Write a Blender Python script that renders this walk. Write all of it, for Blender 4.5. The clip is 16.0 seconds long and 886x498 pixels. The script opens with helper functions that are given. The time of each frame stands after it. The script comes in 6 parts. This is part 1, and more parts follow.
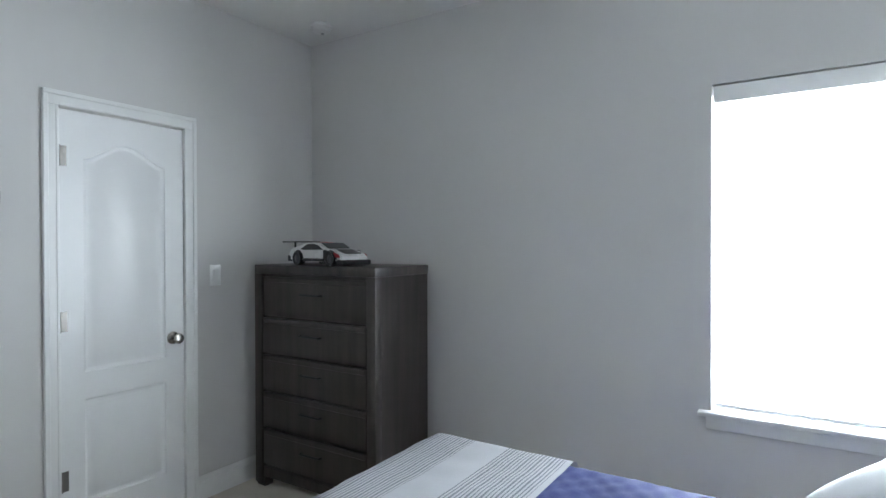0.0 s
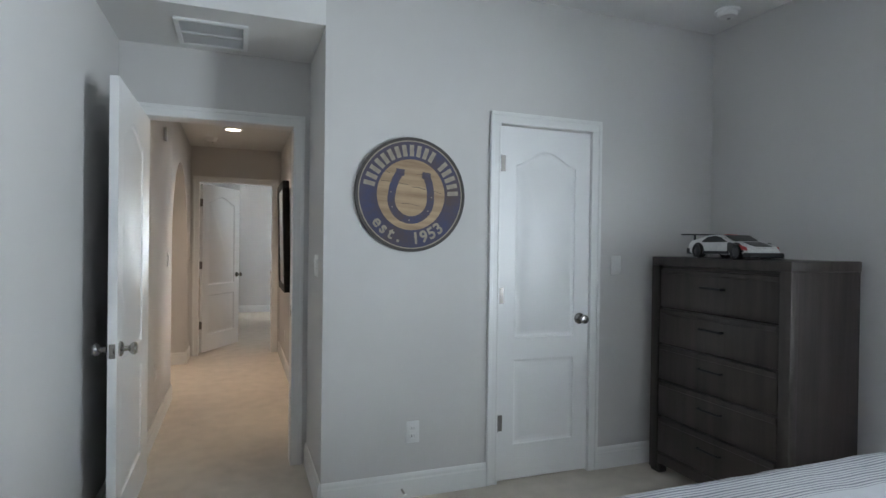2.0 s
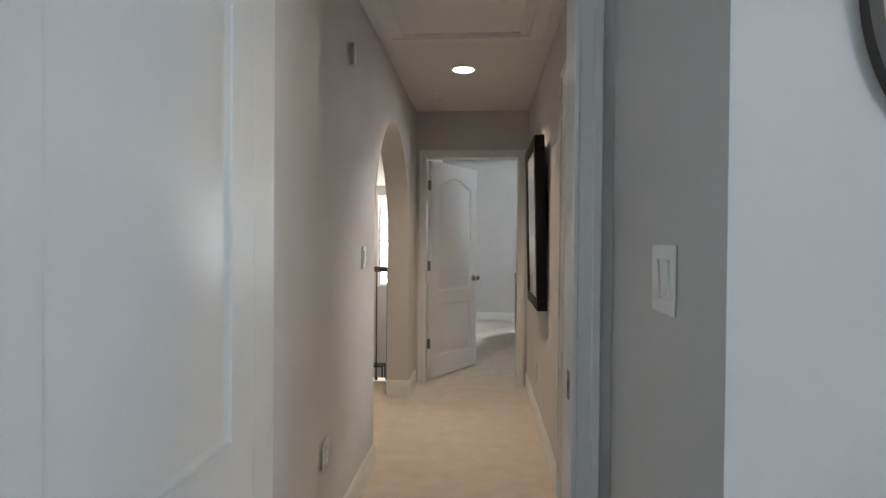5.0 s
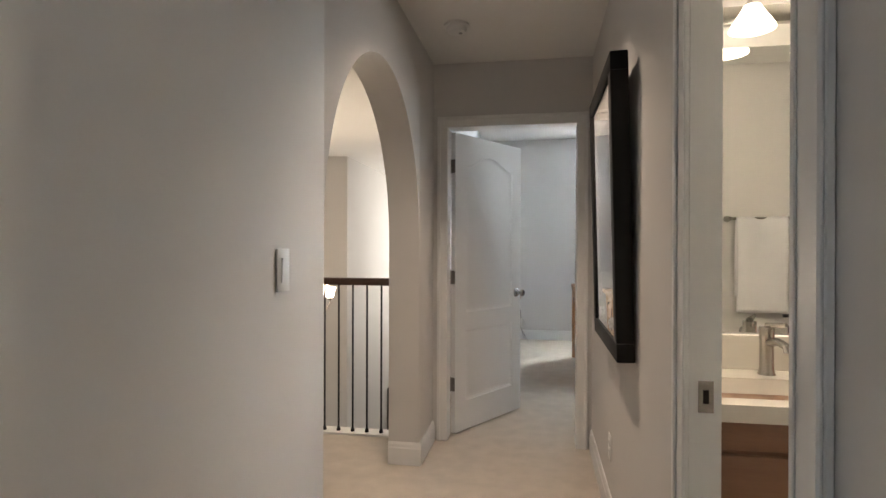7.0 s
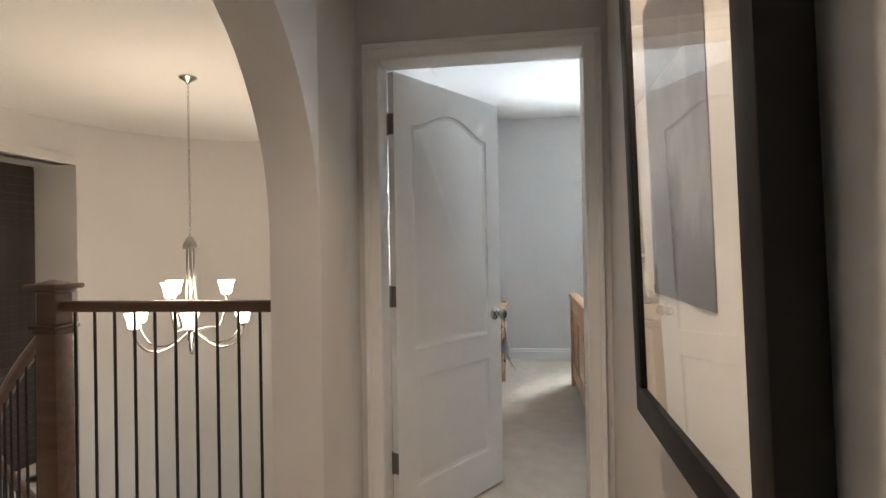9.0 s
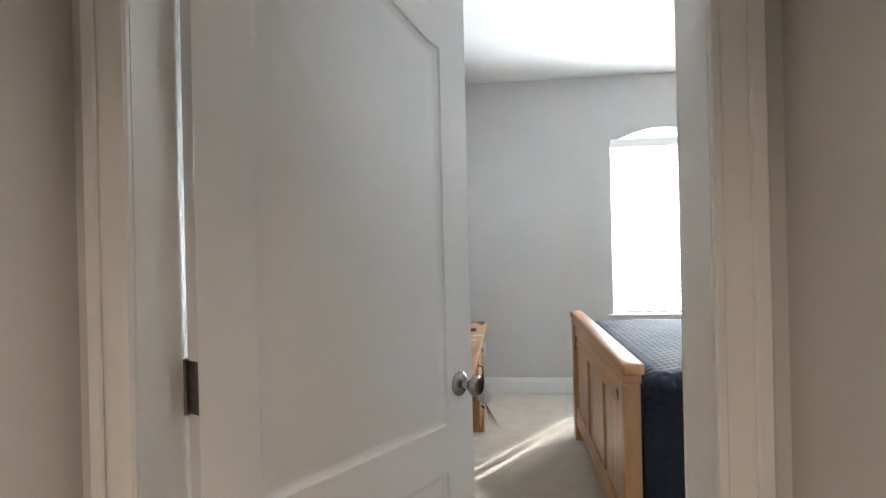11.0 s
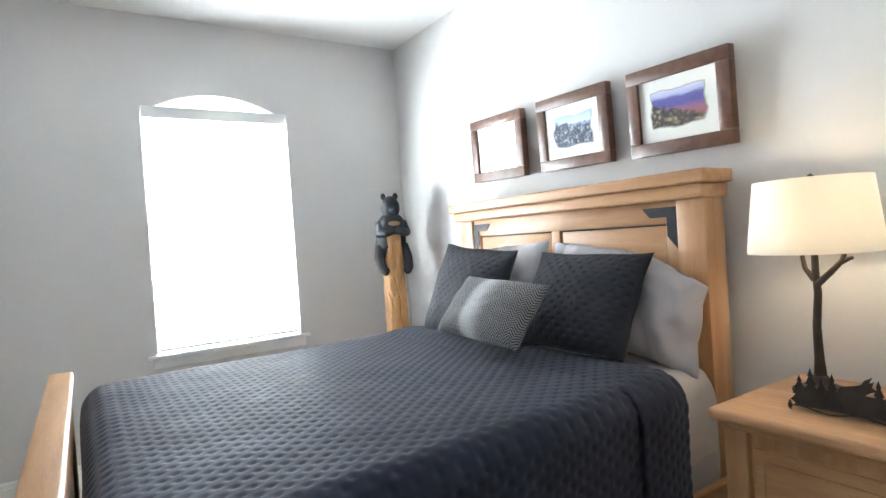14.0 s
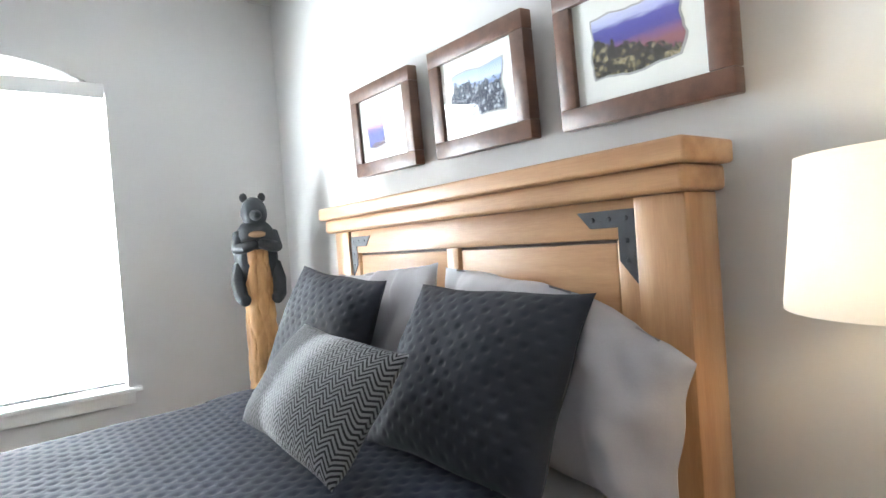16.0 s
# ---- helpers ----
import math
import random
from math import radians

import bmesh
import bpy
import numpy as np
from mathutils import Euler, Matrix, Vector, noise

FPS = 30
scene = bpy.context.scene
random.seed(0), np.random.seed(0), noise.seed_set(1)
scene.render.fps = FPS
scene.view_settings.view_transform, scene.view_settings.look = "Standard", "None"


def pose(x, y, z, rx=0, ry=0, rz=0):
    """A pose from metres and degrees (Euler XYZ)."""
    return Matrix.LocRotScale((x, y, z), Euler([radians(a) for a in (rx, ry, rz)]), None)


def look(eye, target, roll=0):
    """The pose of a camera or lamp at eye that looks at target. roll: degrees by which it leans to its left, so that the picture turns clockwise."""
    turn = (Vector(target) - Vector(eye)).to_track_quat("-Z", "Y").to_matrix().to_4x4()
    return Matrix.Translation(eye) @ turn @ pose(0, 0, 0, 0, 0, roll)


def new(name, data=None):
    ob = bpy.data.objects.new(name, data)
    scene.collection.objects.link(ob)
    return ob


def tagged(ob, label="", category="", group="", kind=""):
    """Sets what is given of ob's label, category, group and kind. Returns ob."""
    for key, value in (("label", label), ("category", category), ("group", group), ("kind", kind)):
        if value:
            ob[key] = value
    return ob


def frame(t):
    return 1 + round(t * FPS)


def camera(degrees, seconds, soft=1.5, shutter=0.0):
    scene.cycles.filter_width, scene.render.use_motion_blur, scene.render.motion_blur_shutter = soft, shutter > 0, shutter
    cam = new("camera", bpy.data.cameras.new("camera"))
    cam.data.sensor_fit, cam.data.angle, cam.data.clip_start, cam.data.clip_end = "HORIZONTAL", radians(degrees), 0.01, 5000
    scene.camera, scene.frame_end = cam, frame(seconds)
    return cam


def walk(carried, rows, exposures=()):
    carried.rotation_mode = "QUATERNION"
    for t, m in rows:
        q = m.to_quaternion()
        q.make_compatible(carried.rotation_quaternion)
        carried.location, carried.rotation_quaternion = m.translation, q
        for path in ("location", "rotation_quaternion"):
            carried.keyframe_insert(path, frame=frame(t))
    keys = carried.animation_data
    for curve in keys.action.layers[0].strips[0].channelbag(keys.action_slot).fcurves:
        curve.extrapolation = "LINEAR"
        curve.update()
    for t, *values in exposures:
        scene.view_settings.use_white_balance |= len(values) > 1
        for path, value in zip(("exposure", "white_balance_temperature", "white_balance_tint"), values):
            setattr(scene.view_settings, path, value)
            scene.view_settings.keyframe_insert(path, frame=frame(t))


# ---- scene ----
cam = camera(77.0, 16.0)
EXPOSURES = [(0, 2.02), (1.0, 1.95), (2.0, 1.83), (3.5, 1.82), (4.5, 1.82), (7, 1.97), (9, 2.0), (11.5, 2.22), (12.5, 2.27), (14, 2.14), (16, 2.12)]
PATH = [
    (0, (-0.014, -0.04, 1.402), (1.671, 1.037, 1.386), -0.14),
    (0.5, (-0.067, -0.183, 1.391), (1.409, 1.166, 1.373), 0.10),
    (1, (-0.152, -0.25, 1.354), (1.034, 1.36, 1.351), 0.34),
    (1.5, (-0.206, -0.228, 1.359), (0.712, 1.549, 1.346), 0.55),
    (2, (-0.219, -0.09, 1.341), (0.47, 1.787, 1.326), 0.78),
    (2.5, (-0.175, 0.175, 1.342), (0.304, 2.117, 1.319), 0.91),
    (3, (-0.153, 0.484, 1.328), (0.117, 2.465, 1.298), 0.99),
    (3.5, (-0.157, 0.858, 1.341), (-0.01, 2.852, 1.306), 0.96),
    (4, (-0.136, 1.25, 1.33), (-0.098, 3.249, 1.296), 0.82),
    (4.5, (-0.13, 1.634, 1.297), (-0.192, 3.632, 1.267), 0.61),
    (7, (-0.07, 3.434, 1.256), (-0.409, 5.405, 1.252), 0.17),
    (7.5, (-0.055, 3.76, 1.241), (-0.393, 5.731, 1.24), -0.04),
    (8, (-0.044, 4.05, 1.228), (-0.348, 6.027, 1.23), -0.43),
    (8.5, (-0.039, 4.417, 1.249), (-0.336, 6.395, 1.253), -0.76),
    (9, (-0.056, 4.788, 1.251), (-0.36, 6.765, 1.259), -0.95),
    (11.5, (-0.103, 6.545, 1.287), (-0.305, 8.535, 1.284), -1.17),
    (12, (-0.078, 6.8, 1.272), (-0.217, 8.795, 1.275), -0.97),
    (12.5, (0.003, 7.036, 1.266), (0.082, 9.034, 1.275), -1.51),
    (13, (0.122, 7.233, 1.261), (0.528, 9.191, 1.264), -2.19),
    (13.5, (0.265, 7.329, 1.267), (0.991, 9.193, 1.252), -2.98),
    (14, (0.442, 7.43, 1.277), (1.532, 9.107, 1.236), -3.85),
    (14.5, (0.675, 7.513, 1.282), (1.976, 9.03, 1.22), -4.51),
    (15, (0.913, 7.652, 1.286), (2.267, 9.123, 1.22), -4.75),
    (15.5, (1.144, 7.849, 1.305), (2.49, 9.327, 1.249), -4.63),
    (16, (1.319, 8.023, 1.298), (2.515, 9.625, 1.267), -4.21),
]
walk(cam, [(t, look(eye, target, roll)) for t, eye, target, roll in PATH], EXPOSURES)

# ---- light ----
world = bpy.data.worlds.new("sky")
scene.world = world
world.use_nodes = True
wn = world.node_tree
sky = wn.nodes.new("ShaderNodeTexSky")
sky.sky_type = "NISHITA"
sky.sun_disc = False
sky.sun_elevation = radians(39)
sky.sun_rotation = radians(35)
wn.links.new(sky.outputs[0], wn.nodes["Background"].inputs[0])
wn.nodes["Background"].inputs[1].default_value = 0.05


def area(name, m, sx, sy, watts, colour=(1, 1, 1)):
    d = bpy.data.lights.new(name, "AREA")
    d.shape, d.size, d.size_y, d.energy, d.color = "RECTANGLE", sx, sy, watts, colour
    ob = new(name, d)
    ob.matrix_world = m
    return ob


def bulb(name, p, watts, colour, radius=0.03):
    d = bpy.data.lights.new(name, "POINT")
    d.energy, d.color, d.shadow_soft_size = watts, colour, radius
    ob = new(name, d)
    ob.location = p
    return ob


HALL_W, BATH_W, CHAND_W, LAMP_W = 2.4, 7.0, 14, 0.82
DAY = (0.775, 0.897, 1.0)
WARM = (1.0, 0.74, 0.48)
# sky's light in the window openings
area("window_light_one", look((2.778, -0.17, 1.38), (0, -0.17, 1.38)), 0.86, 1.40, 35, DAY)
area("window_light_two", look((1.24, 11.30, 1.43), (1.24, 8, 1.43)), 0.87, 1.46, 58, (0.815, 0.915, 1.0))
area("window_light_foyer", look((-1.72, 13.75, 1.35), (-1.72, 10, 1.1)), 1.3, 1.9, 16, (1.0, 0.90, 0.78))
sun = bpy.data.lights.new("sun", "SUN")
sun.energy, sun.angle, sun.color = 5.0, radians(0.5), (1.0, 0.95, 0.87)
so = new("sun", sun)
so.matrix_world = look((0, 0, 0), (-0.65, -1.0, -1.0))

# ---- materials ----


def mat(name, colour, rough=0.6, second=None, scale=6.0, bump=0.0, bscale=120.0, metal=0.0, stretch=(1, 1, 1), vary=0.12, spec=0.5, coat=0.0, sheen=0.0):
    """A surface with broad and fine variation of its colour, and fine relief."""
    m = bpy.data.materials.new(name)
    m.use_nodes = True
    nt = m.node_tree
    b = nt.nodes["Principled BSDF"]
    b.inputs["Roughness"].default_value = rough
    b.inputs["Metallic"].default_value = metal
    b.inputs["Specular IOR Level"].default_value = spec
    b.inputs["Coat Weight"].default_value = coat
    b.inputs["Sheen Weight"].default_value = sheen
    tc = nt.nodes.new("ShaderNodeTexCoord")
    mp = nt.nodes.new("ShaderNodeMapping")
    mp.inputs["Scale"].default_value = stretch
    nt.links.new(tc.outputs["Object"], mp.inputs[0])
    n1 = nt.nodes.new("ShaderNodeTexNoise")
    n1.inputs["Scale"].default_value, n1.inputs["Detail"].default_value = scale, 5
    n2 = nt.nodes.new("ShaderNodeTexNoise")
    n2.inputs["Scale"].default_value, n2.inputs["Detail"].default_value = bscale, 3
    nt.links.new(mp.outputs[0], n1.inputs[0])
    nt.links.new(mp.outputs[0], n2.inputs[0])
    mx = nt.nodes.new("ShaderNodeMix")
    mx.data_type = "RGBA"
    s = second or tuple(c * (1 - 2 * vary) for c in colour)
    mx.inputs[6].default_value, mx.inputs[7].default_value = (*colour, 1), (*s, 1)
    add = nt.nodes.new("ShaderNodeMath")
    add.operation = "MULTIPLY_ADD"
    add.inputs[1].default_value, add.inputs[2].default_value = 0.35, 0.0
    nt.links.new(n2.outputs[0], add.inputs[0])
    ad2 = nt.nodes.new("ShaderNodeMath")
    ad2.operation = "MULTIPLY_ADD"
    ad2.inputs[1].default_value = 1.3
    nt.links.new(n1.outputs[0], ad2.inputs[0])
    nt.links.new(add.outputs[0], ad2.inputs[2])
    rng = nt.nodes.new("ShaderNodeMapRange")
    rng.inputs[1].default_value, rng.inputs[2].default_value = 0.55, 1.15
    nt.links.new(ad2.outputs[0], rng.inputs[0])
    nt.links.new(rng.outputs[0], mx.inputs[0])
    nt.links.new(mx.outputs[2], b.inputs["Base Color"])
    rr = nt.nodes.new("ShaderNodeMapRange")
    rr.inputs[3].default_value, rr.inputs[4].default_value = max(rough - 0.06, 0.02), min(rough + 0.08, 1)
    nt.links.new(n1.outputs[0], rr.inputs[0])
    nt.links.new(rr.outputs[0], b.inputs["Roughness"])
    if bump:
        bp = nt.nodes.new("ShaderNodeBump")
        bp.inputs["Strength"].default_value, bp.inputs["Distance"].default_value = bump, 0.002
        nt.links.new(n2.outputs[0], bp.inputs["Height"])
        nt.links.new(bp.outputs[0], b.inputs["Normal"])
    return m


def glow(name, colour, power, rough=0.4, translucent=0.0):
    m = bpy.data.materials.new(name)
    m.use_nodes = True
    b = m.node_tree.nodes["Principled BSDF"]
    b.inputs["Base Color"].default_value = (*colour, 1)
    b.inputs["Roughness"].default_value = rough
    b.inputs["Emission Color"].default_value = (*colour, 1)
    b.inputs["Emission Strength"].default_value = power * 0.25
    return m


def glass(name, tint=(1, 1, 1), rough=0.0):
    m = bpy.data.materials.new(name)
    m.use_nodes = True
    b = m.node_tree.nodes["Principled BSDF"]
    b.inputs["Base Color"].default_value = (*tint, 1)
    b.inputs["Roughness"].default_value = rough
    b.inputs["Transmission Weight"].default_value = 1
    b.inputs["IOR"].default_value = 1.45
    return m


def thin(name, colour, share=0.5, rough=0.6):
    """Cloth or plastic that lets part of the light through."""
    m = bpy.data.materials.new(name)
    m.use_nodes = True
    nt = m.node_tree
    b = nt.nodes["Principled BSDF"]
    b.inputs["Base Color"].default_value = (*colour, 1)
    b.inputs["Roughness"].default_value = rough
    tr = nt.nodes.new("ShaderNodeBsdfTranslucent")
    tr.inputs[0].default_value = (*colour, 1)
    ms = nt.nodes.new("ShaderNodeMixShader")
    ms.inputs[0].default_value = share
    wv = nt.nodes.new("ShaderNodeTexNoise")
    wv.inputs["Scale"].default_value = 350
    tc = nt.nodes.new("ShaderNodeTexCoord")
    nt.links.new(tc.outputs["Object"], wv.inputs[0])
    bp = nt.nodes.new("ShaderNodeBump")
    bp.inputs["Strength"].default_value, bp.inputs["Distance"].default_value = 0.25, 0.001
    nt.links.new(wv.outputs[0], bp.inputs["Height"])
    nt.links.new(bp.outputs[0], b.inputs["Normal"])
    nt.links.new(b.outputs[0], ms.inputs[1])
    nt.links.new(tr.outputs[0], ms.inputs[2])
    nt.links.new(ms.outputs[0], nt.nodes["Material Output"].inputs[0])
    return m


def wood(name, light, dark, rough=0.35, scale=1.0, axis=0, coat=0.0):
    """Long grain along one axis of the thing, with darker streaks and knots."""
    st = [9.0, 9.0, 9.0]
    st[axis] = 0.7
    m = mat(name, light, rough, dark, 2.2 * scale, 0.25, 30 * scale, stretch=tuple(st), coat=coat)
    return m


PAINT = mat("wall_paint", (0.630, 0.618, 0.606), 0.75, (0.605, 0.593, 0.581), 1.5, 0.12, 160, spec=0.3)
CEIL = mat("ceiling_paint", (0.78, 0.775, 0.76), 0.9, (0.75, 0.745, 0.73), 1.5, 0.8, 130, spec=0.2)
TRIM = mat("trim_paint", (0.80, 0.80, 0.79), 0.32, (0.76, 0.76, 0.75), 3.0, 0.05, 60)
DOORP = mat("door_paint", (0.80, 0.80, 0.80), 0.33, (0.77, 0.77, 0.77), 2.0, 0.06, 90)
CARPET = mat("carpet", (0.60, 0.535, 0.455), 0.95, (0.50, 0.446, 0.375), 9.0, 1.0, 260, spec=0.1, sheen=0.3)
NICKEL = mat("brushed_nickel", (0.48, 0.46, 0.435), 0.24, (0.38, 0.365, 0.345), 8, 0.05, 200, metal=1)
DARKMETAL = mat("dark_metal", (0.055, 0.05, 0.048), 0.45, (0.03, 0.028, 0.026), 20, 0.3, 200, metal=0.6)
WHITEP = mat("white_plastic", (0.82, 0.82, 0.81), 0.35, (0.78, 0.78, 0.77), 4, 0.0)
DRESSER = wood("dark_brown_wood", (0.052, 0.040, 0.036), (0.022, 0.017, 0.015), 0.42, 1.0, 2)
BLIND = thin("blind_slat_white", (0.88, 0.88, 0.87), 0.45, 0.5)
PANE = glass("window_glass")
PANE_OUT = mat("window_vinyl", (0.82, 0.82, 0.81), 0.4)
OAKX = wood("honey_pine_x", (0.60, 0.350, 0.180), (0.40, 0.200, 0.088), 0.42, 1.0, 0, 0.06)
OAKY = wood("honey_pine_y", (0.60, 0.350, 0.180), (0.40, 0.200, 0.088), 0.42, 1.0, 1, 0.06)
OAKZ = wood("honey_pine_z", (0.60, 0.350, 0.180), (0.40, 0.200, 0.088), 0.32, 1.0, 2, 0.25)
IRON = mat("black_iron", (0.035, 0.035, 0.04), 0.5, (0.02, 0.02, 0.022), 30, 0.4, 250, metal=0.5)
QUILT = mat("charcoal_quilt", (0.015, 0.020, 0.042), 0.72, (0.010, 0.0135, 0.027), 5, 0.3, 300, sheen=0.09, spec=0.28)
SHAM = mat("charcoal_sham", (0.018, 0.0195, 0.029), 0.75, (0.013, 0.014, 0.020), 5, 0.3, 300, sheen=0.06, spec=0.3)
SHEET = mat("grey_sheet", (0.40, 0.38, 0.395), 0.6, (0.34, 0.32, 0.335), 4, 0.15, 300, sheen=0.3)
BLUE = mat("blue_quilt", (0.030, 0.046, 0.21), 0.6, (0.021, 0.033, 0.15), 6, 0.3, 250, sheen=0.12)
THROWC = mat("throw_cotton", (0.57, 0.57, 0.60), 0.8, (0.50, 0.50, 0.53), 4, 0.4, 300, sheen=0.2)
WHITEC = mat("white_cotton", (0.74, 0.74, 0.76), 0.7, (0.66, 0.66, 0.68), 4, 0.3, 300, sheen=0.3)
GREYC = mat("grey_stripe_cotton", (0.25, 0.26, 0.29), 0.7, (0.20, 0.21, 0.24), 4, 0.3, 300)
BLACKF = mat("black_frame", (0.007, 0.0065, 0.006), 0.5, (0.011, 0.010, 0.009), 6, 0.1, 90, spec=0.25)
WALNUT = wood("walnut_frame", (0.16, 0.075, 0.045), (0.075, 0.034, 0.022), 0.38, 1.2, 1, 0.1)
RAILW = wood("dark_oak_rail", (0.13, 0.070, 0.048), (0.07, 0.036, 0.025), 0.35, 1.2, 0, 0.15)
MATC = mat("mat_board", (0.78, 0.77, 0.72), 0.85, (0.75, 0.74, 0.69), 6, 0.1, 200)


# ---- mesh helpers ----
def box(bm, x0, x1, y0, y1, z0, z1, bevel=0.0, seg=2):
    vs = [bm.verts.new((x, y, z)) for x in (x0, x1) for y in (y0, y1) for z in (z0, z1)]
    q = [(0, 1, 3, 2), (4, 6, 7, 5), (0, 4, 5, 1), (2, 3, 7, 6), (0, 2, 6, 4), (1, 5, 7, 3)]
    fs = [bm.faces.new([vs[i] for i in f]) for f in q]
    if bevel:
        es = list({e for f in fs for e in f.edges})
        bmesh.ops.bevel(bm, geom=es, offset=bevel, segments=seg, affect="EDGES", profile=0.5)
    return bm


def cyl(bm, p0, p1, r0, r1=None, seg=16, caps=True):
    return tube(bm, [p0, p1], [r0, r0 if r1 is None else r1], seg, caps)


def tube(bm, pts, radii, seg=10, caps=True):
    pts = [Vector(p) for p in pts]
    if not hasattr(radii, "__len__"):
        radii = [radii] * len(pts)
    rings, up = [], None
    for i, p in enumerate(pts):
        t = (pts[min(i + 1, len(pts) - 1)] - pts[max(i - 1, 0)]).normalized()
        if up is None:
            up = t.orthogonal().normalized()
        up = (up - t * up.dot(t)).normalized()
        side = t.cross(up)
        rings.append([bm.verts.new(p + (up * math.cos(a) + side * math.sin(a)) * radii[i]) for a in [2 * math.pi * k / seg for k in range(seg)]])
    for a, b in zip(rings, rings[1:]):
        for k in range(seg):
            bm.faces.new((a[k], a[(k + 1) % seg], b[(k + 1) % seg], b[k]))
    if caps:
        bm.faces.new(rings[0][::-1])
        bm.faces.new(rings[-1])
    return bm


def lathe(bm, prof, c=(0, 0, 0), seg=24, axis="z", close=False):
    """Turns (radius, height) pairs round an axis through c."""
    c = Vector(c)
    rings = []
    for r, h in prof:
        ring = []
        for k in range(seg):
            a = 2 * math.pi * k / seg
            u, w = r * math.cos(a), r * math.sin(a)
            d = {"z": (u, w, h), "x": (h, u, w), "y": (w, h, u)}[axis]
            ring.append(bm.verts.new(c + Vector(d)))
        rings.append(ring)
    for a, b in zip(rings, rings[1:]):
        for k in range(seg):
            bm.faces.new((a[k], a[(k + 1) % seg], b[(k + 1) % seg], b[k]))
    if prof[0][0] > 1e-4:
        bm.faces.new(rings[0][::-1])
    if prof[-1][0] > 1e-4:
        bm.faces.new(rings[-1])
    bmesh.ops.remove_doubles(bm, verts=bm.verts[:], dist=1e-6)
    return bm


def prism(bm, poly, d0, d1, axis="y"):
    """A flat outline (u, w) given depth from d0 to d1 along an axis."""
    def at(u, w, d):
        return {"y": (u, d, w), "x": (d, u, w), "z": (u, w, d)}[axis]
    a = [bm.verts.new(at(u, w, d0)) for u, w in poly]
    b = [bm.verts.new(at(u, w, d1)) for u, w in poly]
    n = len(poly)
    bm.faces.new(a)
    bm.faces.new(b[::-1])
    for i in range(n):
        bm.faces.new((a[i], b[i], b[(i + 1) % n], a[(i + 1) % n]))
    return bm


def grid(bm, nu, nv, fn):
    vs = [[bm.verts.new(fn(i / nu, j / nv)) for j in range(nv + 1)] for i in range(nu + 1)]
    for i in range(nu):
        for j in range(nv):
            bm.faces.new((vs[i][j], vs[i + 1][j], vs[i + 1][j + 1], vs[i][j + 1]))
    return bm


def link(name, bm, material, smooth=False, angle=35):
    me = bpy.data.meshes.new(name)
    bmesh.ops.recalc_face_normals(bm, faces=bm.faces[:])
    bm.to_mesh(me)
    bm.free()
    for m in (material if isinstance(material, (list, tuple)) else [material]):
        me.materials.append(m)
    if smooth:
        me.shade_smooth()
        me.set_sharp_from_angle(angle=radians(angle))
    return new(name, me)


def part(name, bm, material, parent, label="", smooth=True):
    ob = link(name, bm, material, smooth)
    ob.parent = parent
    if label:
        ob["label"] = label
    return ob


def thing(name, m, label, category, group="", kind=""):
    ob = new(name)
    ob.empty_display_size = 0.1
    ob.matrix_world = m if isinstance(m, Matrix) else pose(*m)
    return tagged(ob, label, category, group, kind)


def solid(name, bm, material, label, category, kind="", m=None, smooth=True, group=""):
    ob = link(name, bm, material, smooth)
    if m is not None:
        ob.matrix_world = m
    return tagged(ob, label, category, group, kind)


def B():
    return bmesh.new()


# ---- structure ----
def wall(name, axis, d0, d1, u0, u1, z0, z1, holes=(), material=PAINT, label="greige painted plaster wall"):
    """A wall along x or y between depths d0 and d1, with rectangular openings (u0, u1, z0, z1)."""
    us = sorted({u0, u1, *[h[0] for h in holes], *[h[1] for h in holes]})
    zs = sorted({z0, z1, *[h[2] for h in holes], *[h[3] for h in holes]})
    us = [u for u in us if u0 <= u <= u1]
    zs = [z for z in zs if z0 <= z <= z1]

    def open_at(u, z):
        return any(h[0] < u < h[1] and h[2] < z < h[3] for h in holes) or not (u0 < u < u1 and z0 < z < z1)

    bm = B()
    cache = {}

    def v(u, d, z):
        k = (round(u, 5), round(d, 5), round(z, 5))
        if k not in cache:
            cache[k] = bm.verts.new((u, d, z) if axis == "x" else (d, u, z))
        return cache[k]
    for i in range(len(us) - 1):
        for j in range(len(zs) - 1):
            a, b, c, d = us[i], us[i + 1], zs[j], zs[j + 1]
            mu, mz = (a + b) / 2, (c + d) / 2
            if open_at(mu, mz):
                continue
            bm.faces.new((v(a, d0, c), v(b, d0, c), v(b, d0, d), v(a, d0, d)))
            bm.faces.new((v(a, d1, c), v(a, d1, d), v(b, d1, d), v(b, d1, c)))
            e = 1e-4
            if open_at(a - e, mz):
                bm.faces.new((v(a, d0, c), v(a, d0, d), v(a, d1, d), v(a, d1, c)))
            if open_at(b + e, mz):
                bm.faces.new((v(b, d0, c), v(b, d1, c), v(b, d1, d), v(b, d0, d)))
            if open_at(mu, c - e):
                bm.faces.new((v(a, d0, c), v(a, d1, c), v(b, d1, c), v(b, d0, c)))
            if open_at(mu, d + e):
                bm.faces.new((v(a, d0, d), v(b, d0, d), v(b, d1, d), v(a, d1, d)))
    return solid(name, bm, material, label, "wall", "structure", smooth=False)


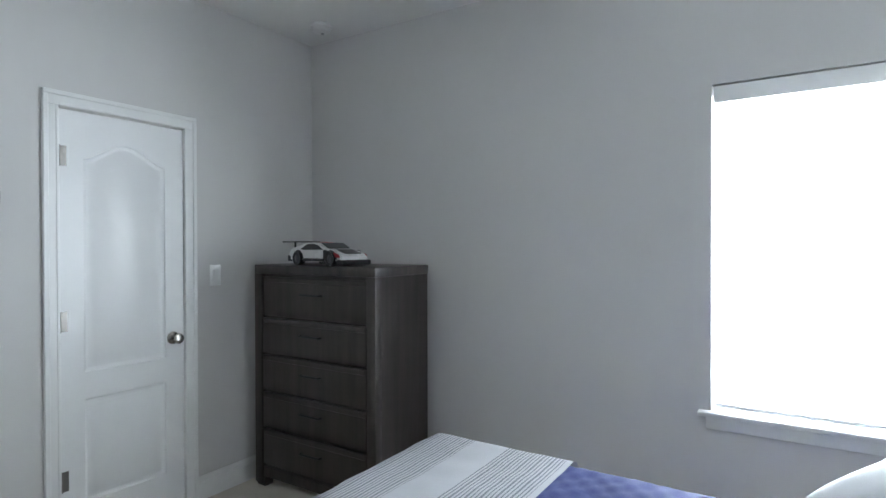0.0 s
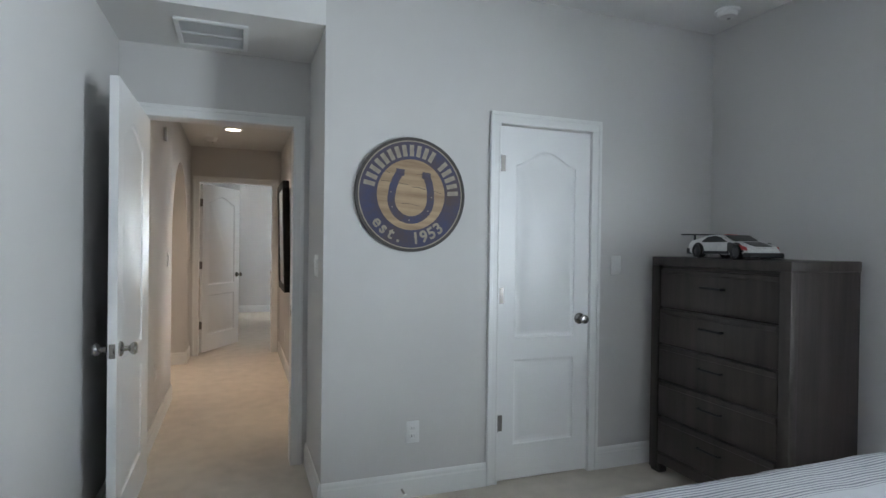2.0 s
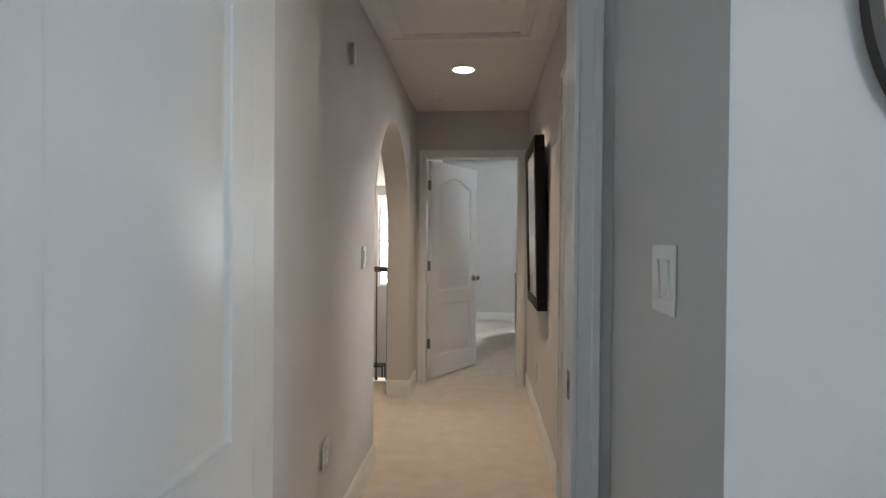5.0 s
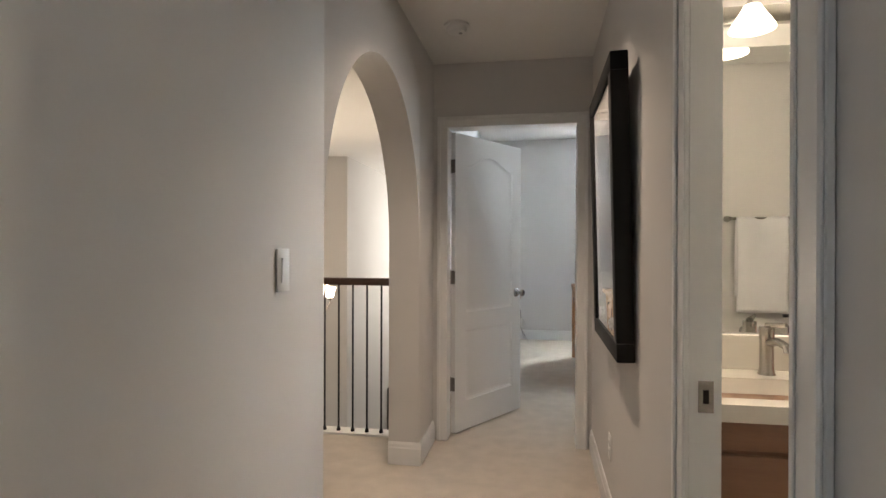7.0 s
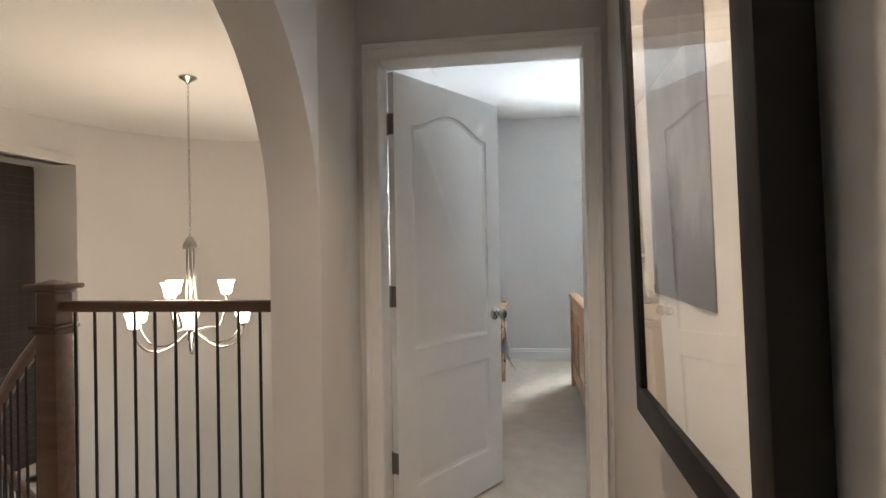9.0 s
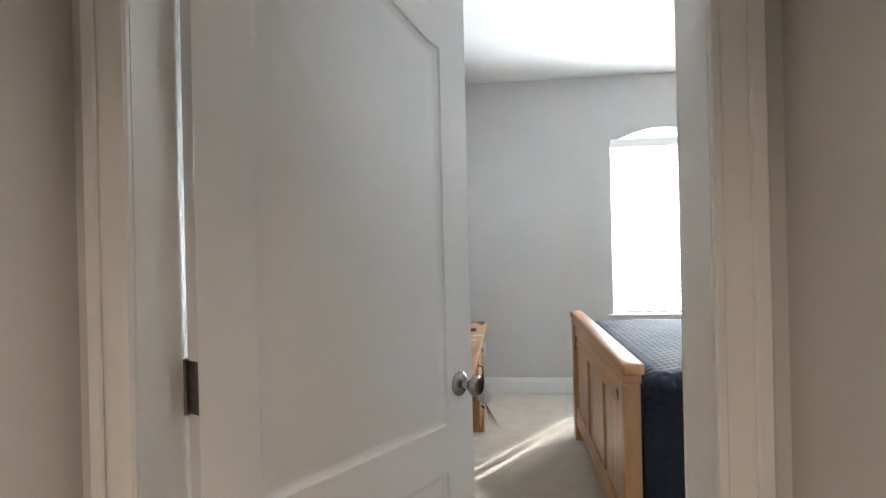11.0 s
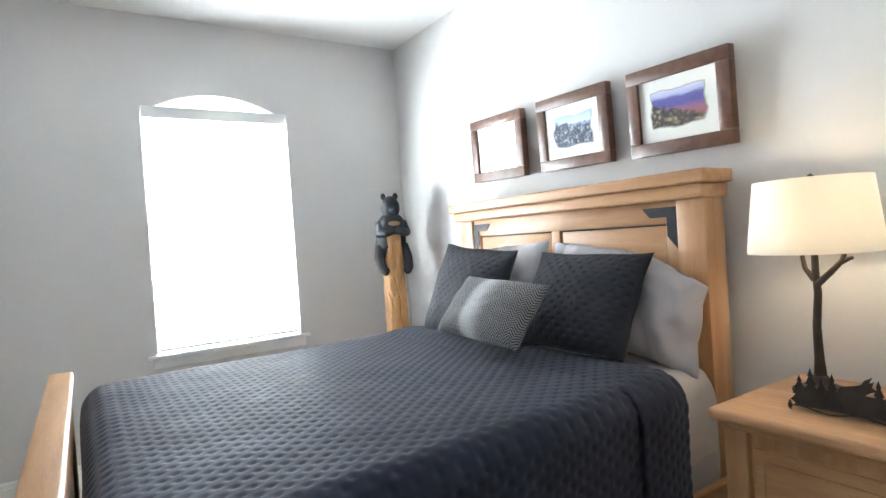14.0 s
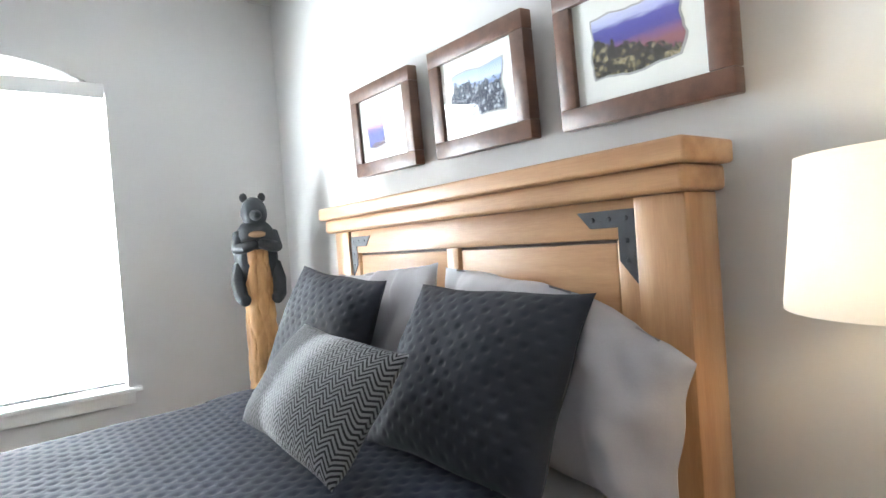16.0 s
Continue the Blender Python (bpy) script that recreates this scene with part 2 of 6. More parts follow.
def arch_wall(name, axis, d0, d1, u0, u1, z0, z1, a0, a1, zb, zs, rise, label, n=32, flat=False):
    """A wall with one arched opening between a0 and a1: bottom zb, springing zs, elliptic rise (flat: a shallow segment)."""
    bm = B()

    def v(u, d, z):
        return bm.verts.new((u, d, z) if axis == "x" else (d, u, z))

    def quad_strip(pts_lo, pts_hi):
        for d in (d0, d1):
            lo = [v(u, d, z) for u, z in pts_lo]
            hi = [v(u, d, z) for u, z in pts_hi]
            for i in range(len(lo) - 1):
                bm.faces.new((lo[i], lo[i + 1], hi[i + 1], hi[i]))
    c, h = (a0 + a1) / 2, (a1 - a0) / 2
    curve = [(c - h * math.cos(math.pi * i / n), zs + rise * math.sin(math.pi * i / n)) for i in range(n + 1)]
    if flat:
        curve = [(a0 + (a1 - a0) * i / n, zs + rise * (1 - (2 * i / n - 1) ** 2)) for i in range(n + 1)]
    quad_strip(curve, [(u, z1) for u, z in curve])
    quad_strip([(u0, z0), (a0, z0)], [(u0, z1), (a0, z1)])
    quad_strip([(a1, z0), (u1, z0)], [(a1, z1), (u1, z1)])
    rim = [(a0, zb)] + curve + [(a1, zb)]
    if zb > z0:
        quad_strip([(a0, z0), (a1, z0)], [(a0, zb), (a1, zb)])
        rim.append((a0, zb))
    for (u, z), (w, y) in zip(rim, rim[1:]):
        bm.faces.new((v(u, d0, z), v(w, d0, y), v(w, d1, y), v(u, d1, z)))
    outer = [(u0, z0), (u0, z1), (u1, z1), (u1, z0)]
    for (u, z), (w, y) in zip(outer, outer[1:]):
        bm.faces.new((v(u, d0, z), v(w, d0, y), v(w, d1, y), v(u, d1, z)))
    bmesh.ops.remove_doubles(bm, verts=bm.verts[:], dist=1e-5)
    return solid(name, bm, PAINT, label, "wall", "structure", smooth=True)


def slab(name, x0, x1, y0, y1, z0, z1, material, label, category):
    return solid(name, box(B(), x0, x1, y0, y1, z0, z1), material, label, category, "structure", smooth=False)


# first bedroom
WX, SY = 2.687, 2.737
CZ = 2.74
wall("wall_bedroom_east", "y", WX, WX + 0.16, -1.12, SY, 0, CZ, [(-0.625, 0.285, 0.665, 2.10)])
wall("wall_bedroom_north", "x", SY, SY + 0.12, 0.18, WX + 0.16, 0, CZ, [(1.136, 1.772, 0, 2.042)])
wall("wall_bedroom_south", "x", -1.12, -1.0, -1.0, WX, 0, CZ)
wall("wall_bedroom_west", "y", -1.0, -0.84, -1.0, 3.49, 0, CZ)
wall("wall_alcove_east", "y", 0.18, 0.30, SY + 0.12, 3.37, 0, CZ)
wall("wall_alcove_north", "x", 3.37, 3.49, -0.84, 0.38, 0, CZ, [(-0.721, 0.103, 0, 2.053)])
slab("ceiling_alcove", -0.84, 0.18, SY, 3.37, 2.43, CZ, CEIL, "white painted drop ceiling over the entry", "ceiling")
slab("ceiling_bedroom", -1.0, WX + 0.16, -1.12, 3.49, CZ, CZ + 0.1, CEIL, "white painted bedroom ceiling", "ceiling")
wall("wall_closet_back", "x", 3.37, 3.49, 0.30, WX, 0, CZ)
# hall
HL, HR, HZ = -0.75, 0.26, 2.455
arch_wall("wall_hall_west", "y", HL - 0.18, HL, 3.49, 7.02, 0, HZ, 5.13, 6.58, 0, 1.30, 0.80, "greige plaster wall with a rounded arch")
wall("wall_hall_east", "y", HR, HR + 0.065, 3.49, 7.02, 0, HZ, [(4.192, 4.758, 0, 2.058)])
slab("ceiling_hall", HL - 0.18, HR + 0.12, 3.49, 7.02, HZ, HZ + 0.1, CEIL, "white painted hall ceiling", "ceiling")
wall("wall_guest_south", "x", 7.02, 7.14, -0.99, 2.68, 0, 2.85, [(-0.673, 0.183, 0, 2.058)])
# guest bedroom
GX, GY, GL, GZ = 2.56, 11.21, -0.83, 2.745
arch_wall("wall_guest_north", "x", GY, GY + 0.14, GL, GX, 0, GZ, 0.797, 1.683, 0.68, 2.155, 0.13, "light greige wall with an arched window opening", 24, True)
wall("wall_guest_east", "y", GX, GX + 0.12, 7.14, GY + 0.14, 0, GZ)
wall("wall_guest_west", "y", -0.99, GL, 7.14, GY + 0.14, -2.9, GZ)
slab("ceiling_guest", -0.99, GX + 0.12, 7.14, GY + 0.14, GZ, GZ + 0.1, CEIL, "white painted bedroom ceiling", "ceiling")
# floors
slab("floor", -0.99, 2.85, -1.12, 11.33, -0.25, 0, CARPET, "beige cut-pile carpet floor", "floor")
slab("floor_landing", -4.0, -0.99, 4.3, 7.0, -0.25, 0, CARPET, "beige carpeted stair landing", "floor")
# foyer beyond the arch, with a rounded stairwell
FZ = 2.455
SC, SR = Vector((-2.40, 8.70)), 1.74
slab("ceiling_foyer", -5.0, -0.99, 4.18, 14.0, FZ, FZ + 0.1, CEIL, "cream painted foyer ceiling", "ceiling")


def curved_wall(name, a0, a1, z0, z1, label, n):
    """A rounded wall about the stairwell's centre, between two angles in degrees."""
    bm = B()
    rows = []
    for k in range(n + 1):
        a = radians(a0 + (a1 - a0) * k / n)
        rows.append([bm.verts.new((SC.x + q * math.cos(a), SC.y + q * math.sin(a), z)) for q, z in ((SR, z0), (SR + 0.12, z0), (SR + 0.12, z1), (SR, z1))])
    for p, q in zip(rows, rows[1:]):
        for i in range(4):
            bm.faces.new((p[i], p[(i + 1) % 4], q[(i + 1) % 4], q[i]))
    bm.faces.new(rows[0][::-1])
    bm.faces.new(rows[-1])
    return solid(name, bm, PAINT, label, "wall", "structure")


curved_wall("wall_stairwell", 95, 162.5, -2.9, FZ, "cream painted rounded stairwell wall", 48)
curved_wall("wall_stairwell_head", 162.5, 188, 2.08, FZ, "cream painted wall over the stairwell niche", 20)
curved_wall("wall_stairwell_foot", 162.5, 188, -2.9, -0.6, "cream painted wall under the stairwell niche", 20)
curved_wall("wall_stairwell_end", 188, 204, -2.9, FZ, "cream painted rounded stairwell wall", 14)
wall("wall_niche_north", "x", 9.225, 9.325, -4.62, -4.055, -0.6, 2.08)
wall("wall_niche_south", "x", 8.33, 8.45, -4.62, -4.13, -0.6, 2.08)
wall("wall_niche_back", "y", -4.62, -4.51, 8.45, 9.225, -0.6, 2.08)
slab("ceiling_niche", -4.62, -4.06, 8.33, 9.325, 2.08, 2.16, PAINT, "cream painted niche ceiling", "ceiling")
slab("niche_sill", -4.62, -4.06, 8.33, 9.325, -0.68, -0.6, PAINT, "cream painted niche sill", "sill")
wall("wall_landing_south", "x", 4.18, 4.3, -4.12, -0.93, 0, FZ)
wall("wall_landing_west", "y", -4.12, -4.0, 4.3, 8.0, -2.9, FZ)
wall("wall_entry_west", "y", -2.67, -2.553, 10.434, 13.6, -2.9, FZ)
wall("wall_entry_north", "x", 13.6, 13.72, -2.67, -0.87, -2.9, FZ, [(-2.37, -1.07, 0.35, 2.25)])
wall("wall_entry_east", "y", -0.99, -0.87, 11.35, 13.6, -2.9, FZ)
slab("floor_foyer", -4.7, -0.87, 4.18, 13.72, -3.0, -2.9, mat("foyer_tile", (0.45, 0.40, 0.33), 0.4), "beige tiled lower foyer floor", "floor")
# bathroom
wall("wall_bath_north", "x", 5.42, 5.54, 0.325, 2.2, 0, HZ)
wall("wall_bath_east", "y", 2.2, 2.32, 3.49, 5.54, 0, HZ)
slab("ceiling_bath", 0.325, 2.32, 3.49, 5.54, HZ, HZ + 0.1, CEIL, "white painted bathroom ceiling", "ceiling")


# ---- trim and doors ----
def wpart(name, bm, material, parent, label="", smooth=True):
    """A part whose mesh is given in the world's metres, under a thing that is not turned."""
    p = parent.location
    if parent.parent:
        p = p + parent.parent.location
    bmesh.ops.translate(bm, verts=bm.verts[:], vec=-p)
    return part(name, bm, material, parent, label, smooth)


def baseboard(axis, plane, sign, u0, u1, h=0.13):
    """A skirting with a stepped top along a wall face; sign: the way it stands out."""
    bm = B()
    prof = [(0, 0), (0.015, 0), (0.015, h - 0.035), (0.011, h - 0.028), (0.011, h - 0.012), (0.006, h), (0, h)]
    pts = [(plane + sign * (d + 0.001), z) for d, z in prof]
    if axis == "x":
        vs = [[bm.verts.new((u, d, z)) for d, z in pts] for u in (u0, u1)]
    else:
        vs = [[bm.verts.new((d, u, z)) for d, z in pts] for u in (u0, u1)]
    n = len(pts)
    bm.faces.new(vs[0])
    bm.faces.new(vs[1][::-1])
    for i in range(n):
        bm.faces.new((vs[0][i], vs[0][(i + 1) % n], vs[1][(i + 1) % n], vs[1][i]))
    return solid("baseboard", bm, TRIM, "white painted baseboard along the wall", "baseboard", "structure", smooth=False)


def casing(axis, plane, sign, u0, u1, zt, w=0.066):
    """Moulded trim round a door opening on one face of a wall."""
    bm = B()

    def bx(a, b, d0, d1, c, e, bev):
        lo, hi = sorted((plane + sign * d0, plane + sign * d1))
        if axis == "x":
            box(bm, a, b, lo, hi, c, e, bev, 1)
        else:
            box(bm, lo, hi, a, b, c, e, bev, 1)
    g = 0.001
    for a, b in ((u0 - w, u0), (u1, u1 + w)):
        bx(a, b, g, 0.012, 0, zt, 0.002)
        o = a if a < u0 else b - 0.022
        bx(o, o + 0.022, 0.012, 0.02, 0, zt + w - 0.022, 0.003)
        o = b - 0.014 if a < u0 else a
        bx(o, o + 0.012, 0.012, 0.016, 0, zt, 0.0015)
    bx(u0 - w, u1 + w, g, 0.012, zt, zt + w, 0.002)
    bx(u0 - w, u1 + w, 0.012, 0.02, zt + w - 0.022, zt + w, 0.003)
    bx(u0, u1, 0.012, 0.016, zt + 0.002, zt + 0.014, 0.0015)
    return solid("door_trim", bm, TRIM, "white moulded door casing", "trim", "structure", smooth=False)


def jamb(axis, d0, d1, u0, u1, zt, t=0.018):
    """Lining boards inside a door opening, with a stop."""
    bm = B()

    def bx(a, b, c, d, e, f):
        if axis == "x":
            box(bm, a, b, c, d, e, f)
        else:
            box(bm, c, d, a, b, e, f)
    bx(u0 - t + 0.001, u0, d0 - 0.001, d1 + 0.001, 0, zt)
    bx(u1, u1 + t - 0.001, d0 - 0.001, d1 + 0.001, 0, zt)
    bx(u0 - t + 0.001, u1 + t - 0.001, d0 - 0.001, d1 + 0.001, zt, zt + t - 0.001)
    return solid("door_jamb", bm, TRIM, "white painted door jamb", "trim", "structure", smooth=False)


def panel_outline(x0, x1, z0, z1, rise, n=16):
    pts = [(x0, z0), (x1, z0), (x1, z1)]
    if rise:
        for i in range(1, n):
            u = 1 - 2 * i / n
            pts.append((x0 + (x1 - x0) * (u + 1) / 2, z1 + rise * (0.5 + 0.5 * math.cos(math.pi * u)) ** 0.8))
    return pts + [(x0, z1)]


def leaf(w, h, t=0.035):
    """A moulded two-panel door leaf: hinge edge at x 0, both faces with recessed panels, the upper one arched."""
    bm = B()
    st = 0.115 if w > 0.7 else 0.10
    panels = [(st, w - st, 0.21, 0.69, 0.0), (st, w - st, 0.815, h - 0.215, 0.085)]
    z0 = 0.012
    for s in (1, -1):
        y = s * t / 2
        loops = [[(0, z0), (w, z0), (w, h), (0, h)]] + [panel_outline(*p) for p in panels]
        edges = []
        rims = []
        for lp in loops:
            vs = [bm.verts.new((x, y, z)) for x, z in lp]
            rims.append(vs)
            edges += [bm.edges.new((vs[i], vs[(i + 1) % len(vs)])) for i in range(len(vs))]
        bmesh.ops.triangle_fill(bm, edges=edges, use_beauty=True, normal=(0, s, 0))
        for p, rim in zip(panels, rims[1:]):
            cx, cz = (p[0] + p[1]) / 2, (p[2] + p[3] + p[4]) / 2
            hw, hh = (p[1] - p[0]) / 2, (p[3] + p[4] - p[2]) / 2
            prev = rim
            for ins, dep in ((0.003, 0.006), (0.013, 0.011), (0.022, 0.011), (0.044, 0.002)):
                ring = [bm.verts.new((cx + (v.co.x - cx) * (hw - ins) / hw, y - s * dep, cz + (v.co.z - cz) * (hh - ins) / hh)) for v in rim]
                for i in range(len(ring)):
                    j = (i + 1) % len(ring)
                    bm.faces.new((prev[i], prev[j], ring[j], ring[i]))
                prev = ring
            bm.faces.new(prev)
    for a, b in (((0, z0), (w, z0)), ((w, z0), (w, h)), ((w, h), (0, h)), ((0, h), (0, z0))):
        vs = [bm.verts.new((a[0], -t / 2, a[1])), bm.verts.new((b[0], -t / 2, b[1])), bm.verts.new((b[0], t / 2, b[1])), bm.verts.new((a[0], t / 2, a[1]))]
        bm.faces.new(vs)
    bmesh.ops.remove_doubles(bm, verts=bm.verts[:], dist=1e-5)
    return bm


def knob_mesh(s):
    return lathe(B(), [(0.033, 0), (0.033, s * 0.006), (0.026, s * 0.012), (0.012, s * 0.016), (0.011, s * 0.034), (0.018, s * 0.040), (0.027, s * 0.050), (0.028, s * 0.058), (0.022, s * 0.067), (0.0, s * 0.070)], (0, s * 0.0175, 0), 24, "y")


def door(name, m, w, h, label, hinge_side, latch=True, knob=0.915):
    d = thing(name, m, label, "door", kind="structure")
    body = part("door_leaf", leaf(w, h), DOORP, d, smooth=True)
    for s in (1, -1):
        k = part("door_knob", knob_mesh(s), NICKEL, d, "satin nickel round knob")
        k.location = (w - 0.062, 0, knob)
    for z in (0.338, 1.058, 1.805):
        bm = box(B(), -0.003, 0.030, hinge_side * 0.0175, hinge_side * 0.0195, z - 0.045, z + 0.045)
        cyl(bm, (-0.004, hinge_side * 0.021, z - 0.048), (-0.004, hinge_side * 0.021, z + 0.048), 0.0065, seg=10)
        box(bm, -0.0015, -0.0005, -0.016, 0.016, z - 0.045, z + 0.045)
        part("hinge", bm, mat("hinge_metal", (0.25, 0.235, 0.22), 0.4, metal=1) if "hinge_metal" not in bpy.data.materials else bpy.data.materials["hinge_metal"], d, "grey metal butt hinge")
    if latch:
        bm = box(B(), w + 0.0005, w + 0.002, -0.012, 0.012, knob - 0.03, knob + 0.03)
        box(bm, w + 0.002, w + 0.009, -0.007, 0.007, knob - 0.01, knob + 0.01, 0.002, 1)
        part("latch_plate", bm, NICKEL, d, "nickel latch plate on the door edge")
    return d


jamb("x", 3.37, 3.49, -0.703, 0.085, 2.035)
casing("x", 3.37, -1, -0.703, 0.085, 2.035)
casing("x", 3.49, 1, -0.703, 0.085, 2.035, 0.045)
jamb("x", SY, SY + 0.12, 1.154, 1.754, 2.024)
casing("x", SY, -1, 1.154, 1.754, 2.024)
jamb("x", 7.02, 7.14, -0.655, 0.165, 2.04)
casing("x", 7.02, -1, -0.655, 0.165, 2.04, 0.068)
casing("x", 7.14, 1, -0.655, 0.165, 2.04)
jamb("y", HR, HR + 0.065, 4.21, 4.74, 2.04)
casing("y", HR, -1, 4.21, 4.74, 2.04, 0.085)
door("door_1", (-0.716, 3.352, 0, 0, 0, -89.7), 0.78, 2.03, "open white moulded two-panel bedroom door", -1, True, 0.875)
door("door_2", (1.158, 2.757, 0, 0, 0, 0), 0.592, 2.014, "closed white moulded two-panel closet door", -1, False)
door("door_3", (-0.636, 7.133, 0, 0, 0, 59.2), 0.80, 2.03, "half-open white moulded two-panel guest room door", 1)

baseboard("x", SY, -1, 0.18, 1.087)
baseboard("x", SY, -1, 1.821, WX)
baseboard("y", WX, -1, -1.0, 2.72)
baseboard("y", 0.18, -1, SY, 3.355)
baseboard("y", -0.84, 1, -1.0, 3.355)
baseboard("y", HL, 1, 3.51, 5.13)
baseboard("y", HL, 1, 6.58, 7.0)
baseboard("x", 6.58, -1, HL - 0.18, HL + 0.016)
baseboard("y", HR, -1, 3.51, 4.124)
baseboard("y", HR, -1, 4.826, 7.0)
baseboard("x", GY, -1, GL, GX)
baseboard("y", GL, 1, 7.16, GY - 0.016)
baseboard("y", GX, -1, 7.16, GY - 0.016)
baseboard("x", 7.14, 1, 0.235, GX - 0.016)


# ---- windows ----
def window(name, m, w, h, arch=0.0, label=""):
    """A double-hung window set back in the wall: local x along the wall, y outwards, z up from the sill."""
    win = thing(name, m, label, "window", kind="structure")
    f, y0, y1 = 0.045, 0.105, 0.135
    bm = box(B(), -w / 2, -w / 2 + f, y0, y1, 0, h, 0.003, 1)
    box(bm, w / 2 - f, w / 2, y0, y1, 0, h, 0.003, 1)
    box(bm, -w / 2 + f, w / 2 - f, y0, y1, 0, f, 0.003, 1)
    box(bm, -w / 2 + f, w / 2 - f, y0, y1, h - f, h, 0.003, 1)
    box(bm, -w / 2 + f, w / 2 - f, y0 + 0.003, y1 - 0.003, h * 0.5 - 0.02, h * 0.5 + 0.02, 0.003, 1)
    part("window_frame", bm, PANE_OUT, win, "white vinyl window frame")
    for z0, z1 in ((f, h * 0.5 - 0.02), (h * 0.5 + 0.02, h - f)):
        g = part("pane", box(B(), -w / 2 + f, w / 2 - f, 0.118, 0.122, z0, z1), PANE, win)
        g.visible_shadow = False
    return win


def blind(m, w, h, tilt, label, cords=3):
    """A lowered wooden-look venetian blind: headrail with valance, slats, bottom rail."""
    b = thing("window_blind", m, label, "blind")
    bm = box(B(), -w / 2 + 0.006, w / 2 - 0.006, -0.02, 0.04, h - 0.05, h - 0.002, 0.004, 1)
    box(bm, -w / 2 + 0.002, w / 2 - 0.002, -0.036, -0.022, h - 0.075, h - 0.001, 0.004, 1)
    part("headrail", bm, WHITEP, b, "white valance over the headrail")
    n = int((h - 0.10) / 0.042)
    sm = B()
    c, s = math.cos(radians(tilt)), math.sin(radians(tilt))
    hw = 0.024
    x0, x1 = -w / 2 + 0.012, w / 2 - 0.012
    holes = [x0 + 0.025, x0 + 0.13, x1 - 0.13] if cords == 2 else [x0 + 0.12, (x0 + x1) / 2, x1 - 0.12]
    cuts = sorted([x0, x1] + [q for hx in holes for q in (hx - 0.014, hx + 0.014)])
    for i in range(len(cuts) - 1):
        mid = (cuts[i] + cuts[i + 1]) / 2
        segs = [(-1, -0.33), (0.33, 1)] if any(abs(mid - hx) < 0.004 for hx in holes) else [(-1, 0), (0, 1)]
        for a, e in segs:
            q = []
            for u, x in ((a, cuts[i]), (e, cuts[i]), (e, cuts[i + 1]), (a, cuts[i + 1])):
                crown = 0.003 * (1 - u * u)
                q.append((x, hw * u * c - crown * s, hw * u * s + crown * c))
            lo = [sm.verts.new(v) for v in q]
            hi = [sm.verts.new((v[0], v[1] - 0.002 * s, v[2] + 0.002 * c)) for v in q]
            sm.faces.new(lo[::-1])
            sm.faces.new(hi)
            for k in range(4):
                sm.faces.new((lo[k], lo[(k + 1) % 4], hi[(k + 1) % 4], hi[k]))
    first = part("slat", sm, BLIND, b, smooth=False)
    first.location = (0, 0.01, 0.045)
    for k in range(1, n):
        o = new("slat", first.data)
        o.parent = b
        o.location = (0, 0.01, 0.045 + 0.042 * k)
    part("bottom_rail", box(B(), -w / 2 + 0.01, w / 2 - 0.01, -0.015, 0.035, 0.008, 0.026, 0.004, 1), WHITEP, b, "white bottom rail")
    return b


W1 = pose(WX, -0.17, 0.667, 0, 0, -90)
window("window_1", W1, 0.90, 1.43, label="white vinyl double-hung bedroom window")
blind(W1 @ pose(0, 0.04, 0.003), 0.90, 1.425, -14, "lowered white blind with its slats open", 2)
W2 = pose(1.24, GY, 0.682, 0, 0, 0)
window("window_2", W2, 0.885, 1.5, label="white arched bedroom window flooded with daylight")
blind(W2 @ pose(0, 0.03, 0.004), 0.885, 1.508, -38, "lowered white blind with tilted slats", 2)
# sills
bm = box(B(), WX - 0.045, WX + 0.10, -0.68, 0.335, 0.648, 0.667, 0.004, 2)
solid("window_sill", bm, TRIM, "white painted window sill", "sill", "structure")
bm = box(B(), WX - 0.020, WX - 0.001, -0.65, 0.305, 0.59, 0.648, 0.006, 2)
solid("window_apron", bm, TRIM, "white painted apron under the sill", "trim", "structure")
bm = box(B(), 0.74, 1.74, GY - 0.04, GY + 0.10, 0.662, 0.681, 0.004, 2)
solid("window_sill", bm, TRIM, "white painted window sill", "sill", "structure")
bm = box(B(), 0.77, 1.71, GY - 0.02, GY - 0.001, 0.60, 0.662, 0.006, 2)
solid("window_apron", bm, TRIM, "white painted apron under the sill", "trim", "structure")
W3 = pose(-1.72, 13.6, 0.35, 0, 0, 0)
window("window_3", W3, 1.3, 1.9, label="tall white foyer window")


solid("backdrop", box(B(), -5.0, 7.0, 16.2, 16.22, -4.0, 5.6), bpy.data.materials.get("bright_overcast_sky") or glow("bright_overcast_sky", (0.95, 0.98, 1.0), 3.5), "bright hazy sky outside the guest bedroom window", "sky", "structure", smooth=False)
# bright sky beyond the first bedroom's window
solid("backdrop", box(B(), 5.0, 5.02, -6.0, 5.0, -4.0, 6.0), bpy.data.materials["bright_overcast_sky"], "bright hazy sky outside the bedroom window", "sky", "structure", smooth=False)

# ---- fixtures ----
def smoke(x, y, z):
    d = thing("smoke_detector", (x, y, z), "round white smoke detector on the ceiling", "smoke detector", "smoke detectors")
    part("base_plate", lathe(B(), [(0.068, 0), (0.068, -0.012), (0.06, -0.016)], seg=32), WHITEP, d)
    part("cover", lathe(B(), [(0.056, -0.014), (0.055, -0.03), (0.048, -0.04), (0.0, -0.042)], seg=32), WHITEP, d)
    part("test_button", lathe(B(), [(0.010, -0.040), (0.010, -0.045), (0.0, -0.046)], (0.02, 0.01, 0), 12), mat("button_grey", (0.45, 0.45, 0.45), 0.5), d, "small grey button")
    return d


smoke(2.46, 2.42, CZ)
smoke(-0.51, 6.40, HZ)


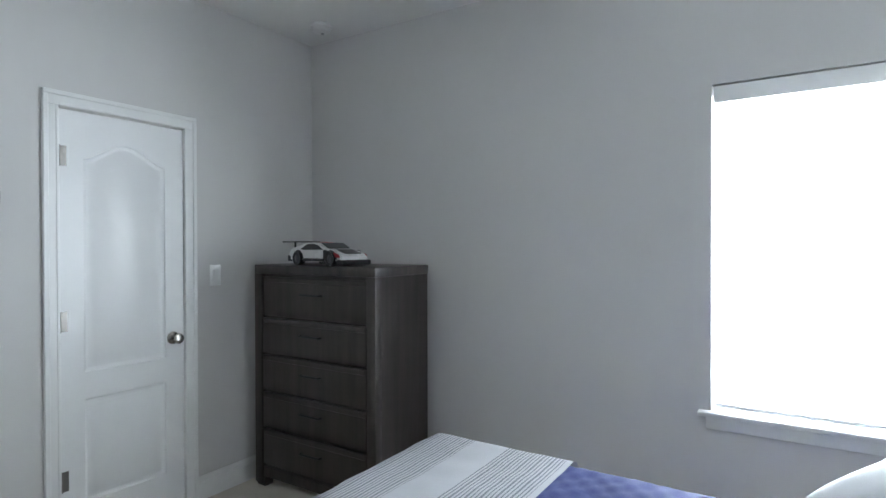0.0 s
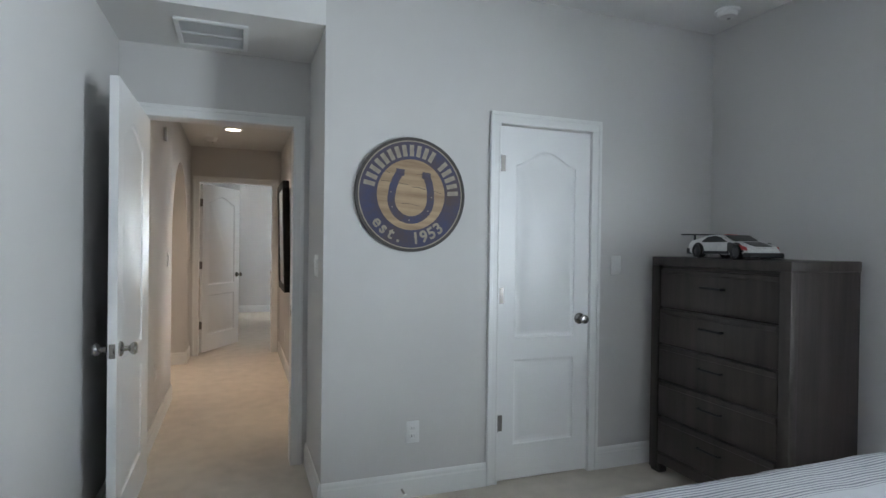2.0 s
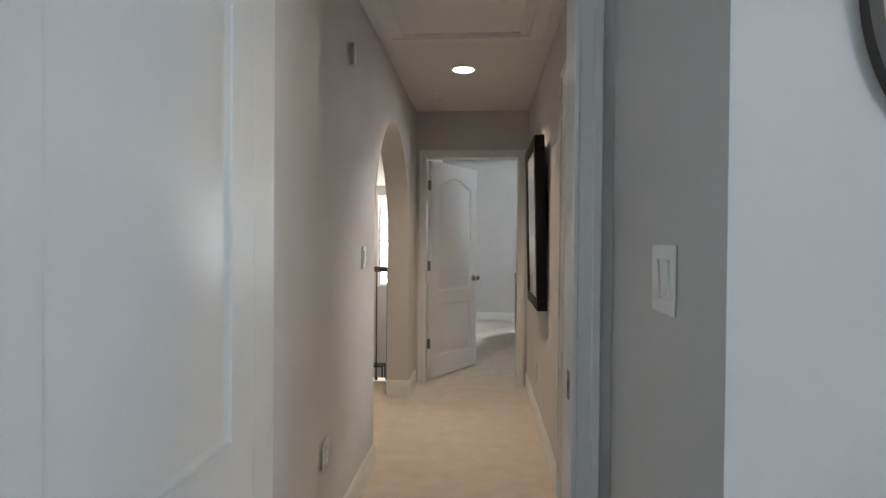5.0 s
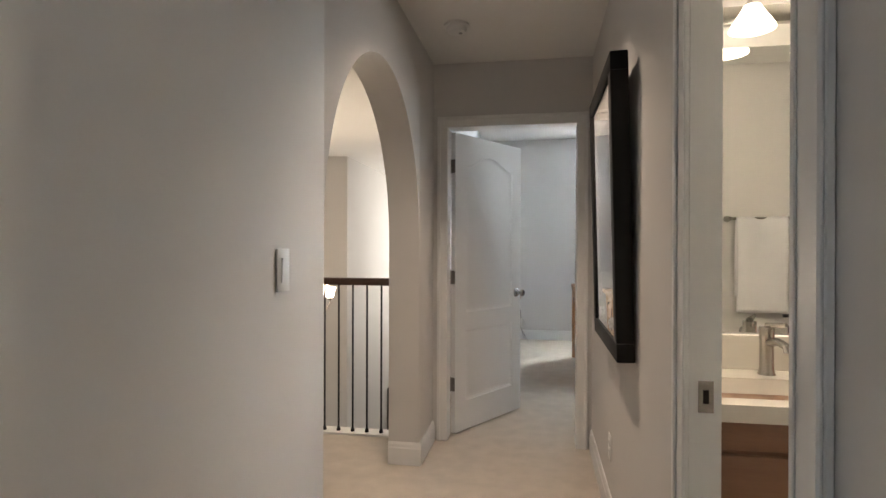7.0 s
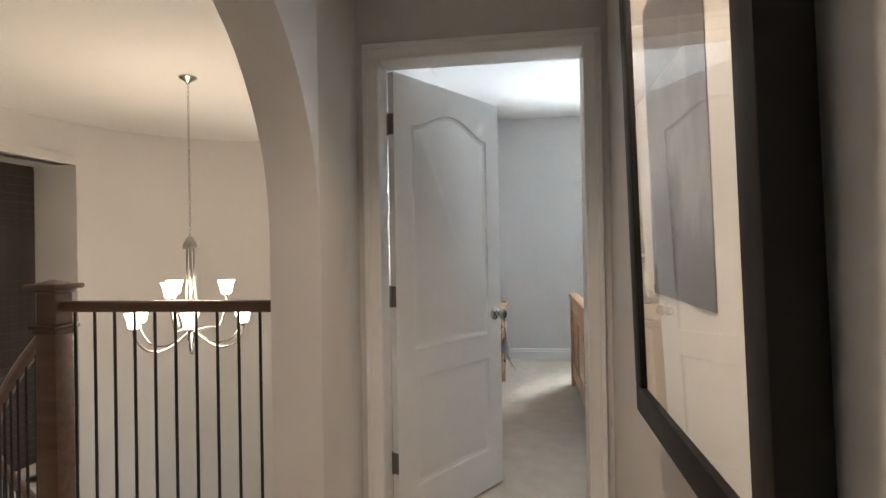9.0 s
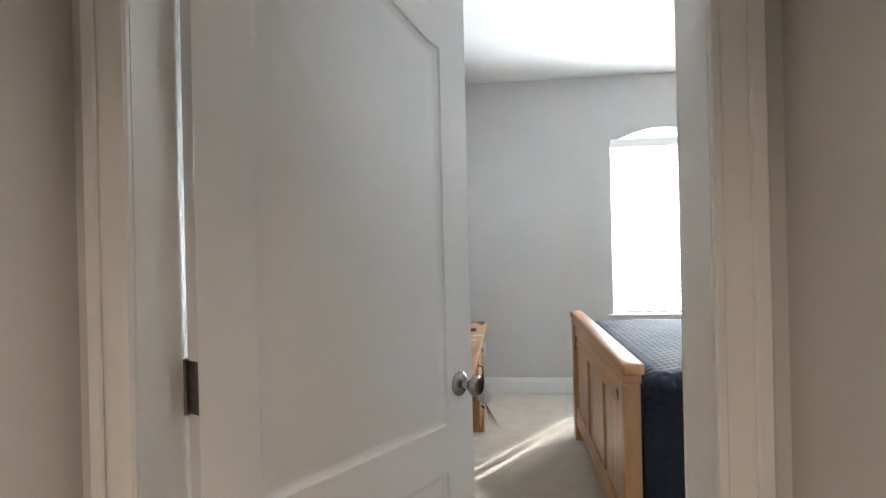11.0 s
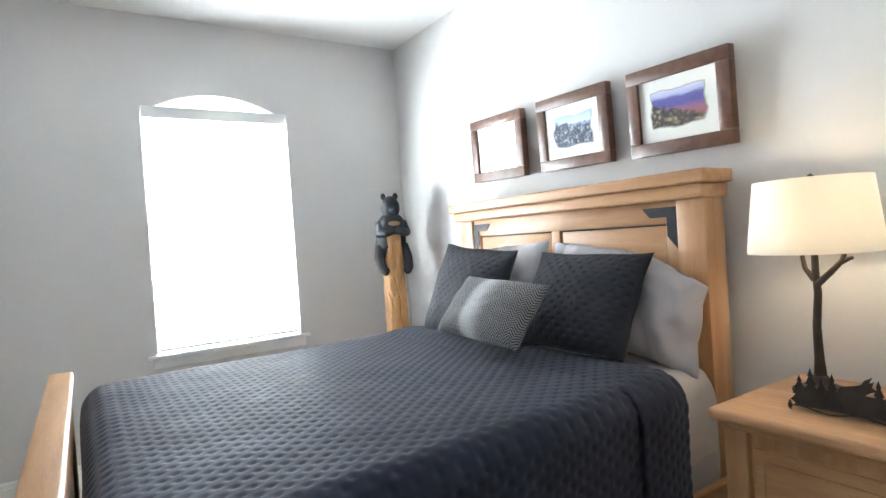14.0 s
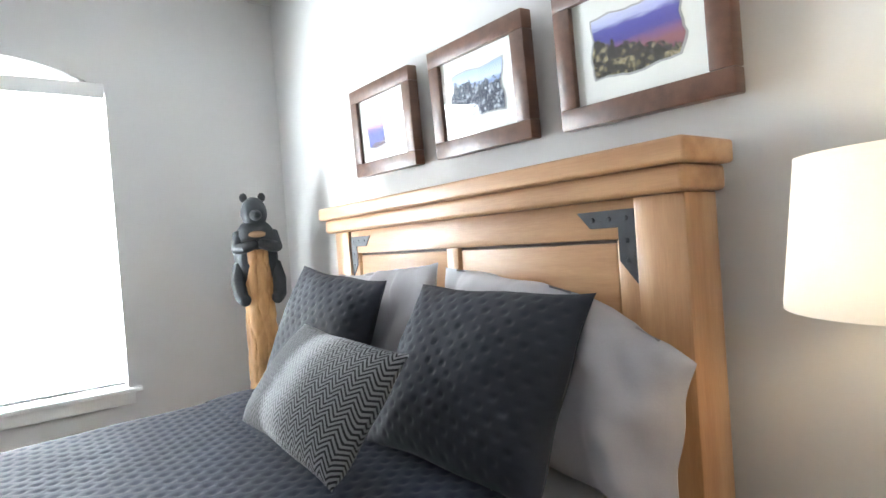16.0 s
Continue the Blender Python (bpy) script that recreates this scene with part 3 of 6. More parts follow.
def plate(name, m, label, kind, gang=1):
    """A wall plate: local x along the wall, y into the room, z up, middle at the origin."""
    d = thing(name, m, label, "switch" if kind == "rocker" else "outlet")
    w = 0.072 + 0.046 * (gang - 1)
    part("cover_plate", box(B(), -w / 2, w / 2, 0.0005, 0.006, -0.058, 0.058, 0.003, 2), WHITEP, d)
    for g in range(gang):
        cx = (g - (gang - 1) / 2) * 0.046
        if kind == "rocker":
            bm = prism(B(), [(0.006, -0.033), (0.009, -0.033), (0.012, 0.033), (0.006, 0.033)], cx - 0.0165, cx + 0.0165, "z")
            bmesh.ops.rotate(bm, verts=bm.verts[:], cent=(0, 0, 0), matrix=Matrix(((0, 0, 1), (1, 0, 0), (0, 1, 0))))
            part("rocker", bm, WHITEP, d)
        else:
            for s in (-1, 1):
                part("socket", box(B(), -0.017, 0.017, 0.006, 0.008, s * 0.02 - 0.014, s * 0.02 + 0.014, 0.003, 2), WHITEP, d)
                bm = box(B(), -0.008, -0.006, 0.0081, 0.0084, s * 0.02 - 0.004, s * 0.02 + 0.006)
                box(bm, 0.006, 0.008, 0.0081, 0.0084, s * 0.02 - 0.004, s * 0.02 + 0.006)
                part("slots", bm, BLACKF, d)
    return d


plate("light_switch", (1.94, SY, 1.232, 0, 0, 180), "white rocker switch plate beside the closet door", "rocker")
plate("wall_outlet", (0.66, SY, 0.345, 0, 0, 180), "white wall outlet under the round sign", "socket")
plate("light_switch", (0.18, 2.975, 1.22, 0, 0, 90), "white double switch plate beside the bedroom door", "rocker", 2)
plate("light_switch", (HL, 4.835, 1.195, 0, 0, -90), "white rocker switch plate in the hall", "rocker")
plate("wall_outlet", (HL, 4.16, 0.44, 0, 0, -90), "white wall outlet in the hall", "socket")
plate("wall_outlet", (HR, 6.1, 0.34, 0, 0, 90), "white wall outlet below the framed picture", "socket")
plate("wall_outlet", (-0.353, GY, 0.383, 0, 0, 180), "white wall outlet beside the desk", "socket")
d = thing("door_chime", (HL, 4.55, 2.14), "small white chime on the hall wall", "chime")
part("case", box(B(), 0.001, 0.022, -0.018, 0.018, -0.05, 0.05, 0.004, 2), WHITEP, d)
d = thing("door_stop", (0.60, SY - 0.016, 0.05), "small spring door stop on the baseboard", "door stop")
part("spring", tube(B(), [(0, 0, 0), (0, -0.06, -0.004)], 0.006, 10), NICKEL, d)
part("tip", tube(B(), [(0, -0.06, -0.004), (0, -0.072, -0.005)], 0.009, 10), WHITEP, d, "white rubber tip")

v = thing("ceiling_vent", (-0.357, 3.082, 2.43), "white louvred air return in the dropped ceiling", "vent")
bm = box(B(), -0.175, 0.175, -0.19, -0.165, -0.012, -0.0005, 0.003, 1)
box(bm, -0.175, 0.175, 0.165, 0.19, -0.012, -0.0005, 0.003, 1)
box(bm, -0.175, -0.15, -0.165, 0.165, -0.012, -0.0005, 0.003, 1)
box(bm, 0.15, 0.175, -0.165, 0.165, -0.012, -0.0005, 0.003, 1)
box(bm, -0.15, 0.15, -0.008, 0.008, -0.011, -0.0005, 0.003, 1)
part("frame", bm, WHITEP, v)
# flat dark sheet: the shade behind the slats is painted, no duct is built
part("backing", box(B(), -0.15, 0.15, -0.165, 0.165, -0.002, -0.0007), mat("vent_shadow", (0.10, 0.10, 0.10), 0.8), v, "dark sheet painted as the shade behind the slats")
sl = box(B(), -0.15, 0.15, -0.005, 0.006, -0.001, 0.0005)
bmesh.ops.rotate(sl, verts=sl.verts[:], cent=(0, 0, 0), matrix=Matrix.Rotation(radians(38), 3, "X"))
first = part("slat", sl, WHITEP, v, smooth=False)
ys = [-0.155 + 0.0147 * k for k in range(22) if abs(-0.155 + 0.0147 * k) > 0.012]
first.location = (0, ys[0], -0.007)
for y in ys[1:]:
    o = new("slat", first.data)
    o.parent, o.location = v, (0, y, -0.007)

h = thing("attic_hatch", (-0.272, 4.60, HZ), "white attic hatch with moulded trim in the hall ceiling", "hatch")
hw, hl = 0.463, 0.65
bm = B()
for a, b, d0 in ((0.0, 0.045, 0.012), (0.045, 0.075, 0.022), (0.075, 0.11, 0.014), (0.11, 0.13, 0.026)):
    box(bm, -hw + a, -hw + b, -hl + a, hl - a, -d0, -0.0005, 0.002, 1)
    box(bm, hw - b, hw - a, -hl + a, hl - a, -d0, -0.0005, 0.002, 1)
    box(bm, -hw + b, hw - b, -hl + a, -hl + b, -d0, -0.0005, 0.002, 1)
    box(bm, -hw + b, hw - b, hl - b, hl - a, -d0, -0.0005, 0.002, 1)
part("trim_frame", bm, TRIM, h, smooth=False)
part("panel", box(B(), -hw + 0.13, hw - 0.13, -hl + 0.13, hl - 0.13, -0.012, -0.0005, 0.002, 1), CEIL, h)

r = thing("ceiling_light", (-0.28, 5.80, HZ), "glowing round recessed ceiling light", "ceiling light")
part("trim_ring", lathe(B(), [(0.095, -0.0005), (0.095, -0.006), (0.075, -0.010), (0.07, -0.0005)], seg=40), WHITEP, r)
part("lens", lathe(B(), [(0.0, -0.005), (0.07, -0.005), (0.07, -0.003), (0.0, -0.003)], seg=40), glow("lamp_lens", (1.0, 0.9, 0.76), 9), r, "bright frosted lens")
d = bpy.data.lights.new("recessed_lamp", "AREA")
d.shape, d.size, d.energy, d.color = "DISK", 0.13, HALL_W, (1.0, 0.78, 0.61)
d.spread = radians(110)
o = new("recessed_lamp", d)
o.matrix_world = look((-0.28, 5.80, HZ - 0.012), (-0.28, 5.80, 0))


# ---- first bedroom ----
# round wooden sign
SIGN_WOOD = wood("sign_pale_wood", (0.50, 0.36, 0.22), (0.26, 0.165, 0.10), 0.7, 1.6, 0)
SIGN_BLUE = mat("sign_faded_navy", (0.060, 0.068, 0.145), 0.75, (0.10, 0.072, 0.06), 7, 0.3, 60)
SIGN_TAN = mat("sign_faded_tan", (0.42, 0.36, 0.28), 0.75, (0.28, 0.24, 0.20), 18, 0.2, 60)
SIGN_RIM = mat("sign_dark_rim", (0.07, 0.06, 0.055), 0.6)


def ring_mesh(r0, r1, d0, d1, a0=0.0, a1=2 * math.pi, n=72):
    """A flat ring in the x-z plane with depth along y."""
    bm = B()
    full = abs(a1 - a0 - 2 * math.pi) < 1e-6
    k = n if full else n + 1
    vs = [[bm.verts.new((r * math.cos(a), d, r * math.sin(a))) for r, d in ((r0, d0), (r1, d0), (r1, d1), (r0, d1))] for a in [a0 + (a1 - a0) * i / n for i in range(k)]]
    for i in range(n):
        p, q = vs[i], vs[(i + 1) % k]
        for j in range(4):
            bm.faces.new((p[j], p[(j + 1) % 4], q[(j + 1) % 4], q[j]))
    if not full:
        bm.faces.new(vs[0])
        bm.faces.new(vs[-1][::-1])
    return bm


sg = thing("wall_sign", (0.632, SY - 0.001, 1.602, 0, 5, 0), "round weathered wooden wall sign with a horseshoe", "sign")
part("board", ring_mesh(0.001, 0.300, -0.014, 0.0), SIGN_WOOD, sg)
part("rim", ring_mesh(0.285, 0.301, -0.018, 0.0), SIGN_RIM, sg, "dark rim with a pale line")
part("rim_line", ring_mesh(0.279, 0.285, -0.0155, -0.001), SIGN_TAN, sg)
part("band", ring_mesh(0.186, 0.279, -0.0150, -0.001), SIGN_BLUE, sg, "faded navy band with worn paint")
def strip(pts, w, d0, d1):
    """A flat band of one width along a line in the wall's plane."""
    bm = B()
    rows = []
    for i, p in enumerate(pts):
        a, b = Vector(pts[max(i - 1, 0)]), Vector(pts[min(i + 1, len(pts) - 1)])
        n = Vector((-(b - a).y, (b - a).x)).normalized() * w / 2
        rows.append([bm.verts.new((p[0] + k * n.x, d, p[1] + k * n.y)) for k, d in ((1, d0), (-1, d0), (-1, d1), (1, d1))])
    for q0, q1 in zip(rows, rows[1:]):
        for k in range(4):
            bm.faces.new((q0[k], q0[(k + 1) % 4], q1[(k + 1) % 4], q1[k]))
    bm.faces.new(rows[0][::-1])
    bm.faces.new(rows[-1])
    bmesh.ops.recalc_face_normals(bm, faces=bm.faces[:])
    return bm


arm = [(0.078, 0.100), (0.092, 0.070), (0.103, 0.030)]
curve = [(0.108 * math.cos(radians(a)), -0.025 + 0.108 * math.sin(radians(a))) for a in range(0, -181, -9)]
bm = strip(arm + curve + [(-x, z) for x, z in arm[::-1]], 0.040, -0.0152, -0.001)
for s in (-1, 1):
    box(bm, s * 0.072 - 0.026, s * 0.072 + 0.026, -0.0154, -0.001, 0.090, 0.130, 0.006, 2)
for x, z in ((-0.112, 0.0), (0.112, 0.0), (-0.098, -0.075), (0.098, -0.075), (0.0, -0.135)):
    part("nail_mark", box(B(), x - 0.003, x + 0.003, -0.0158, -0.0151, z - 0.003, z + 0.003), SIGN_TAN, sg, smooth=False)
for x0, x1, z, w in ((-0.17, -0.02, 0.052, 0.0022), (0.0, 0.075, 0.040, 0.003), (0.10, 0.17, 0.030, 0.002), (-0.05, 0.05, -0.052, 0.0016), (-0.16, -0.125, 0.10, 0.002), (0.02, 0.12, 0.112, 0.0014)):
    part("crack", strip([(x0, z), (x0 * 0.6 + x1 * 0.4, z + 0.004), (x1, z - 0.003)], w, -0.0146, -0.0135), SIGN_RIM, sg, "dark crack in the board", smooth=False)
part("horseshoe", bm, SIGN_BLUE, sg, "navy painted horseshoe")


def flat_text(body, size, depth):
    cu = bpy.data.curves.new("text", "FONT")
    cu.offset = 0.0022
    cu.body, cu.size, cu.extrude, cu.align_x, cu.align_y = body, size, depth, "CENTER", "CENTER"
    tmp = new("text", cu)
    me = bpy.data.meshes.new_from_object(tmp.evaluated_get(bpy.context.evaluated_depsgraph_get()))
    bpy.data.objects.remove(tmp)
    return me


for k, ch in enumerate("est. 1953"):
    if ch == " ":
        continue
    a = radians(-90 - 46 + 11.5 * k)
    me = flat_text(ch, 0.086, 0.0008)
    me.materials.append(SIGN_TAN)
    o = new("letter", me)
    o.parent = sg
    o.matrix_local = pose(0.232 * math.cos(a), -0.0162, 0.232 * math.sin(a)) @ Matrix.Rotation(-(a + math.pi / 2), 4, "Y") @ pose(0, 0, 0, 90)
# upper lettering as plain bars
for k in range(18):
    if k == 12:
        continue
    a = radians(172 - 9.6 * k)
    bm = box(B(), -0.0115, 0.0115, -0.0162, -0.0148, -0.030, 0.030)
    o = part("bar", bm, SIGN_TAN, sg, smooth=False)
    o.matrix_local = pose(0.232 * math.cos(a), 0, 0.232 * math.sin(a)) @ Matrix.Rotation(math.pi / 2 - a, 4, "Y")

# tall dresser
dx0, dx1, dy0, dy1, dz = 2.133, 2.604, 1.732, 2.640, 1.288
dr = thing("dresser", ((dx0 + dx1) / 2, (dy0 + dy1) / 2, 0), "tall dark brown wooden five-drawer dresser in the corner", "dresser")
bm = box(B(), dx0 + 0.03, dx1 - 0.002, dy0 + 0.004, dy1 - 0.004, 0.05, dz - 0.05, 0.003, 1)
wpart("carcass", bm, DRESSER, dr)
bm = box(B(), dx0, dx1, dy0, dy1, dz - 0.05, dz, 0.005, 2)
wpart("top", bm, DRESSER, dr)
for y0, y1 in ((dy0, dy0 + 0.06), (dy1 - 0.06, dy1)):
    wpart("side_post", box(B(), dx0, dx0 + 0.05, y0, y1, 0.02, dz - 0.05, 0.004, 2), DRESSER, dr)
wpart("base_rail", box(B(), dx0 + 0.008, dx0 + 0.04, dy0 + 0.06, dy1 - 0.06, 0.06, 0.12, 0.003, 1), DRESSER, dr)
for y in (dy0 + 0.04, dy1 - 0.04):
    for x in (dx0 + 0.04, dx1 - 0.05):
        wpart("foot", box(B(), x - 0.03, x + 0.03, y - 0.035, y + 0.035, 0, 0.05, 0.004, 1), DRESSER, dr)
zs = [0.13, 0.345, 0.56, 0.775, 0.99, 1.225]
for k in range(5):
    z0, z1 = zs[k] + 0.006, zs[k + 1] - 0.006
    out = 0.004 if k < 4 else 0.010
    dw = wpart("drawer", box(B(), dx0 + out, dx0 + 0.035, dy0 + 0.066, dy1 - 0.066, z0, z1, 0.004, 2), DRESSER, dr)
    wpart("drawer_lip", box(B(), dx0 - 0.004 + out, dx0 + 0.02, dy0 + 0.07, dy1 - 0.07, z1 - 0.03, z1 - 0.004, 0.003, 1), DRESSER, dr)
    zc = (z0 + z1) / 2 + 0.02
    bm = tube(B(), [(dx0 + out, (dy0 + dy1) / 2 - 0.075, zc), (dx0 - 0.018 + out, (dy0 + dy1) / 2 - 0.07, zc), (dx0 - 0.018 + out, (dy0 + dy1) / 2 + 0.07, zc), (dx0 + out, (dy0 + dy1) / 2 + 0.075, zc)], 0.006, 8)
    wpart("handle", bm, IRON, dr, "dark metal bar pull")

# brick-built model sports car on the dresser
CW = mat("car_white", (0.75, 0.75, 0.74), 0.25)
CB = mat("car_black", (0.012, 0.012, 0.013), 0.3)
CR = mat("car_red", (0.45, 0.02, 0.03), 0.3)
car = thing("model_car", (2.27, 2.19, dz, 0, 0, -98), "white, black and red toy race car model", "toy car")
body = [(-0.235, 0.035), (-0.235, 0.075), (-0.215, 0.095), (-0.15, 0.105), (-0.07, 0.125), (0.0, 0.128), (0.05, 0.118), (0.10, 0.092), (0.17, 0.082), (0.225, 0.062), (0.24, 0.04), (0.235, 0.022), (-0.22, 0.022)]
bm = prism(B(), body, -0.088, 0.088, "y")
bmesh.ops.bevel(bm, geom=bm.edges[:], offset=0.008, segments=2, affect="EDGES")
part("body", bm, CW, car, "white bodywork")
part("roof_stripe", prism(B(), [(-0.06, 0.1285), (0.0, 0.1315), (0.04, 0.1255), (0.04, 0.1235), (0.0, 0.1285), (-0.06, 0.1255)], -0.02, 0.02, "y"), CR, car, "red roof stripe")
for x in (-0.145, 0.150):
    for q in (-1, 1):
        arch_pts = [(x + 0.05 * math.cos(radians(k)), 0.036 + 0.05 * math.sin(radians(k))) for k in range(0, 181, 15)]
        part("wheel_arch", prism(B(), arch_pts, q * 0.0884, q * 0.0896, "y"), CB, car, "black wheel arch", smooth=False)
for s in (-1, 1):
    bm = prism(B(), [(-0.115, 0.092), (-0.06, 0.117), (0.0, 0.121), (0.04, 0.112), (0.085, 0.088), (-0.10, 0.086)], s * 0.0885, s * 0.091, "y")
    part("side_window", bm, CB, car, "black side window")
    bm = prism(B(), [(-0.10, 0.024), (0.10, 0.024), (0.09, 0.040), (-0.09, 0.040)], s * 0.0885, s * 0.095, "y")
    part("side_skirt", bm, CB, car)
    bm = prism(B(), [(0.16, 0.05), (0.225, 0.045), (0.22, 0.062), (0.17, 0.074)], s * 0.0885, s * 0.091, "y")
    part("nose_stripe", bm, CR, car, "red accent panel")
for s in (-1, 1):
    bm = prism(B(), [(0.085, 0.030), (0.16, 0.045), (0.155, 0.076), (0.10, 0.088), (0.085, 0.082)], s * 0.0885, s * 0.0905, "y")
    part("front_wing", bm, CB, car, "black front wing")
bm = prism(B(), [(0.045, 0.122), (0.102, 0.094), (0.104, 0.097), (0.047, 0.125)], -0.07, 0.07, "y")
part("windscreen", bm, CB, car)
part("nose_panel", prism(B(), [(0.15, 0.086), (0.222, 0.066), (0.223, 0.069), (0.151, 0.089)], -0.05, 0.05, "y"), CB, car, "black bonnet panel")
part("front_bumper", box(B(), 0.20, 0.255, -0.095, 0.095, 0.008, 0.034, 0.005, 1), CB, car)
part("rear_bumper", box(B(), -0.248, -0.215, -0.09, 0.09, 0.02, 0.055, 0.005, 1), CB, car)
part("spoiler", box(B(), -0.275, -0.205, -0.105, 0.105, 0.128, 0.135, 0.002, 1), CB, car, "wide black rear wing")
for s in (-1, 1):
    part("spoiler_strut", box(B(), -0.235, -0.225, s * 0.05 - 0.004, s * 0.05 + 0.004, 0.09, 0.129), CB, car)
    for x in (-0.145, 0.150):
        wh = part("wheel", lathe(B(), [(0.0, -0.012), (0.028, -0.012), (0.037, -0.018), (0.039, 0.0), (0.037, 0.018), (0.028, 0.012), (0.0, 0.012)], (x, s * 0.082, 0.039), 24, "y"), CB, car, "black tyre")
        part("rim", lathe(B(), [(0.0, s * 0.017), (0.020, s * 0.016), (0.024, s * 0.013), (0.02, s * 0.010), (0.0, s * 0.010)], (x, s * 0.082, 0.039), 12, "y"), mat("car_rim", (0.08, 0.08, 0.085), 0.3, metal=0.6) if "car_rim" not in bpy.data.materials else bpy.data.materials["car_rim"], wh)


car.scale = (1.0, 1.05, 1.0)


# bed in the first bedroom
def drape(x0, x1, y0, y1, zt, drop, r, nu, nv, fn, sides="xXyY"):
    """A cover over a rounded box: a height field of the box's top and hanging sides; fn gives the relief at (x, y)."""
    bm = B()

    def at(a, lo, hi, left, right):
        """Arc position a -> place across and fall, and how far it leans."""
        half = r * math.pi / 2
        L = (drop - r + half) if left else 0
        Rr = (drop - r + half) if right else 0
        span = (hi - lo) - (r if left else 0) - (r if right else 0)
        s = a * (L + span + Rr)
        if s < L:
            q = L - s
            if q < half:
                g = q / r
                return lo + r - r * math.sin(g), -(r - r * math.cos(g)), -math.sin(g)
            return lo, -(r + q - half), -1.0
        s -= L
        if s <= span:
            return lo + (r if left else 0) + s, 0.0, 0.0
        q = s - span
        if q < half:
            g = q / r
            return hi - r + r * math.sin(g), -(r - r * math.cos(g)), math.sin(g)
        return hi, -(r + q - half), 1.0

    def place(u, v):
        x, zx, nx = at(u, x0, x1, "x" in sides, "X" in sides)
        y, zy, ny = at(v, y0, y1, "y" in sides, "Y" in sides)
        z = max(zt + zx + zy, zt - drop)
        k = fn(u, v, x, y, z)
        nz = math.sqrt(max(0.0, 1 - min(1, nx * nx + ny * ny)))
        return (x + nx * k, y + ny * k, z + nz * k)
    return grid(bm, nu, nv, place)


def quilt_b(u, v, x, y, z):
    a, b = x / 0.085, y / 0.085
    return 0.006 * (abs(math.sin(math.pi * (a + b))) ** 0.5 + abs(math.sin(math.pi * (a - b))) ** 0.5) + 0.006 * noise.noise((x * 5, y * 5, z * 5))


bx0, bx1, by0, by1, bz = 0.27, 1.80, -0.86, 1.145, 0.665
bd = thing("bed", (1.0, 0.1, 0), "made-up bed with a bright blue quilt", "bed")
wpart("box_spring", box(B(), bx0 + 0.05, bx1 - 0.05, by0 + 0.03, by1 - 0.05, 0.12, 0.36, 0.03, 2), WHITEC, bd)
wpart("mattress", box(B(), bx0 + 0.03, bx1 - 0.03, by0, by1 - 0.03, 0.36, bz - 0.01, 0.05, 3), WHITEC, bd)
for x in (bx0 + 0.12, bx1 - 0.12):
    for y in (by0 + 0.12, by1 - 0.12):
        wpart("leg", cyl(B(), (x, y, 0), (x, y, 0.12), 0.03, 0.035), DRESSER, bd)
bm = drape(bx0, bx1, by0, by1, bz, 0.42, 0.06, 120, 150, quilt_b, "xXY")
solid("bedspread", bm, BLUE, "bright blue quilted bedspread on the bed", "bedspread", smooth=True)


def throw_fn(u, v, x, y, z):
    return 0.020 + 0.006 * noise.noise((x * 3, y * 3, z * 3 + 4)) + 0.003 * noise.noise((x * 11, y * 11, 1))


ty0 = 0.585
bm = drape(bx0 - 0.004, bx1 + 0.004, ty0, by1 + 0.006, bz, 0.16, 0.055, 80, 300, throw_fn, "xXY")
rows = [(f, f.calc_center_median()) for f in bm.faces]
for f, c in rows:
    s = by1 - c.y if c.z > bz - 0.02 else 0.0
    band = 0.015 < s < 0.19 or 0.32 < s < 0.54
    f.material_index = 1 if band and (s % 0.0125) < 0.0055 else 0
solid("throw_blanket", bm, [THROWC, GREYC], "white cotton throw with thin grey stripes across the bed", "throw")


# ---- pillows ----
def pillow_mesh(w, h, t, relief=None, sag=0.0, n=44, ear=0.05):
    """A cushion with drawn-out corners: x wide, z high, y thick."""
    bm = B()
    fr, bk = {}, {}
    for i in range(n + 1):
        for j in range(n + 1):
            u, v = 2 * i / n - 1, 2 * j / n - 1
            x = u * w / 2 * (1 - ear * (1 - v * v) + 0.01 * math.sin(7 * v + w))
            z = v * h / 2 * (1 - ear * (1 - u * u) + 0.01 * math.sin(6 * u + h))
            k = (max(0, 1 - abs(u) ** 2.6) * max(0, 1 - abs(v) ** 2.6)) ** 0.55
            wob = 0.10 * noise.noise((u * 1.7 + w * 9, v * 1.7, t * 5)) + 0.05 * noise.noise((u * 4, v * 4, t * 8 + 3))
            d = t / 2 * k * (1 + wob - 0.25 * sag * v)
            rel = relief(x, z) * min(1, 2.5 * k) if relief else 0
            edge = i in (0, n) or j in (0, n)
            fr[i, j] = bm.verts.new((x, -d - rel, z))
            bk[i, j] = fr[i, j] if edge else bm.verts.new((x, d, z))
    for i in range(n):
        for j in range(n):
            bm.faces.new((fr[i, j], fr[i + 1, j], fr[i + 1, j + 1], fr[i, j + 1]))
            bm.faces.new((bk[i, j], bk[i, j + 1], bk[i + 1, j + 1], bk[i + 1, j]))
    return bm


solid("pillow", pillow_mesh(0.70, 0.48, 0.20), WHITEC, "plump white pillow on the blue bedspread", "pillow", m=pose(1.34, -0.36, 0.885, -62, 0, 200))


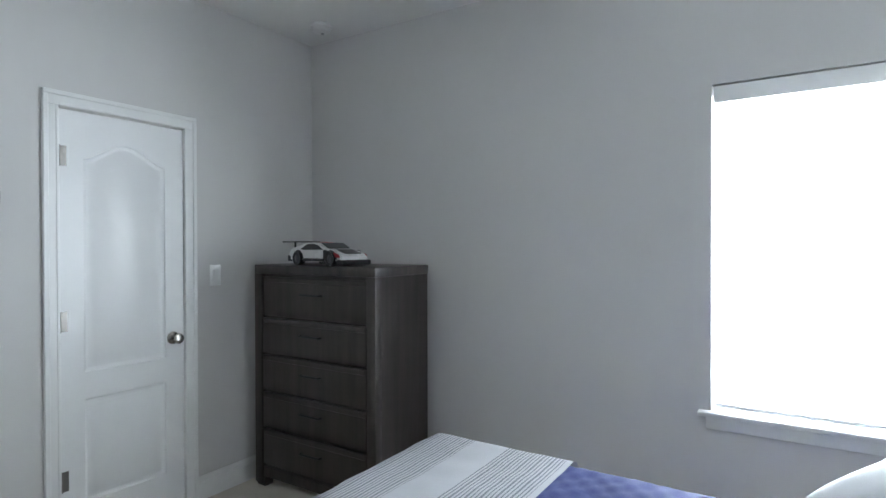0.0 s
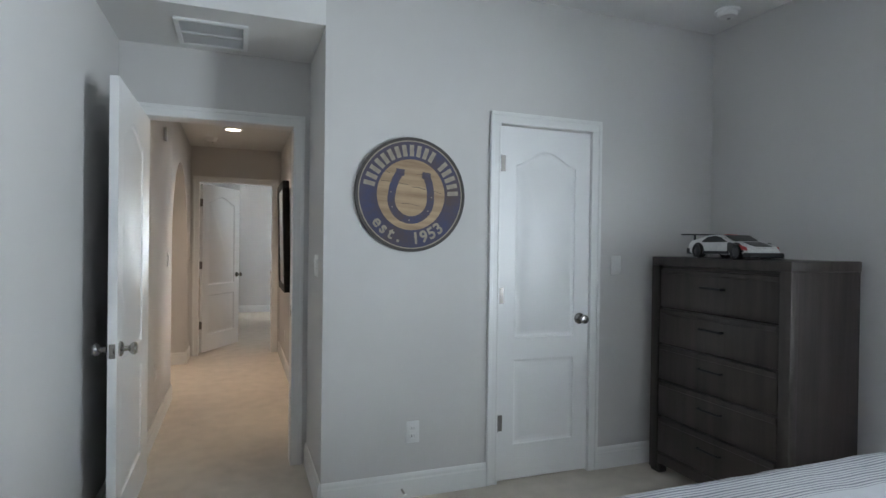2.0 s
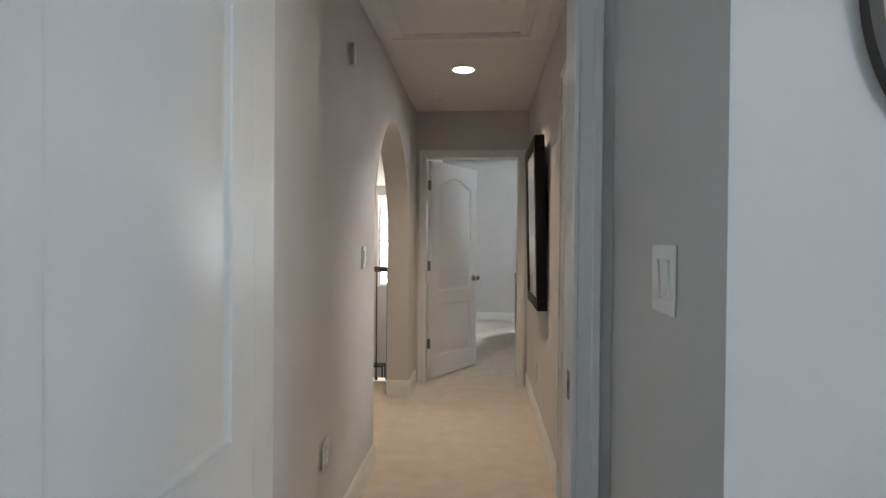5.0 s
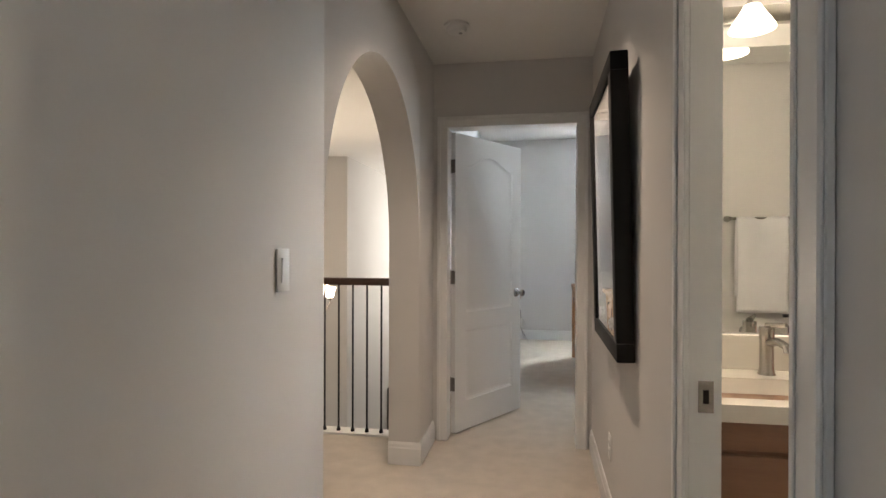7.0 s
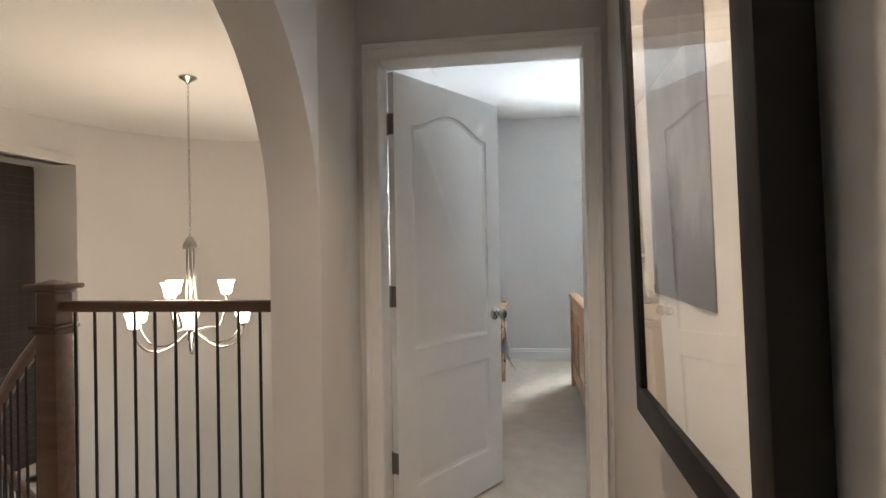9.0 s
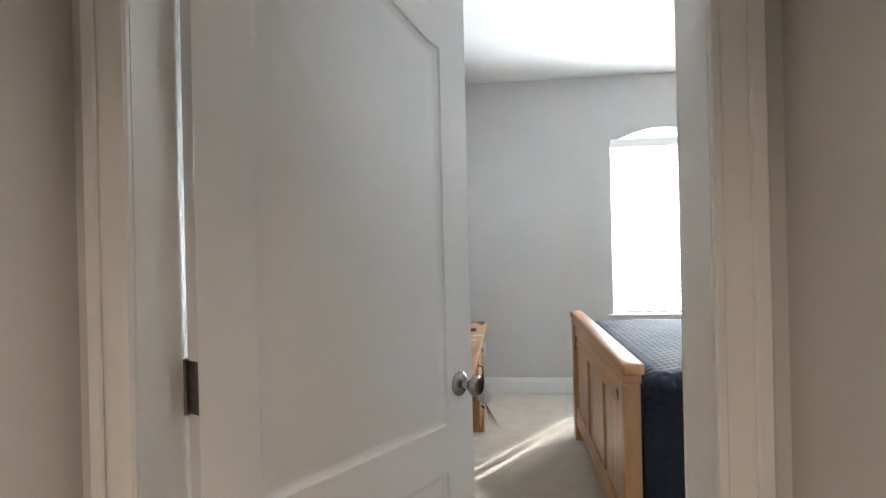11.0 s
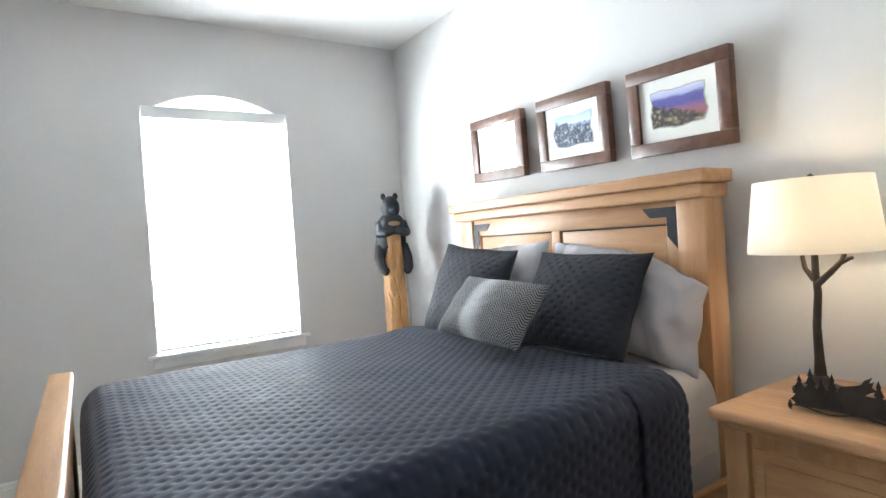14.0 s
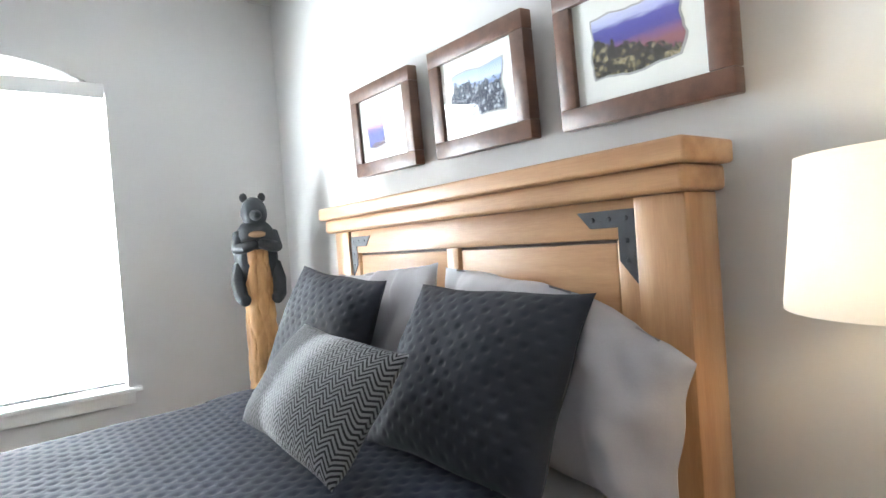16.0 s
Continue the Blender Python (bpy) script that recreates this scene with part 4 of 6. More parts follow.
# ---- hall ----
def framed(name, m, w, h, fw, depth, frame_mat, label, mat_w, image, glazed=True, liner=None):
    """A framed picture: local x along the wall, y into the room, z up, middle at the origin."""
    p = thing(name, m, label, "picture")
    bm = B()
    for a, b, c, e in ((-w / 2, w / 2, h / 2 - fw, h / 2), (-w / 2, w / 2, -h / 2, -h / 2 + fw), (-w / 2, -w / 2 + fw, -h / 2 + fw, h / 2 - fw), (w / 2 - fw, w / 2, -h / 2 + fw, h / 2 - fw)):
        box(bm, a, b, 0.002, depth, c, e, 0.004, 2)
    part("frame", bm, frame_mat, p)
    iw, ih = w / 2 - fw, h / 2 - fw
    part("mat_board", box(B(), -iw, iw, 0.004, depth - 0.016, -ih, ih), liner or MATC, p, "pale mat board", smooth=False)
    if image:
        image(p, iw - mat_w, ih - mat_w, depth - 0.0155)
    if glazed:
        g = part("glazing", box(B(), -iw, iw, depth - 0.010, depth - 0.008, -ih, ih), PANE, p, "clear picture glass", smooth=False)
        g.visible_shadow = False
    return p


def picture_mat(name, stops, scale, stretch=(1, 1, 1), mix=0.35, height=0.2, base=-0.1):
    """Layers of colour from bottom to top, broken by noise."""
    m = bpy.data.materials.new(name)
    m.use_nodes = True
    nt = m.node_tree
    b = nt.nodes["Principled BSDF"]
    b.inputs["Roughness"].default_value = 0.7
    tc = nt.nodes.new("ShaderNodeTexCoord")
    sp = nt.nodes.new("ShaderNodeSeparateXYZ")
    nt.links.new(tc.outputs["Object"], sp.inputs[0])
    mp = nt.nodes.new("ShaderNodeMapping")
    mp.inputs["Scale"].default_value = stretch
    nt.links.new(tc.outputs["Object"], mp.inputs[0])
    n = nt.nodes.new("ShaderNodeTexNoise")
    n.inputs["Scale"].default_value, n.inputs["Detail"].default_value, n.inputs["Roughness"].default_value = scale, 8, 0.7
    nt.links.new(mp.outputs[0], n.inputs[0])
    rng = nt.nodes.new("ShaderNodeMapRange")
    rng.inputs[1].default_value, rng.inputs[2].default_value = base, base + height
    nt.links.new(sp.outputs[2], rng.inputs[0])
    sub = nt.nodes.new("ShaderNodeMath")
    sub.operation = "MULTIPLY_ADD"
    sub.inputs[1].default_value, sub.inputs[2].default_value = mix * 2, -mix
    nt.links.new(n.outputs[0], sub.inputs[0])
    ad = nt.nodes.new("ShaderNodeMath")
    nt.links.new(rng.outputs[0], ad.inputs[0])
    nt.links.new(sub.outputs[0], ad.inputs[1])
    cr = nt.nodes.new("ShaderNodeValToRGB")
    el = cr.color_ramp.elements
    el.remove(el[-1])
    el[0].position, el[0].color = stops[0][0], (*stops[0][1], 1)
    for pos, c in stops[1:]:
        el.new(pos).color = (*c, 1)
    nt.links.new(ad.outputs[0], cr.inputs[0])
    nt.links.new(cr.outputs[0], b.inputs["Base Color"])
    return m


GREYPIC = picture_mat("grey_photograph", [(0.0, (0.16, 0.16, 0.16)), (0.35, (0.10, 0.10, 0.105)), (0.5, (0.30, 0.30, 0.31)), (0.7, (0.12, 0.12, 0.125)), (1.0, (0.20, 0.20, 0.21))], 6, (1, 1, 0.4), 0.5, 0.8, -0.4)


def hall_image(p, hw, hh, d):
    part("photograph", box(B(), -hw, hw, d, d + 0.0015, -hh + 0.10, hh), GREYPIC, p, "dark grey photographic print", smooth=False)


framed("framed_picture", (HR - 0.016, 5.795, 1.40, -1.5, 0, 90), 0.77, 1.07, 0.065, 0.064, BLACKF, "large black-framed print with a wide pale mat", 0.13, hall_image)
d = thing("strike_plate", (HR + 0.033, 4.738, 0.93), "nickel strike plate on the bathroom jamb", "strike plate")
part("plate", box(B(), -0.016, 0.016, -0.0012, 0.0005, -0.035, 0.035), NICKEL, d)
part("slot", box(B(), -0.006, 0.006, -0.0018, -0.0012, -0.015, 0.015), BLACKF, d, "dark latch hole")
d = thing("strike_plate", (0.0835, 3.40, 0.93, 0, 0, 90), "nickel strike plate on the bedroom jamb", "strike plate")
part("plate", box(B(), -0.016, 0.016, 0.0, 0.0012, -0.035, 0.035), NICKEL, d)
part("slot", box(B(), -0.006, 0.006, 0.0012, 0.0018, -0.015, 0.015), BLACKF, d, "dark latch hole")

# ---- bathroom ----
VAN = wood("vanity_wood", (0.28, 0.155, 0.095), (0.20, 0.10, 0.06), 0.45, 1.0, 0)
COUNTER = mat("cultured_marble", (0.78, 0.75, 0.69), 0.2, (0.74, 0.70, 0.64), 4)
va = thing("vanity", (1.0, 5.2, 0), "brown wooden bathroom vanity with drawers", "vanity")
wpart("body", box(B(), 0.33, 1.62, 4.985, 5.41, 0.09, 0.815, 0.003, 1), VAN, va)
wpart("toe_kick", box(B(), 0.33, 1.62, 5.05, 5.41, 0.0, 0.09), BLACKF, va)
for z0, z1 in ((0.10, 0.33), (0.335, 0.55), (0.555, 0.73)):
    wpart("drawer", box(B(), 0.345, 0.98, 4.965, 4.984, z0 + 0.004, z1 - 0.004, 0.006, 2), VAN, va)
wpart("top_rail", box(B(), 0.345, 1.60, 4.968, 4.984, 0.738, 0.81, 0.004, 2), VAN, va)
ct = thing("bathroom_counter", (1.0, 5.2, 0.815), "cream marble counter with a moulded basin", "countertop")
bm = B()
lo, hi = 0.815, 0.86
bxs = (0.40, 0.92, 5.02, 5.27)
for a, b, c, e in ((0.327, bxs[0], 4.95, 5.418), (bxs[1], 1.65, 4.95, 5.418), (bxs[0], bxs[1], 4.95, bxs[2]), (bxs[0], bxs[1], bxs[3], 5.418)):
    box(bm, a, b, c, e, lo, hi)
bmesh.ops.remove_doubles(bm, verts=bm.verts[:], dist=1e-5)
wpart("slab", bm, COUNTER, ct, smooth=False)


def basin(u, v):
    a, b = 2 * u - 1, 2 * v - 1
    k = max(0, (1 - abs(a) ** 3) * (1 - abs(b) ** 3)) ** 0.5
    return (0.66 + 0.26 * a, 5.145 + 0.125 * b, 0.858 - 0.11 * k)


wpart("basin", grid(B(), 20, 16, basin), COUNTER, ct, "shallow moulded basin")
wpart("backsplash", box(B(), 0.327, 1.65, 5.40, 5.418, 0.86, 0.975, 0.003, 1), COUNTER, ct)
mi = thing("bathroom_mirror", (1.0, 5.418, 1.5), "large frameless wall mirror above the vanity", "mirror")
MIRROR = mat("mirror_silver", (0.90, 0.91, 0.90), 0.02, (0.90, 0.91, 0.90), 1, metal=1)
for q in MIRROR.node_tree.nodes:
    if q.type == "MAP_RANGE" and q.inputs[4].default_value < 0.2:
        q.inputs[3].default_value = q.inputs[4].default_value = 0.0
wpart("glass", box(B(), 0.33, 1.60, 5.412, 5.418, 0.98, 1.92), MIRROR, mi, smooth=False)
fa = thing("faucet", (0.64, 5.34, 0.86), "brushed nickel single-lever bathroom faucet", "faucet")
part("body", lathe(B(), [(0.027, 0), (0.024, 0.006), (0.021, 0.02), (0.020, 0.11), (0.022, 0.115), (0.022, 0.15), (0.0, 0.152)], seg=20), NICKEL, fa)
part("spout", tube(B(), [(0, -0.005, 0.10), (0.01, -0.06, 0.112), (0.015, -0.11, 0.105), (0.015, -0.115, 0.088)], [0.013, 0.012, 0.012, 0.011], 12), NICKEL, fa)
part("lever", tube(B(), [(0, 0.0, 0.152), (0.02, -0.03, 0.16), (0.035, -0.055, 0.163)], [0.012, 0.008, 0.007], 10), NICKEL, fa)
PINK = mat("pink_soap", (0.50, 0.13, 0.09), 0.15, coat=0.5)
LABELC = mat("soap_label", (0.62, 0.42, 0.36), 0.5)
sb = thing("soap_bottle", (0.785, 5.33, 0.86), "pink pump soap bottle with a black pump", "soap bottle")
part("bottle", lathe(B(), [(0.034, 0), (0.037, 0.008), (0.037, 0.085), (0.028, 0.105), (0.016, 0.112)], seg=24), PINK, sb)
part("label", lathe(B(), [(0.0372, 0.02), (0.0376, 0.021), (0.0376, 0.078), (0.0372, 0.079)], seg=24), LABELC, sb, "pale printed label")
pm = part("pump", lathe(B(), [(0.020, 0.111), (0.021, 0.135), (0.008, 0.138), (0.007, 0.165), (0.018, 0.166), (0.018, 0.176), (0.0, 0.178)], seg=18), CB, sb, "black foam pump")
part("nozzle", tube(B(), [(0, 0, 0.171), (-0.035, -0.005, 0.168)], 0.006, 8), CB, pm)
vl = thing("vanity_light", (0.60, 5.42, 2.02), "brushed nickel vanity light with lit glass shades", "wall light")
part("bar", box(B(), -0.10, 0.60, -0.03, -0.001, -0.03, 0.03, 0.006, 2), NICKEL, vl)
SHADE = glow("lit_glass_shade", (1.0, 0.87, 0.68), 5)
for x in (-0.02, 0.25, 0.52):
    a = part("arm", tube(B(), [(x, -0.03, 0), (x, -0.10, 0.01), (x, -0.12, -0.01)], 0.008, 8), NICKEL, vl)
    part("shade", lathe(B(), [(0.024, 0.0), (0.034, -0.018), (0.052, -0.046), (0.064, -0.066), (0.067, -0.074), (0.054, -0.066), (0.0, -0.04)], (x, -0.12, -0.01), 24), SHADE, a, "glowing bell-shaped glass shade")
bulb("vanity_bulb", (1.05, 5.20, 1.97), BATH_W, (1.0, 0.84, 0.64), 0.03)
tb = thing("towel_bar", (1.50, 3.49, 1.45), "brushed nickel towel bar with white towels", "towel bar")
part("rod", tube(B(), [(-0.36, 0.06, 0), (0.36, 0.06, 0)], 0.009, 12), NICKEL, tb)
for s in (-1, 1):
    part("post", tube(B(), [(s * 0.36, 0.001, 0), (s * 0.36, 0.062, 0)], [0.022, 0.013], 14), NICKEL, tb)
for k, x in enumerate((-0.17, 0.165)):
    def tw(u, v, x=x):
        s = (u * 2 - 1)
        q = v * 1.15 - 0.5
        if q < 0:
            y, z = 0.048 - 0.004 * math.sin(9 * s), q
        elif q < 0.05:
            y, z = 0.06 - 0.013 * math.cos(q / 0.05 * math.pi), 0.012 * math.sin(q / 0.05 * math.pi)
        else:
            y, z = 0.073 + 0.006 * math.sin(5 * s + x * 9) + 0.004 * noise.noise((s * 3, q * 4, x)), -(q - 0.05)
        return (1.50 + x + 0.155 * s * (1 - 0.03 * math.sin(q * 4)), 3.49 + y, 1.45 + z)
    bm = grid(B(), 24, 50, tw)
    o = solid("towel", bm, WHITEC, "white bath towel folded over the bar", "towel", group="towels on the bar")
    md = o.modifiers.new("thick", "SOLIDIFY")
    md.thickness = 0.008

# ---- landing rail, stair and foyer ----
rl = thing("stair_railing", (-1.56, 7.05, 0), "dark wood handrail with thin iron balusters and newel post", "railing")
wpart("handrail", box(B(), -2.168, HL - 0.181, 7.022, 7.078, 1.002, 1.052, 0.012, 3), RAILW, rl)
wpart("newel_post", box(B(), -2.27, -2.165, 6.9975, 7.1025, 0, 0.90, 0.006, 2), RAILW, rl, "square dark wood newel")
NX = -2.2175
bm = box(B(), NX - 0.060, NX + 0.060, 6.99, 7.11, 0.90, 0.925, 0.004, 1)
box(bm, NX - 0.072, NX + 0.072, 6.978, 7.122, 0.925, 0.945, 0.008, 2)
box(bm, NX - 0.050, NX + 0.050, 7.0, 7.1, 0.945, 1.09, 0.004, 1)
box(bm, NX - 0.064, NX + 0.064, 6.986, 7.114, 1.09, 1.108, 0.006, 2)
box(bm, NX - 0.086, NX + 0.086, 6.964, 7.136, 1.108, 1.132, 0.008, 2)
lathe(bm, [(0.105, 1.132), (0.0, 1.152)], (NX, 7.05, 0), 4)
wpart("newel_cap", bm, RAILW, rl, "moulded newel cap")
bal = B()
cyl(bal, (0, 0, 0.014), (0, 0, 1.003), 0.0068, seg=8)
lathe(bal, [(0.0068, 0.04), (0.012, 0.030), (0.014, 0.020), (0.014, 0.013)], seg=10)
xs = [-1.01 - 0.1 * k for k in range(12)]
first = part("baluster", bal, IRON, rl, "thin black iron baluster")
first.location = (xs[0] + 1.56, 0, 0)
for x in xs[1:]:
    o = new("baluster", first.data)
    o.parent, o.location = rl, (x + 1.56, 0, 0)
slab("landing_edge", -4.0, -0.991, 7.0, 7.12, -0.30, 0.013, TRIM, "white painted landing edge board", "trim")

stair_pts = [Vector(p) for p in ((-2.26, 7.08, 0.93), (-2.52, 7.15, 0.70), (-2.79, 7.28, 0.43), (-3.00, 7.46, 0.16), (-3.15, 7.74, -0.12), (-3.26, 8.06, -0.45), (-3.30, 8.42, -0.82), (-3.22, 8.80, -1.20), (-3.00, 9.15, -1.60))]


def along(t):
    i = min(int(t), len(stair_pts) - 2)
    p = [stair_pts[max(0, min(len(stair_pts) - 1, i + k))] for k in (-1, 0, 1, 2)]
    f = t - i
    return 0.5 * ((2 * p[1]) + (p[2] - p[0]) * f + (2 * p[0] - 5 * p[1] + 4 * p[2] - p[3]) * f * f + (3 * p[1] - p[0] - 3 * p[2] + p[3]) * f ** 3)


st = thing("curved_stair", (-2.9, 7.9, -2.9), "curved stair with a dark handrail and iron balusters", "staircase")
path = [along(k * 0.25) for k in range(33)]
wpart("handrail", tube(B(), path, 0.032, 10), RAILW, st, "curved dark wood handrail")
wpart("stringer", tube(B(), [p - Vector((0, 0, 0.98)) for p in path], 0.07, 8), TRIM, st, "white curved stringer")
centre = Vector((SC.x, SC.y, 0))
for k in range(1, 32):
    p = along(k * 0.25)
    wpart("baluster", cyl(B(), p - Vector((0, 0, 0.95)), p - Vector((0, 0, 0.02)), 0.0068, seg=6), IRON, st)
for k in range(14):
    p, n2 = along(k * 0.57), along(k * 0.57 + 0.6)
    way = ((p - centre) * Vector((1, 1, 0))).normalized()
    t = ((n2 - p) * Vector((1, 1, 0))).normalized()
    z = -0.19 * (k + 1)
    if z < p.z - 0.9:
        z = p.z - 0.9
    a = p - way * 0.02
    reach = max(0.2, SR - 0.01 - max(((q - centre) * Vector((1, 1, 0))).length for q in (p, n2)))
    e = n2 - way * 0.02
    vs = []
    bm = B()
    for zz in (z - 0.18, z):
        vs.append([bm.verts.new((c.x, c.y, zz)) for c in (a, e, e + way * reach, a + way * reach)])
    bm.faces.new(vs[0][::-1])
    bm.faces.new(vs[1])
    for i in range(4):
        bm.faces.new((vs[0][i], vs[0][(i + 1) % 4], vs[1][(i + 1) % 4], vs[1][i]))
    wpart("tread", bm, CARPET, st, "carpeted stair tread", smooth=False)

ch = thing("chandelier", (-2.31, 8.24, FZ), "brushed nickel two-tier chandelier with lit glass shades", "chandelier")
part("canopy", lathe(B(), [(0.075, -0.001), (0.072, -0.012), (0.02, -0.045), (0.008, -0.06)], seg=28), NICKEL, ch)
lk = B()
for k in range(34):
    z = -0.07 - k * 0.038
    ring = [(0.010 * math.cos(a), 0, z + 0.022 * math.sin(a)) for a in [2 * math.pi * i / 10 for i in range(11)]]
    if k % 2:
        ring = [(y, x, zz) for x, y, zz in ring]
    tube(lk, ring, 0.0025, 5, False)
part("chain", lk, NICKEL, ch, "nickel link chain")
part("hub_cap", lathe(B(), [(0.012, -1.35), (0.03, -1.37), (0.055, -1.42), (0.062, -1.46), (0.05, -1.462)], seg=24), NICKEL, ch)
for k in range(6):
    a = 2 * math.pi * k / 6 + 0.2
    part("rod", tube(B(), [(0.030 * math.cos(a), 0.030 * math.sin(a), -1.46), (0.035 * math.cos(a), 0.035 * math.sin(a), -1.75), (0.06 * math.cos(a), 0.06 * math.sin(a), -2.0)], 0.007, 8), NICKEL, ch)
part("finial", lathe(B(), [(0.0, -2.36), (0.012, -2.34), (0.02, -2.30), (0.012, -2.27), (0.035, -2.22), (0.02, -2.16), (0.012, -1.9)], seg=16), NICKEL, ch)
CSH = glow("chandelier_glass", (1.0, 0.86, 0.66), 10)


def ch_arm(a, r, zs, zlow):
    d = Vector((math.cos(a), math.sin(a), 0))
    pts = [d * 0.02 + Vector((0, 0, -2.16)), d * (r * 0.45) + Vector((0, 0, zlow)), d * (r * 0.8) + Vector((0, 0, zlow + 0.01)), d * r + Vector((0, 0, zs - 0.06)), d * r + Vector((0, 0, zs))]
    fine = []
    for i in range(len(pts) - 1):
        p = [pts[max(0, min(len(pts) - 1, i + k))] for k in (-1, 0, 1, 2)]
        for f in (0, 0.25, 0.5, 0.75):
            fine.append(0.5 * ((2 * p[1]) + (p[2] - p[0]) * f + (2 * p[0] - 5 * p[1] + 4 * p[2] - p[3]) * f * f + (3 * p[1] - p[0] - 3 * p[2] + p[3]) * f ** 3))
    fine.append(pts[-1])
    arm = part("arm", tube(B(), fine, 0.008, 8), NICKEL, ch, "curved nickel arm")
    c = d * r + Vector((0, 0, zs))
    part("socket", lathe(B(), [(0.014, -0.02), (0.026, 0.0), (0.022, 0.012)], c, 14), NICKEL, arm)
    part("shade", lathe(B(), [(0.0, 0.006), (0.030, 0.006), (0.045, 0.02), (0.050, 0.06), (0.060, 0.10), (0.072, 0.125), (0.066, 0.125), (0.052, 0.098), (0.0, 0.04)], c, 20), CSH, arm, "glowing frosted glass bell shade")


for k in range(6):
    ch_arm(2 * math.pi * k / 6 + 0.03, 0.465, -2.09, -2.28)
for k in range(3):
    ch_arm(2 * math.pi * k / 3 + 0.535, 0.28, -1.86, -2.13)
ch.scale = (0.794, 0.794, 0.794)
bulb("chandelier_bulb", (-2.31, 8.24, 1.02), CHAND_W, (1.0, 0.785, 0.59), 0.25)

# deep window niche with dark wooden blind in the foyer
nd = thing("dark_blind", (-4.508, 8.84, -0.6), "dark brown wooden blind in a deep niche", "blind")
part("panel", box(B(), 0, 0.02, -0.388, 0.384, 0.0, 2.676, 0.003, 1), DRESSER, nd)
for k in range(35):
    part("slat", box(B(), 0.021, 0.030, -0.38, 0.376, 0.02 + k * 0.075, 0.085 + k * 0.075), DRESSER, nd, smooth=False)
tbl = thing("side_table", (-2.3, 12.6, -2.9), "small black metal shelf on the lower floor", "shelf")
for x in (-0.25, 0.25):
    for y in (-0.15, 0.15):
        part("leg", box(B(), x - 0.012, x + 0.012, y - 0.012, y + 0.012, 0, 1.8), IRON, tbl, smooth=False)
for z in (0.3, 0.9, 1.5, 1.8):
    part("shelf", box(B(), -0.26, 0.26, -0.16, 0.16, z - 0.01, z + 0.01), IRON, tbl, smooth=False)


# ---- guest bedroom: bed ----
fx, fy0, fy1, fz = 0.304, 8.354, 10.10, 0.845
hy0, hy1, hz = 8.59, 10.222, 1.466
b2 = thing("bed", (1.4, 9.3, 0), "honey pine panel bed with iron corner brackets", "bed")
# footboard
wpart("foot_cap", box(B(), fx, fx + 0.082, fy0, fy1, fz - 0.045, fz, 0.010, 3), OAKY, b2, "pale worn pine top rail")
wpart("foot_cap_moulding", box(B(), fx + 0.007, fx + 0.075, fy0 + 0.02, fy1 - 0.02, fz - 0.085, fz - 0.045, 0.010, 2), OAKY, b2)
for y in (fy0 + 0.03, fy1 - 0.12):
    wpart("foot_post", box(B(), fx + 0.008, fx + 0.072, y, y + 0.09, 0, fz - 0.085, 0.006, 2), OAKZ, b2)
for z0, z1 in ((0.10, 0.22), (0.64, fz - 0.085)):
    wpart("foot_rail", box(B(), fx + 0.020, fx + 0.074, fy0 + 0.12, fy1 - 0.12, z0, z1, 0.005, 2), OAKY, b2)
ws = [fy0 + 0.12 + (fy1 - fy0 - 0.24) * k / 3 for k in range(4)]
for k in range(3):
    wpart("foot_panel", box(B(), fx + 0.034, fx + 0.06, ws[k], ws[k + 1], 0.22, 0.64), OAKZ, b2, smooth=False)
for k in (1, 2):
    wpart("foot_stile", box(B(), fx + 0.022, fx + 0.072, ws[k] - 0.035, ws[k] + 0.035, 0.22, 0.64, 0.004, 1), OAKZ, b2)
for y, s in ((fy0 + 0.125, 1), (fy1 - 0.125, -1)):
    wpart("foot_bracket", prism(B(), [(y, 0.70), (y + s * 0.10, 0.70), (y + s * 0.07, 0.665), (y + s * 0.035, 0.665), (y + s * 0.035, 0.62), (y, 0.59)], fx + 0.0165, fx + 0.0195, "x"), IRON, b2, "black iron corner bracket")
# headboard
hx0, hx1 = 2.385, 2.50
wpart("head_cap", box(B(), 2.318, 2.515, hy0 - 0.005, hy1 + 0.005, hz - 0.05, hz, 0.009, 3), OAKY, b2, "thick pine cap with worn edges")
wpart("head_moulding", box(B(), 2.338, 2.510, hy0 + 0.012, hy1 - 0.012, hz - 0.105, hz - 0.05, 0.012, 3), OAKY, b2)
for y in (hy0 + 0.03, hy1 - 0.15):
    wpart("head_post", box(B(), hx0 - 0.012, hx1, y, y + 0.12, 0, hz - 0.105, 0.006, 2), OAKZ, b2)
wpart("head_rail", box(B(), hx0, hx1 - 0.02, hy0 + 0.15, hy1 - 0.15, hz - 0.195, hz - 0.105, 0.004, 2), OAKY, b2)
wpart("head_rail", box(B(), hx0, hx1 - 0.02, hy0 + 0.15, hy1 - 0.15, 0.45, 0.60, 0.004, 2), OAKY, b2)
hm = (hy0 + hy1) / 2
STAIN = mat("dark_wood_stain", (0.085, 0.045, 0.022), 0.6, (0.05, 0.026, 0.014), 12)
for y0, y1 in ((hy0 + 0.15, hy0 + 0.205), (hm - 0.03, hm + 0.03), (hy1 - 0.205, hy1 - 0.15)):
    wpart("head_stile", box(B(), hx0, hx1 - 0.02, y0, y1, 0.60, hz - 0.195, 0.004, 2), OAKZ, b2)
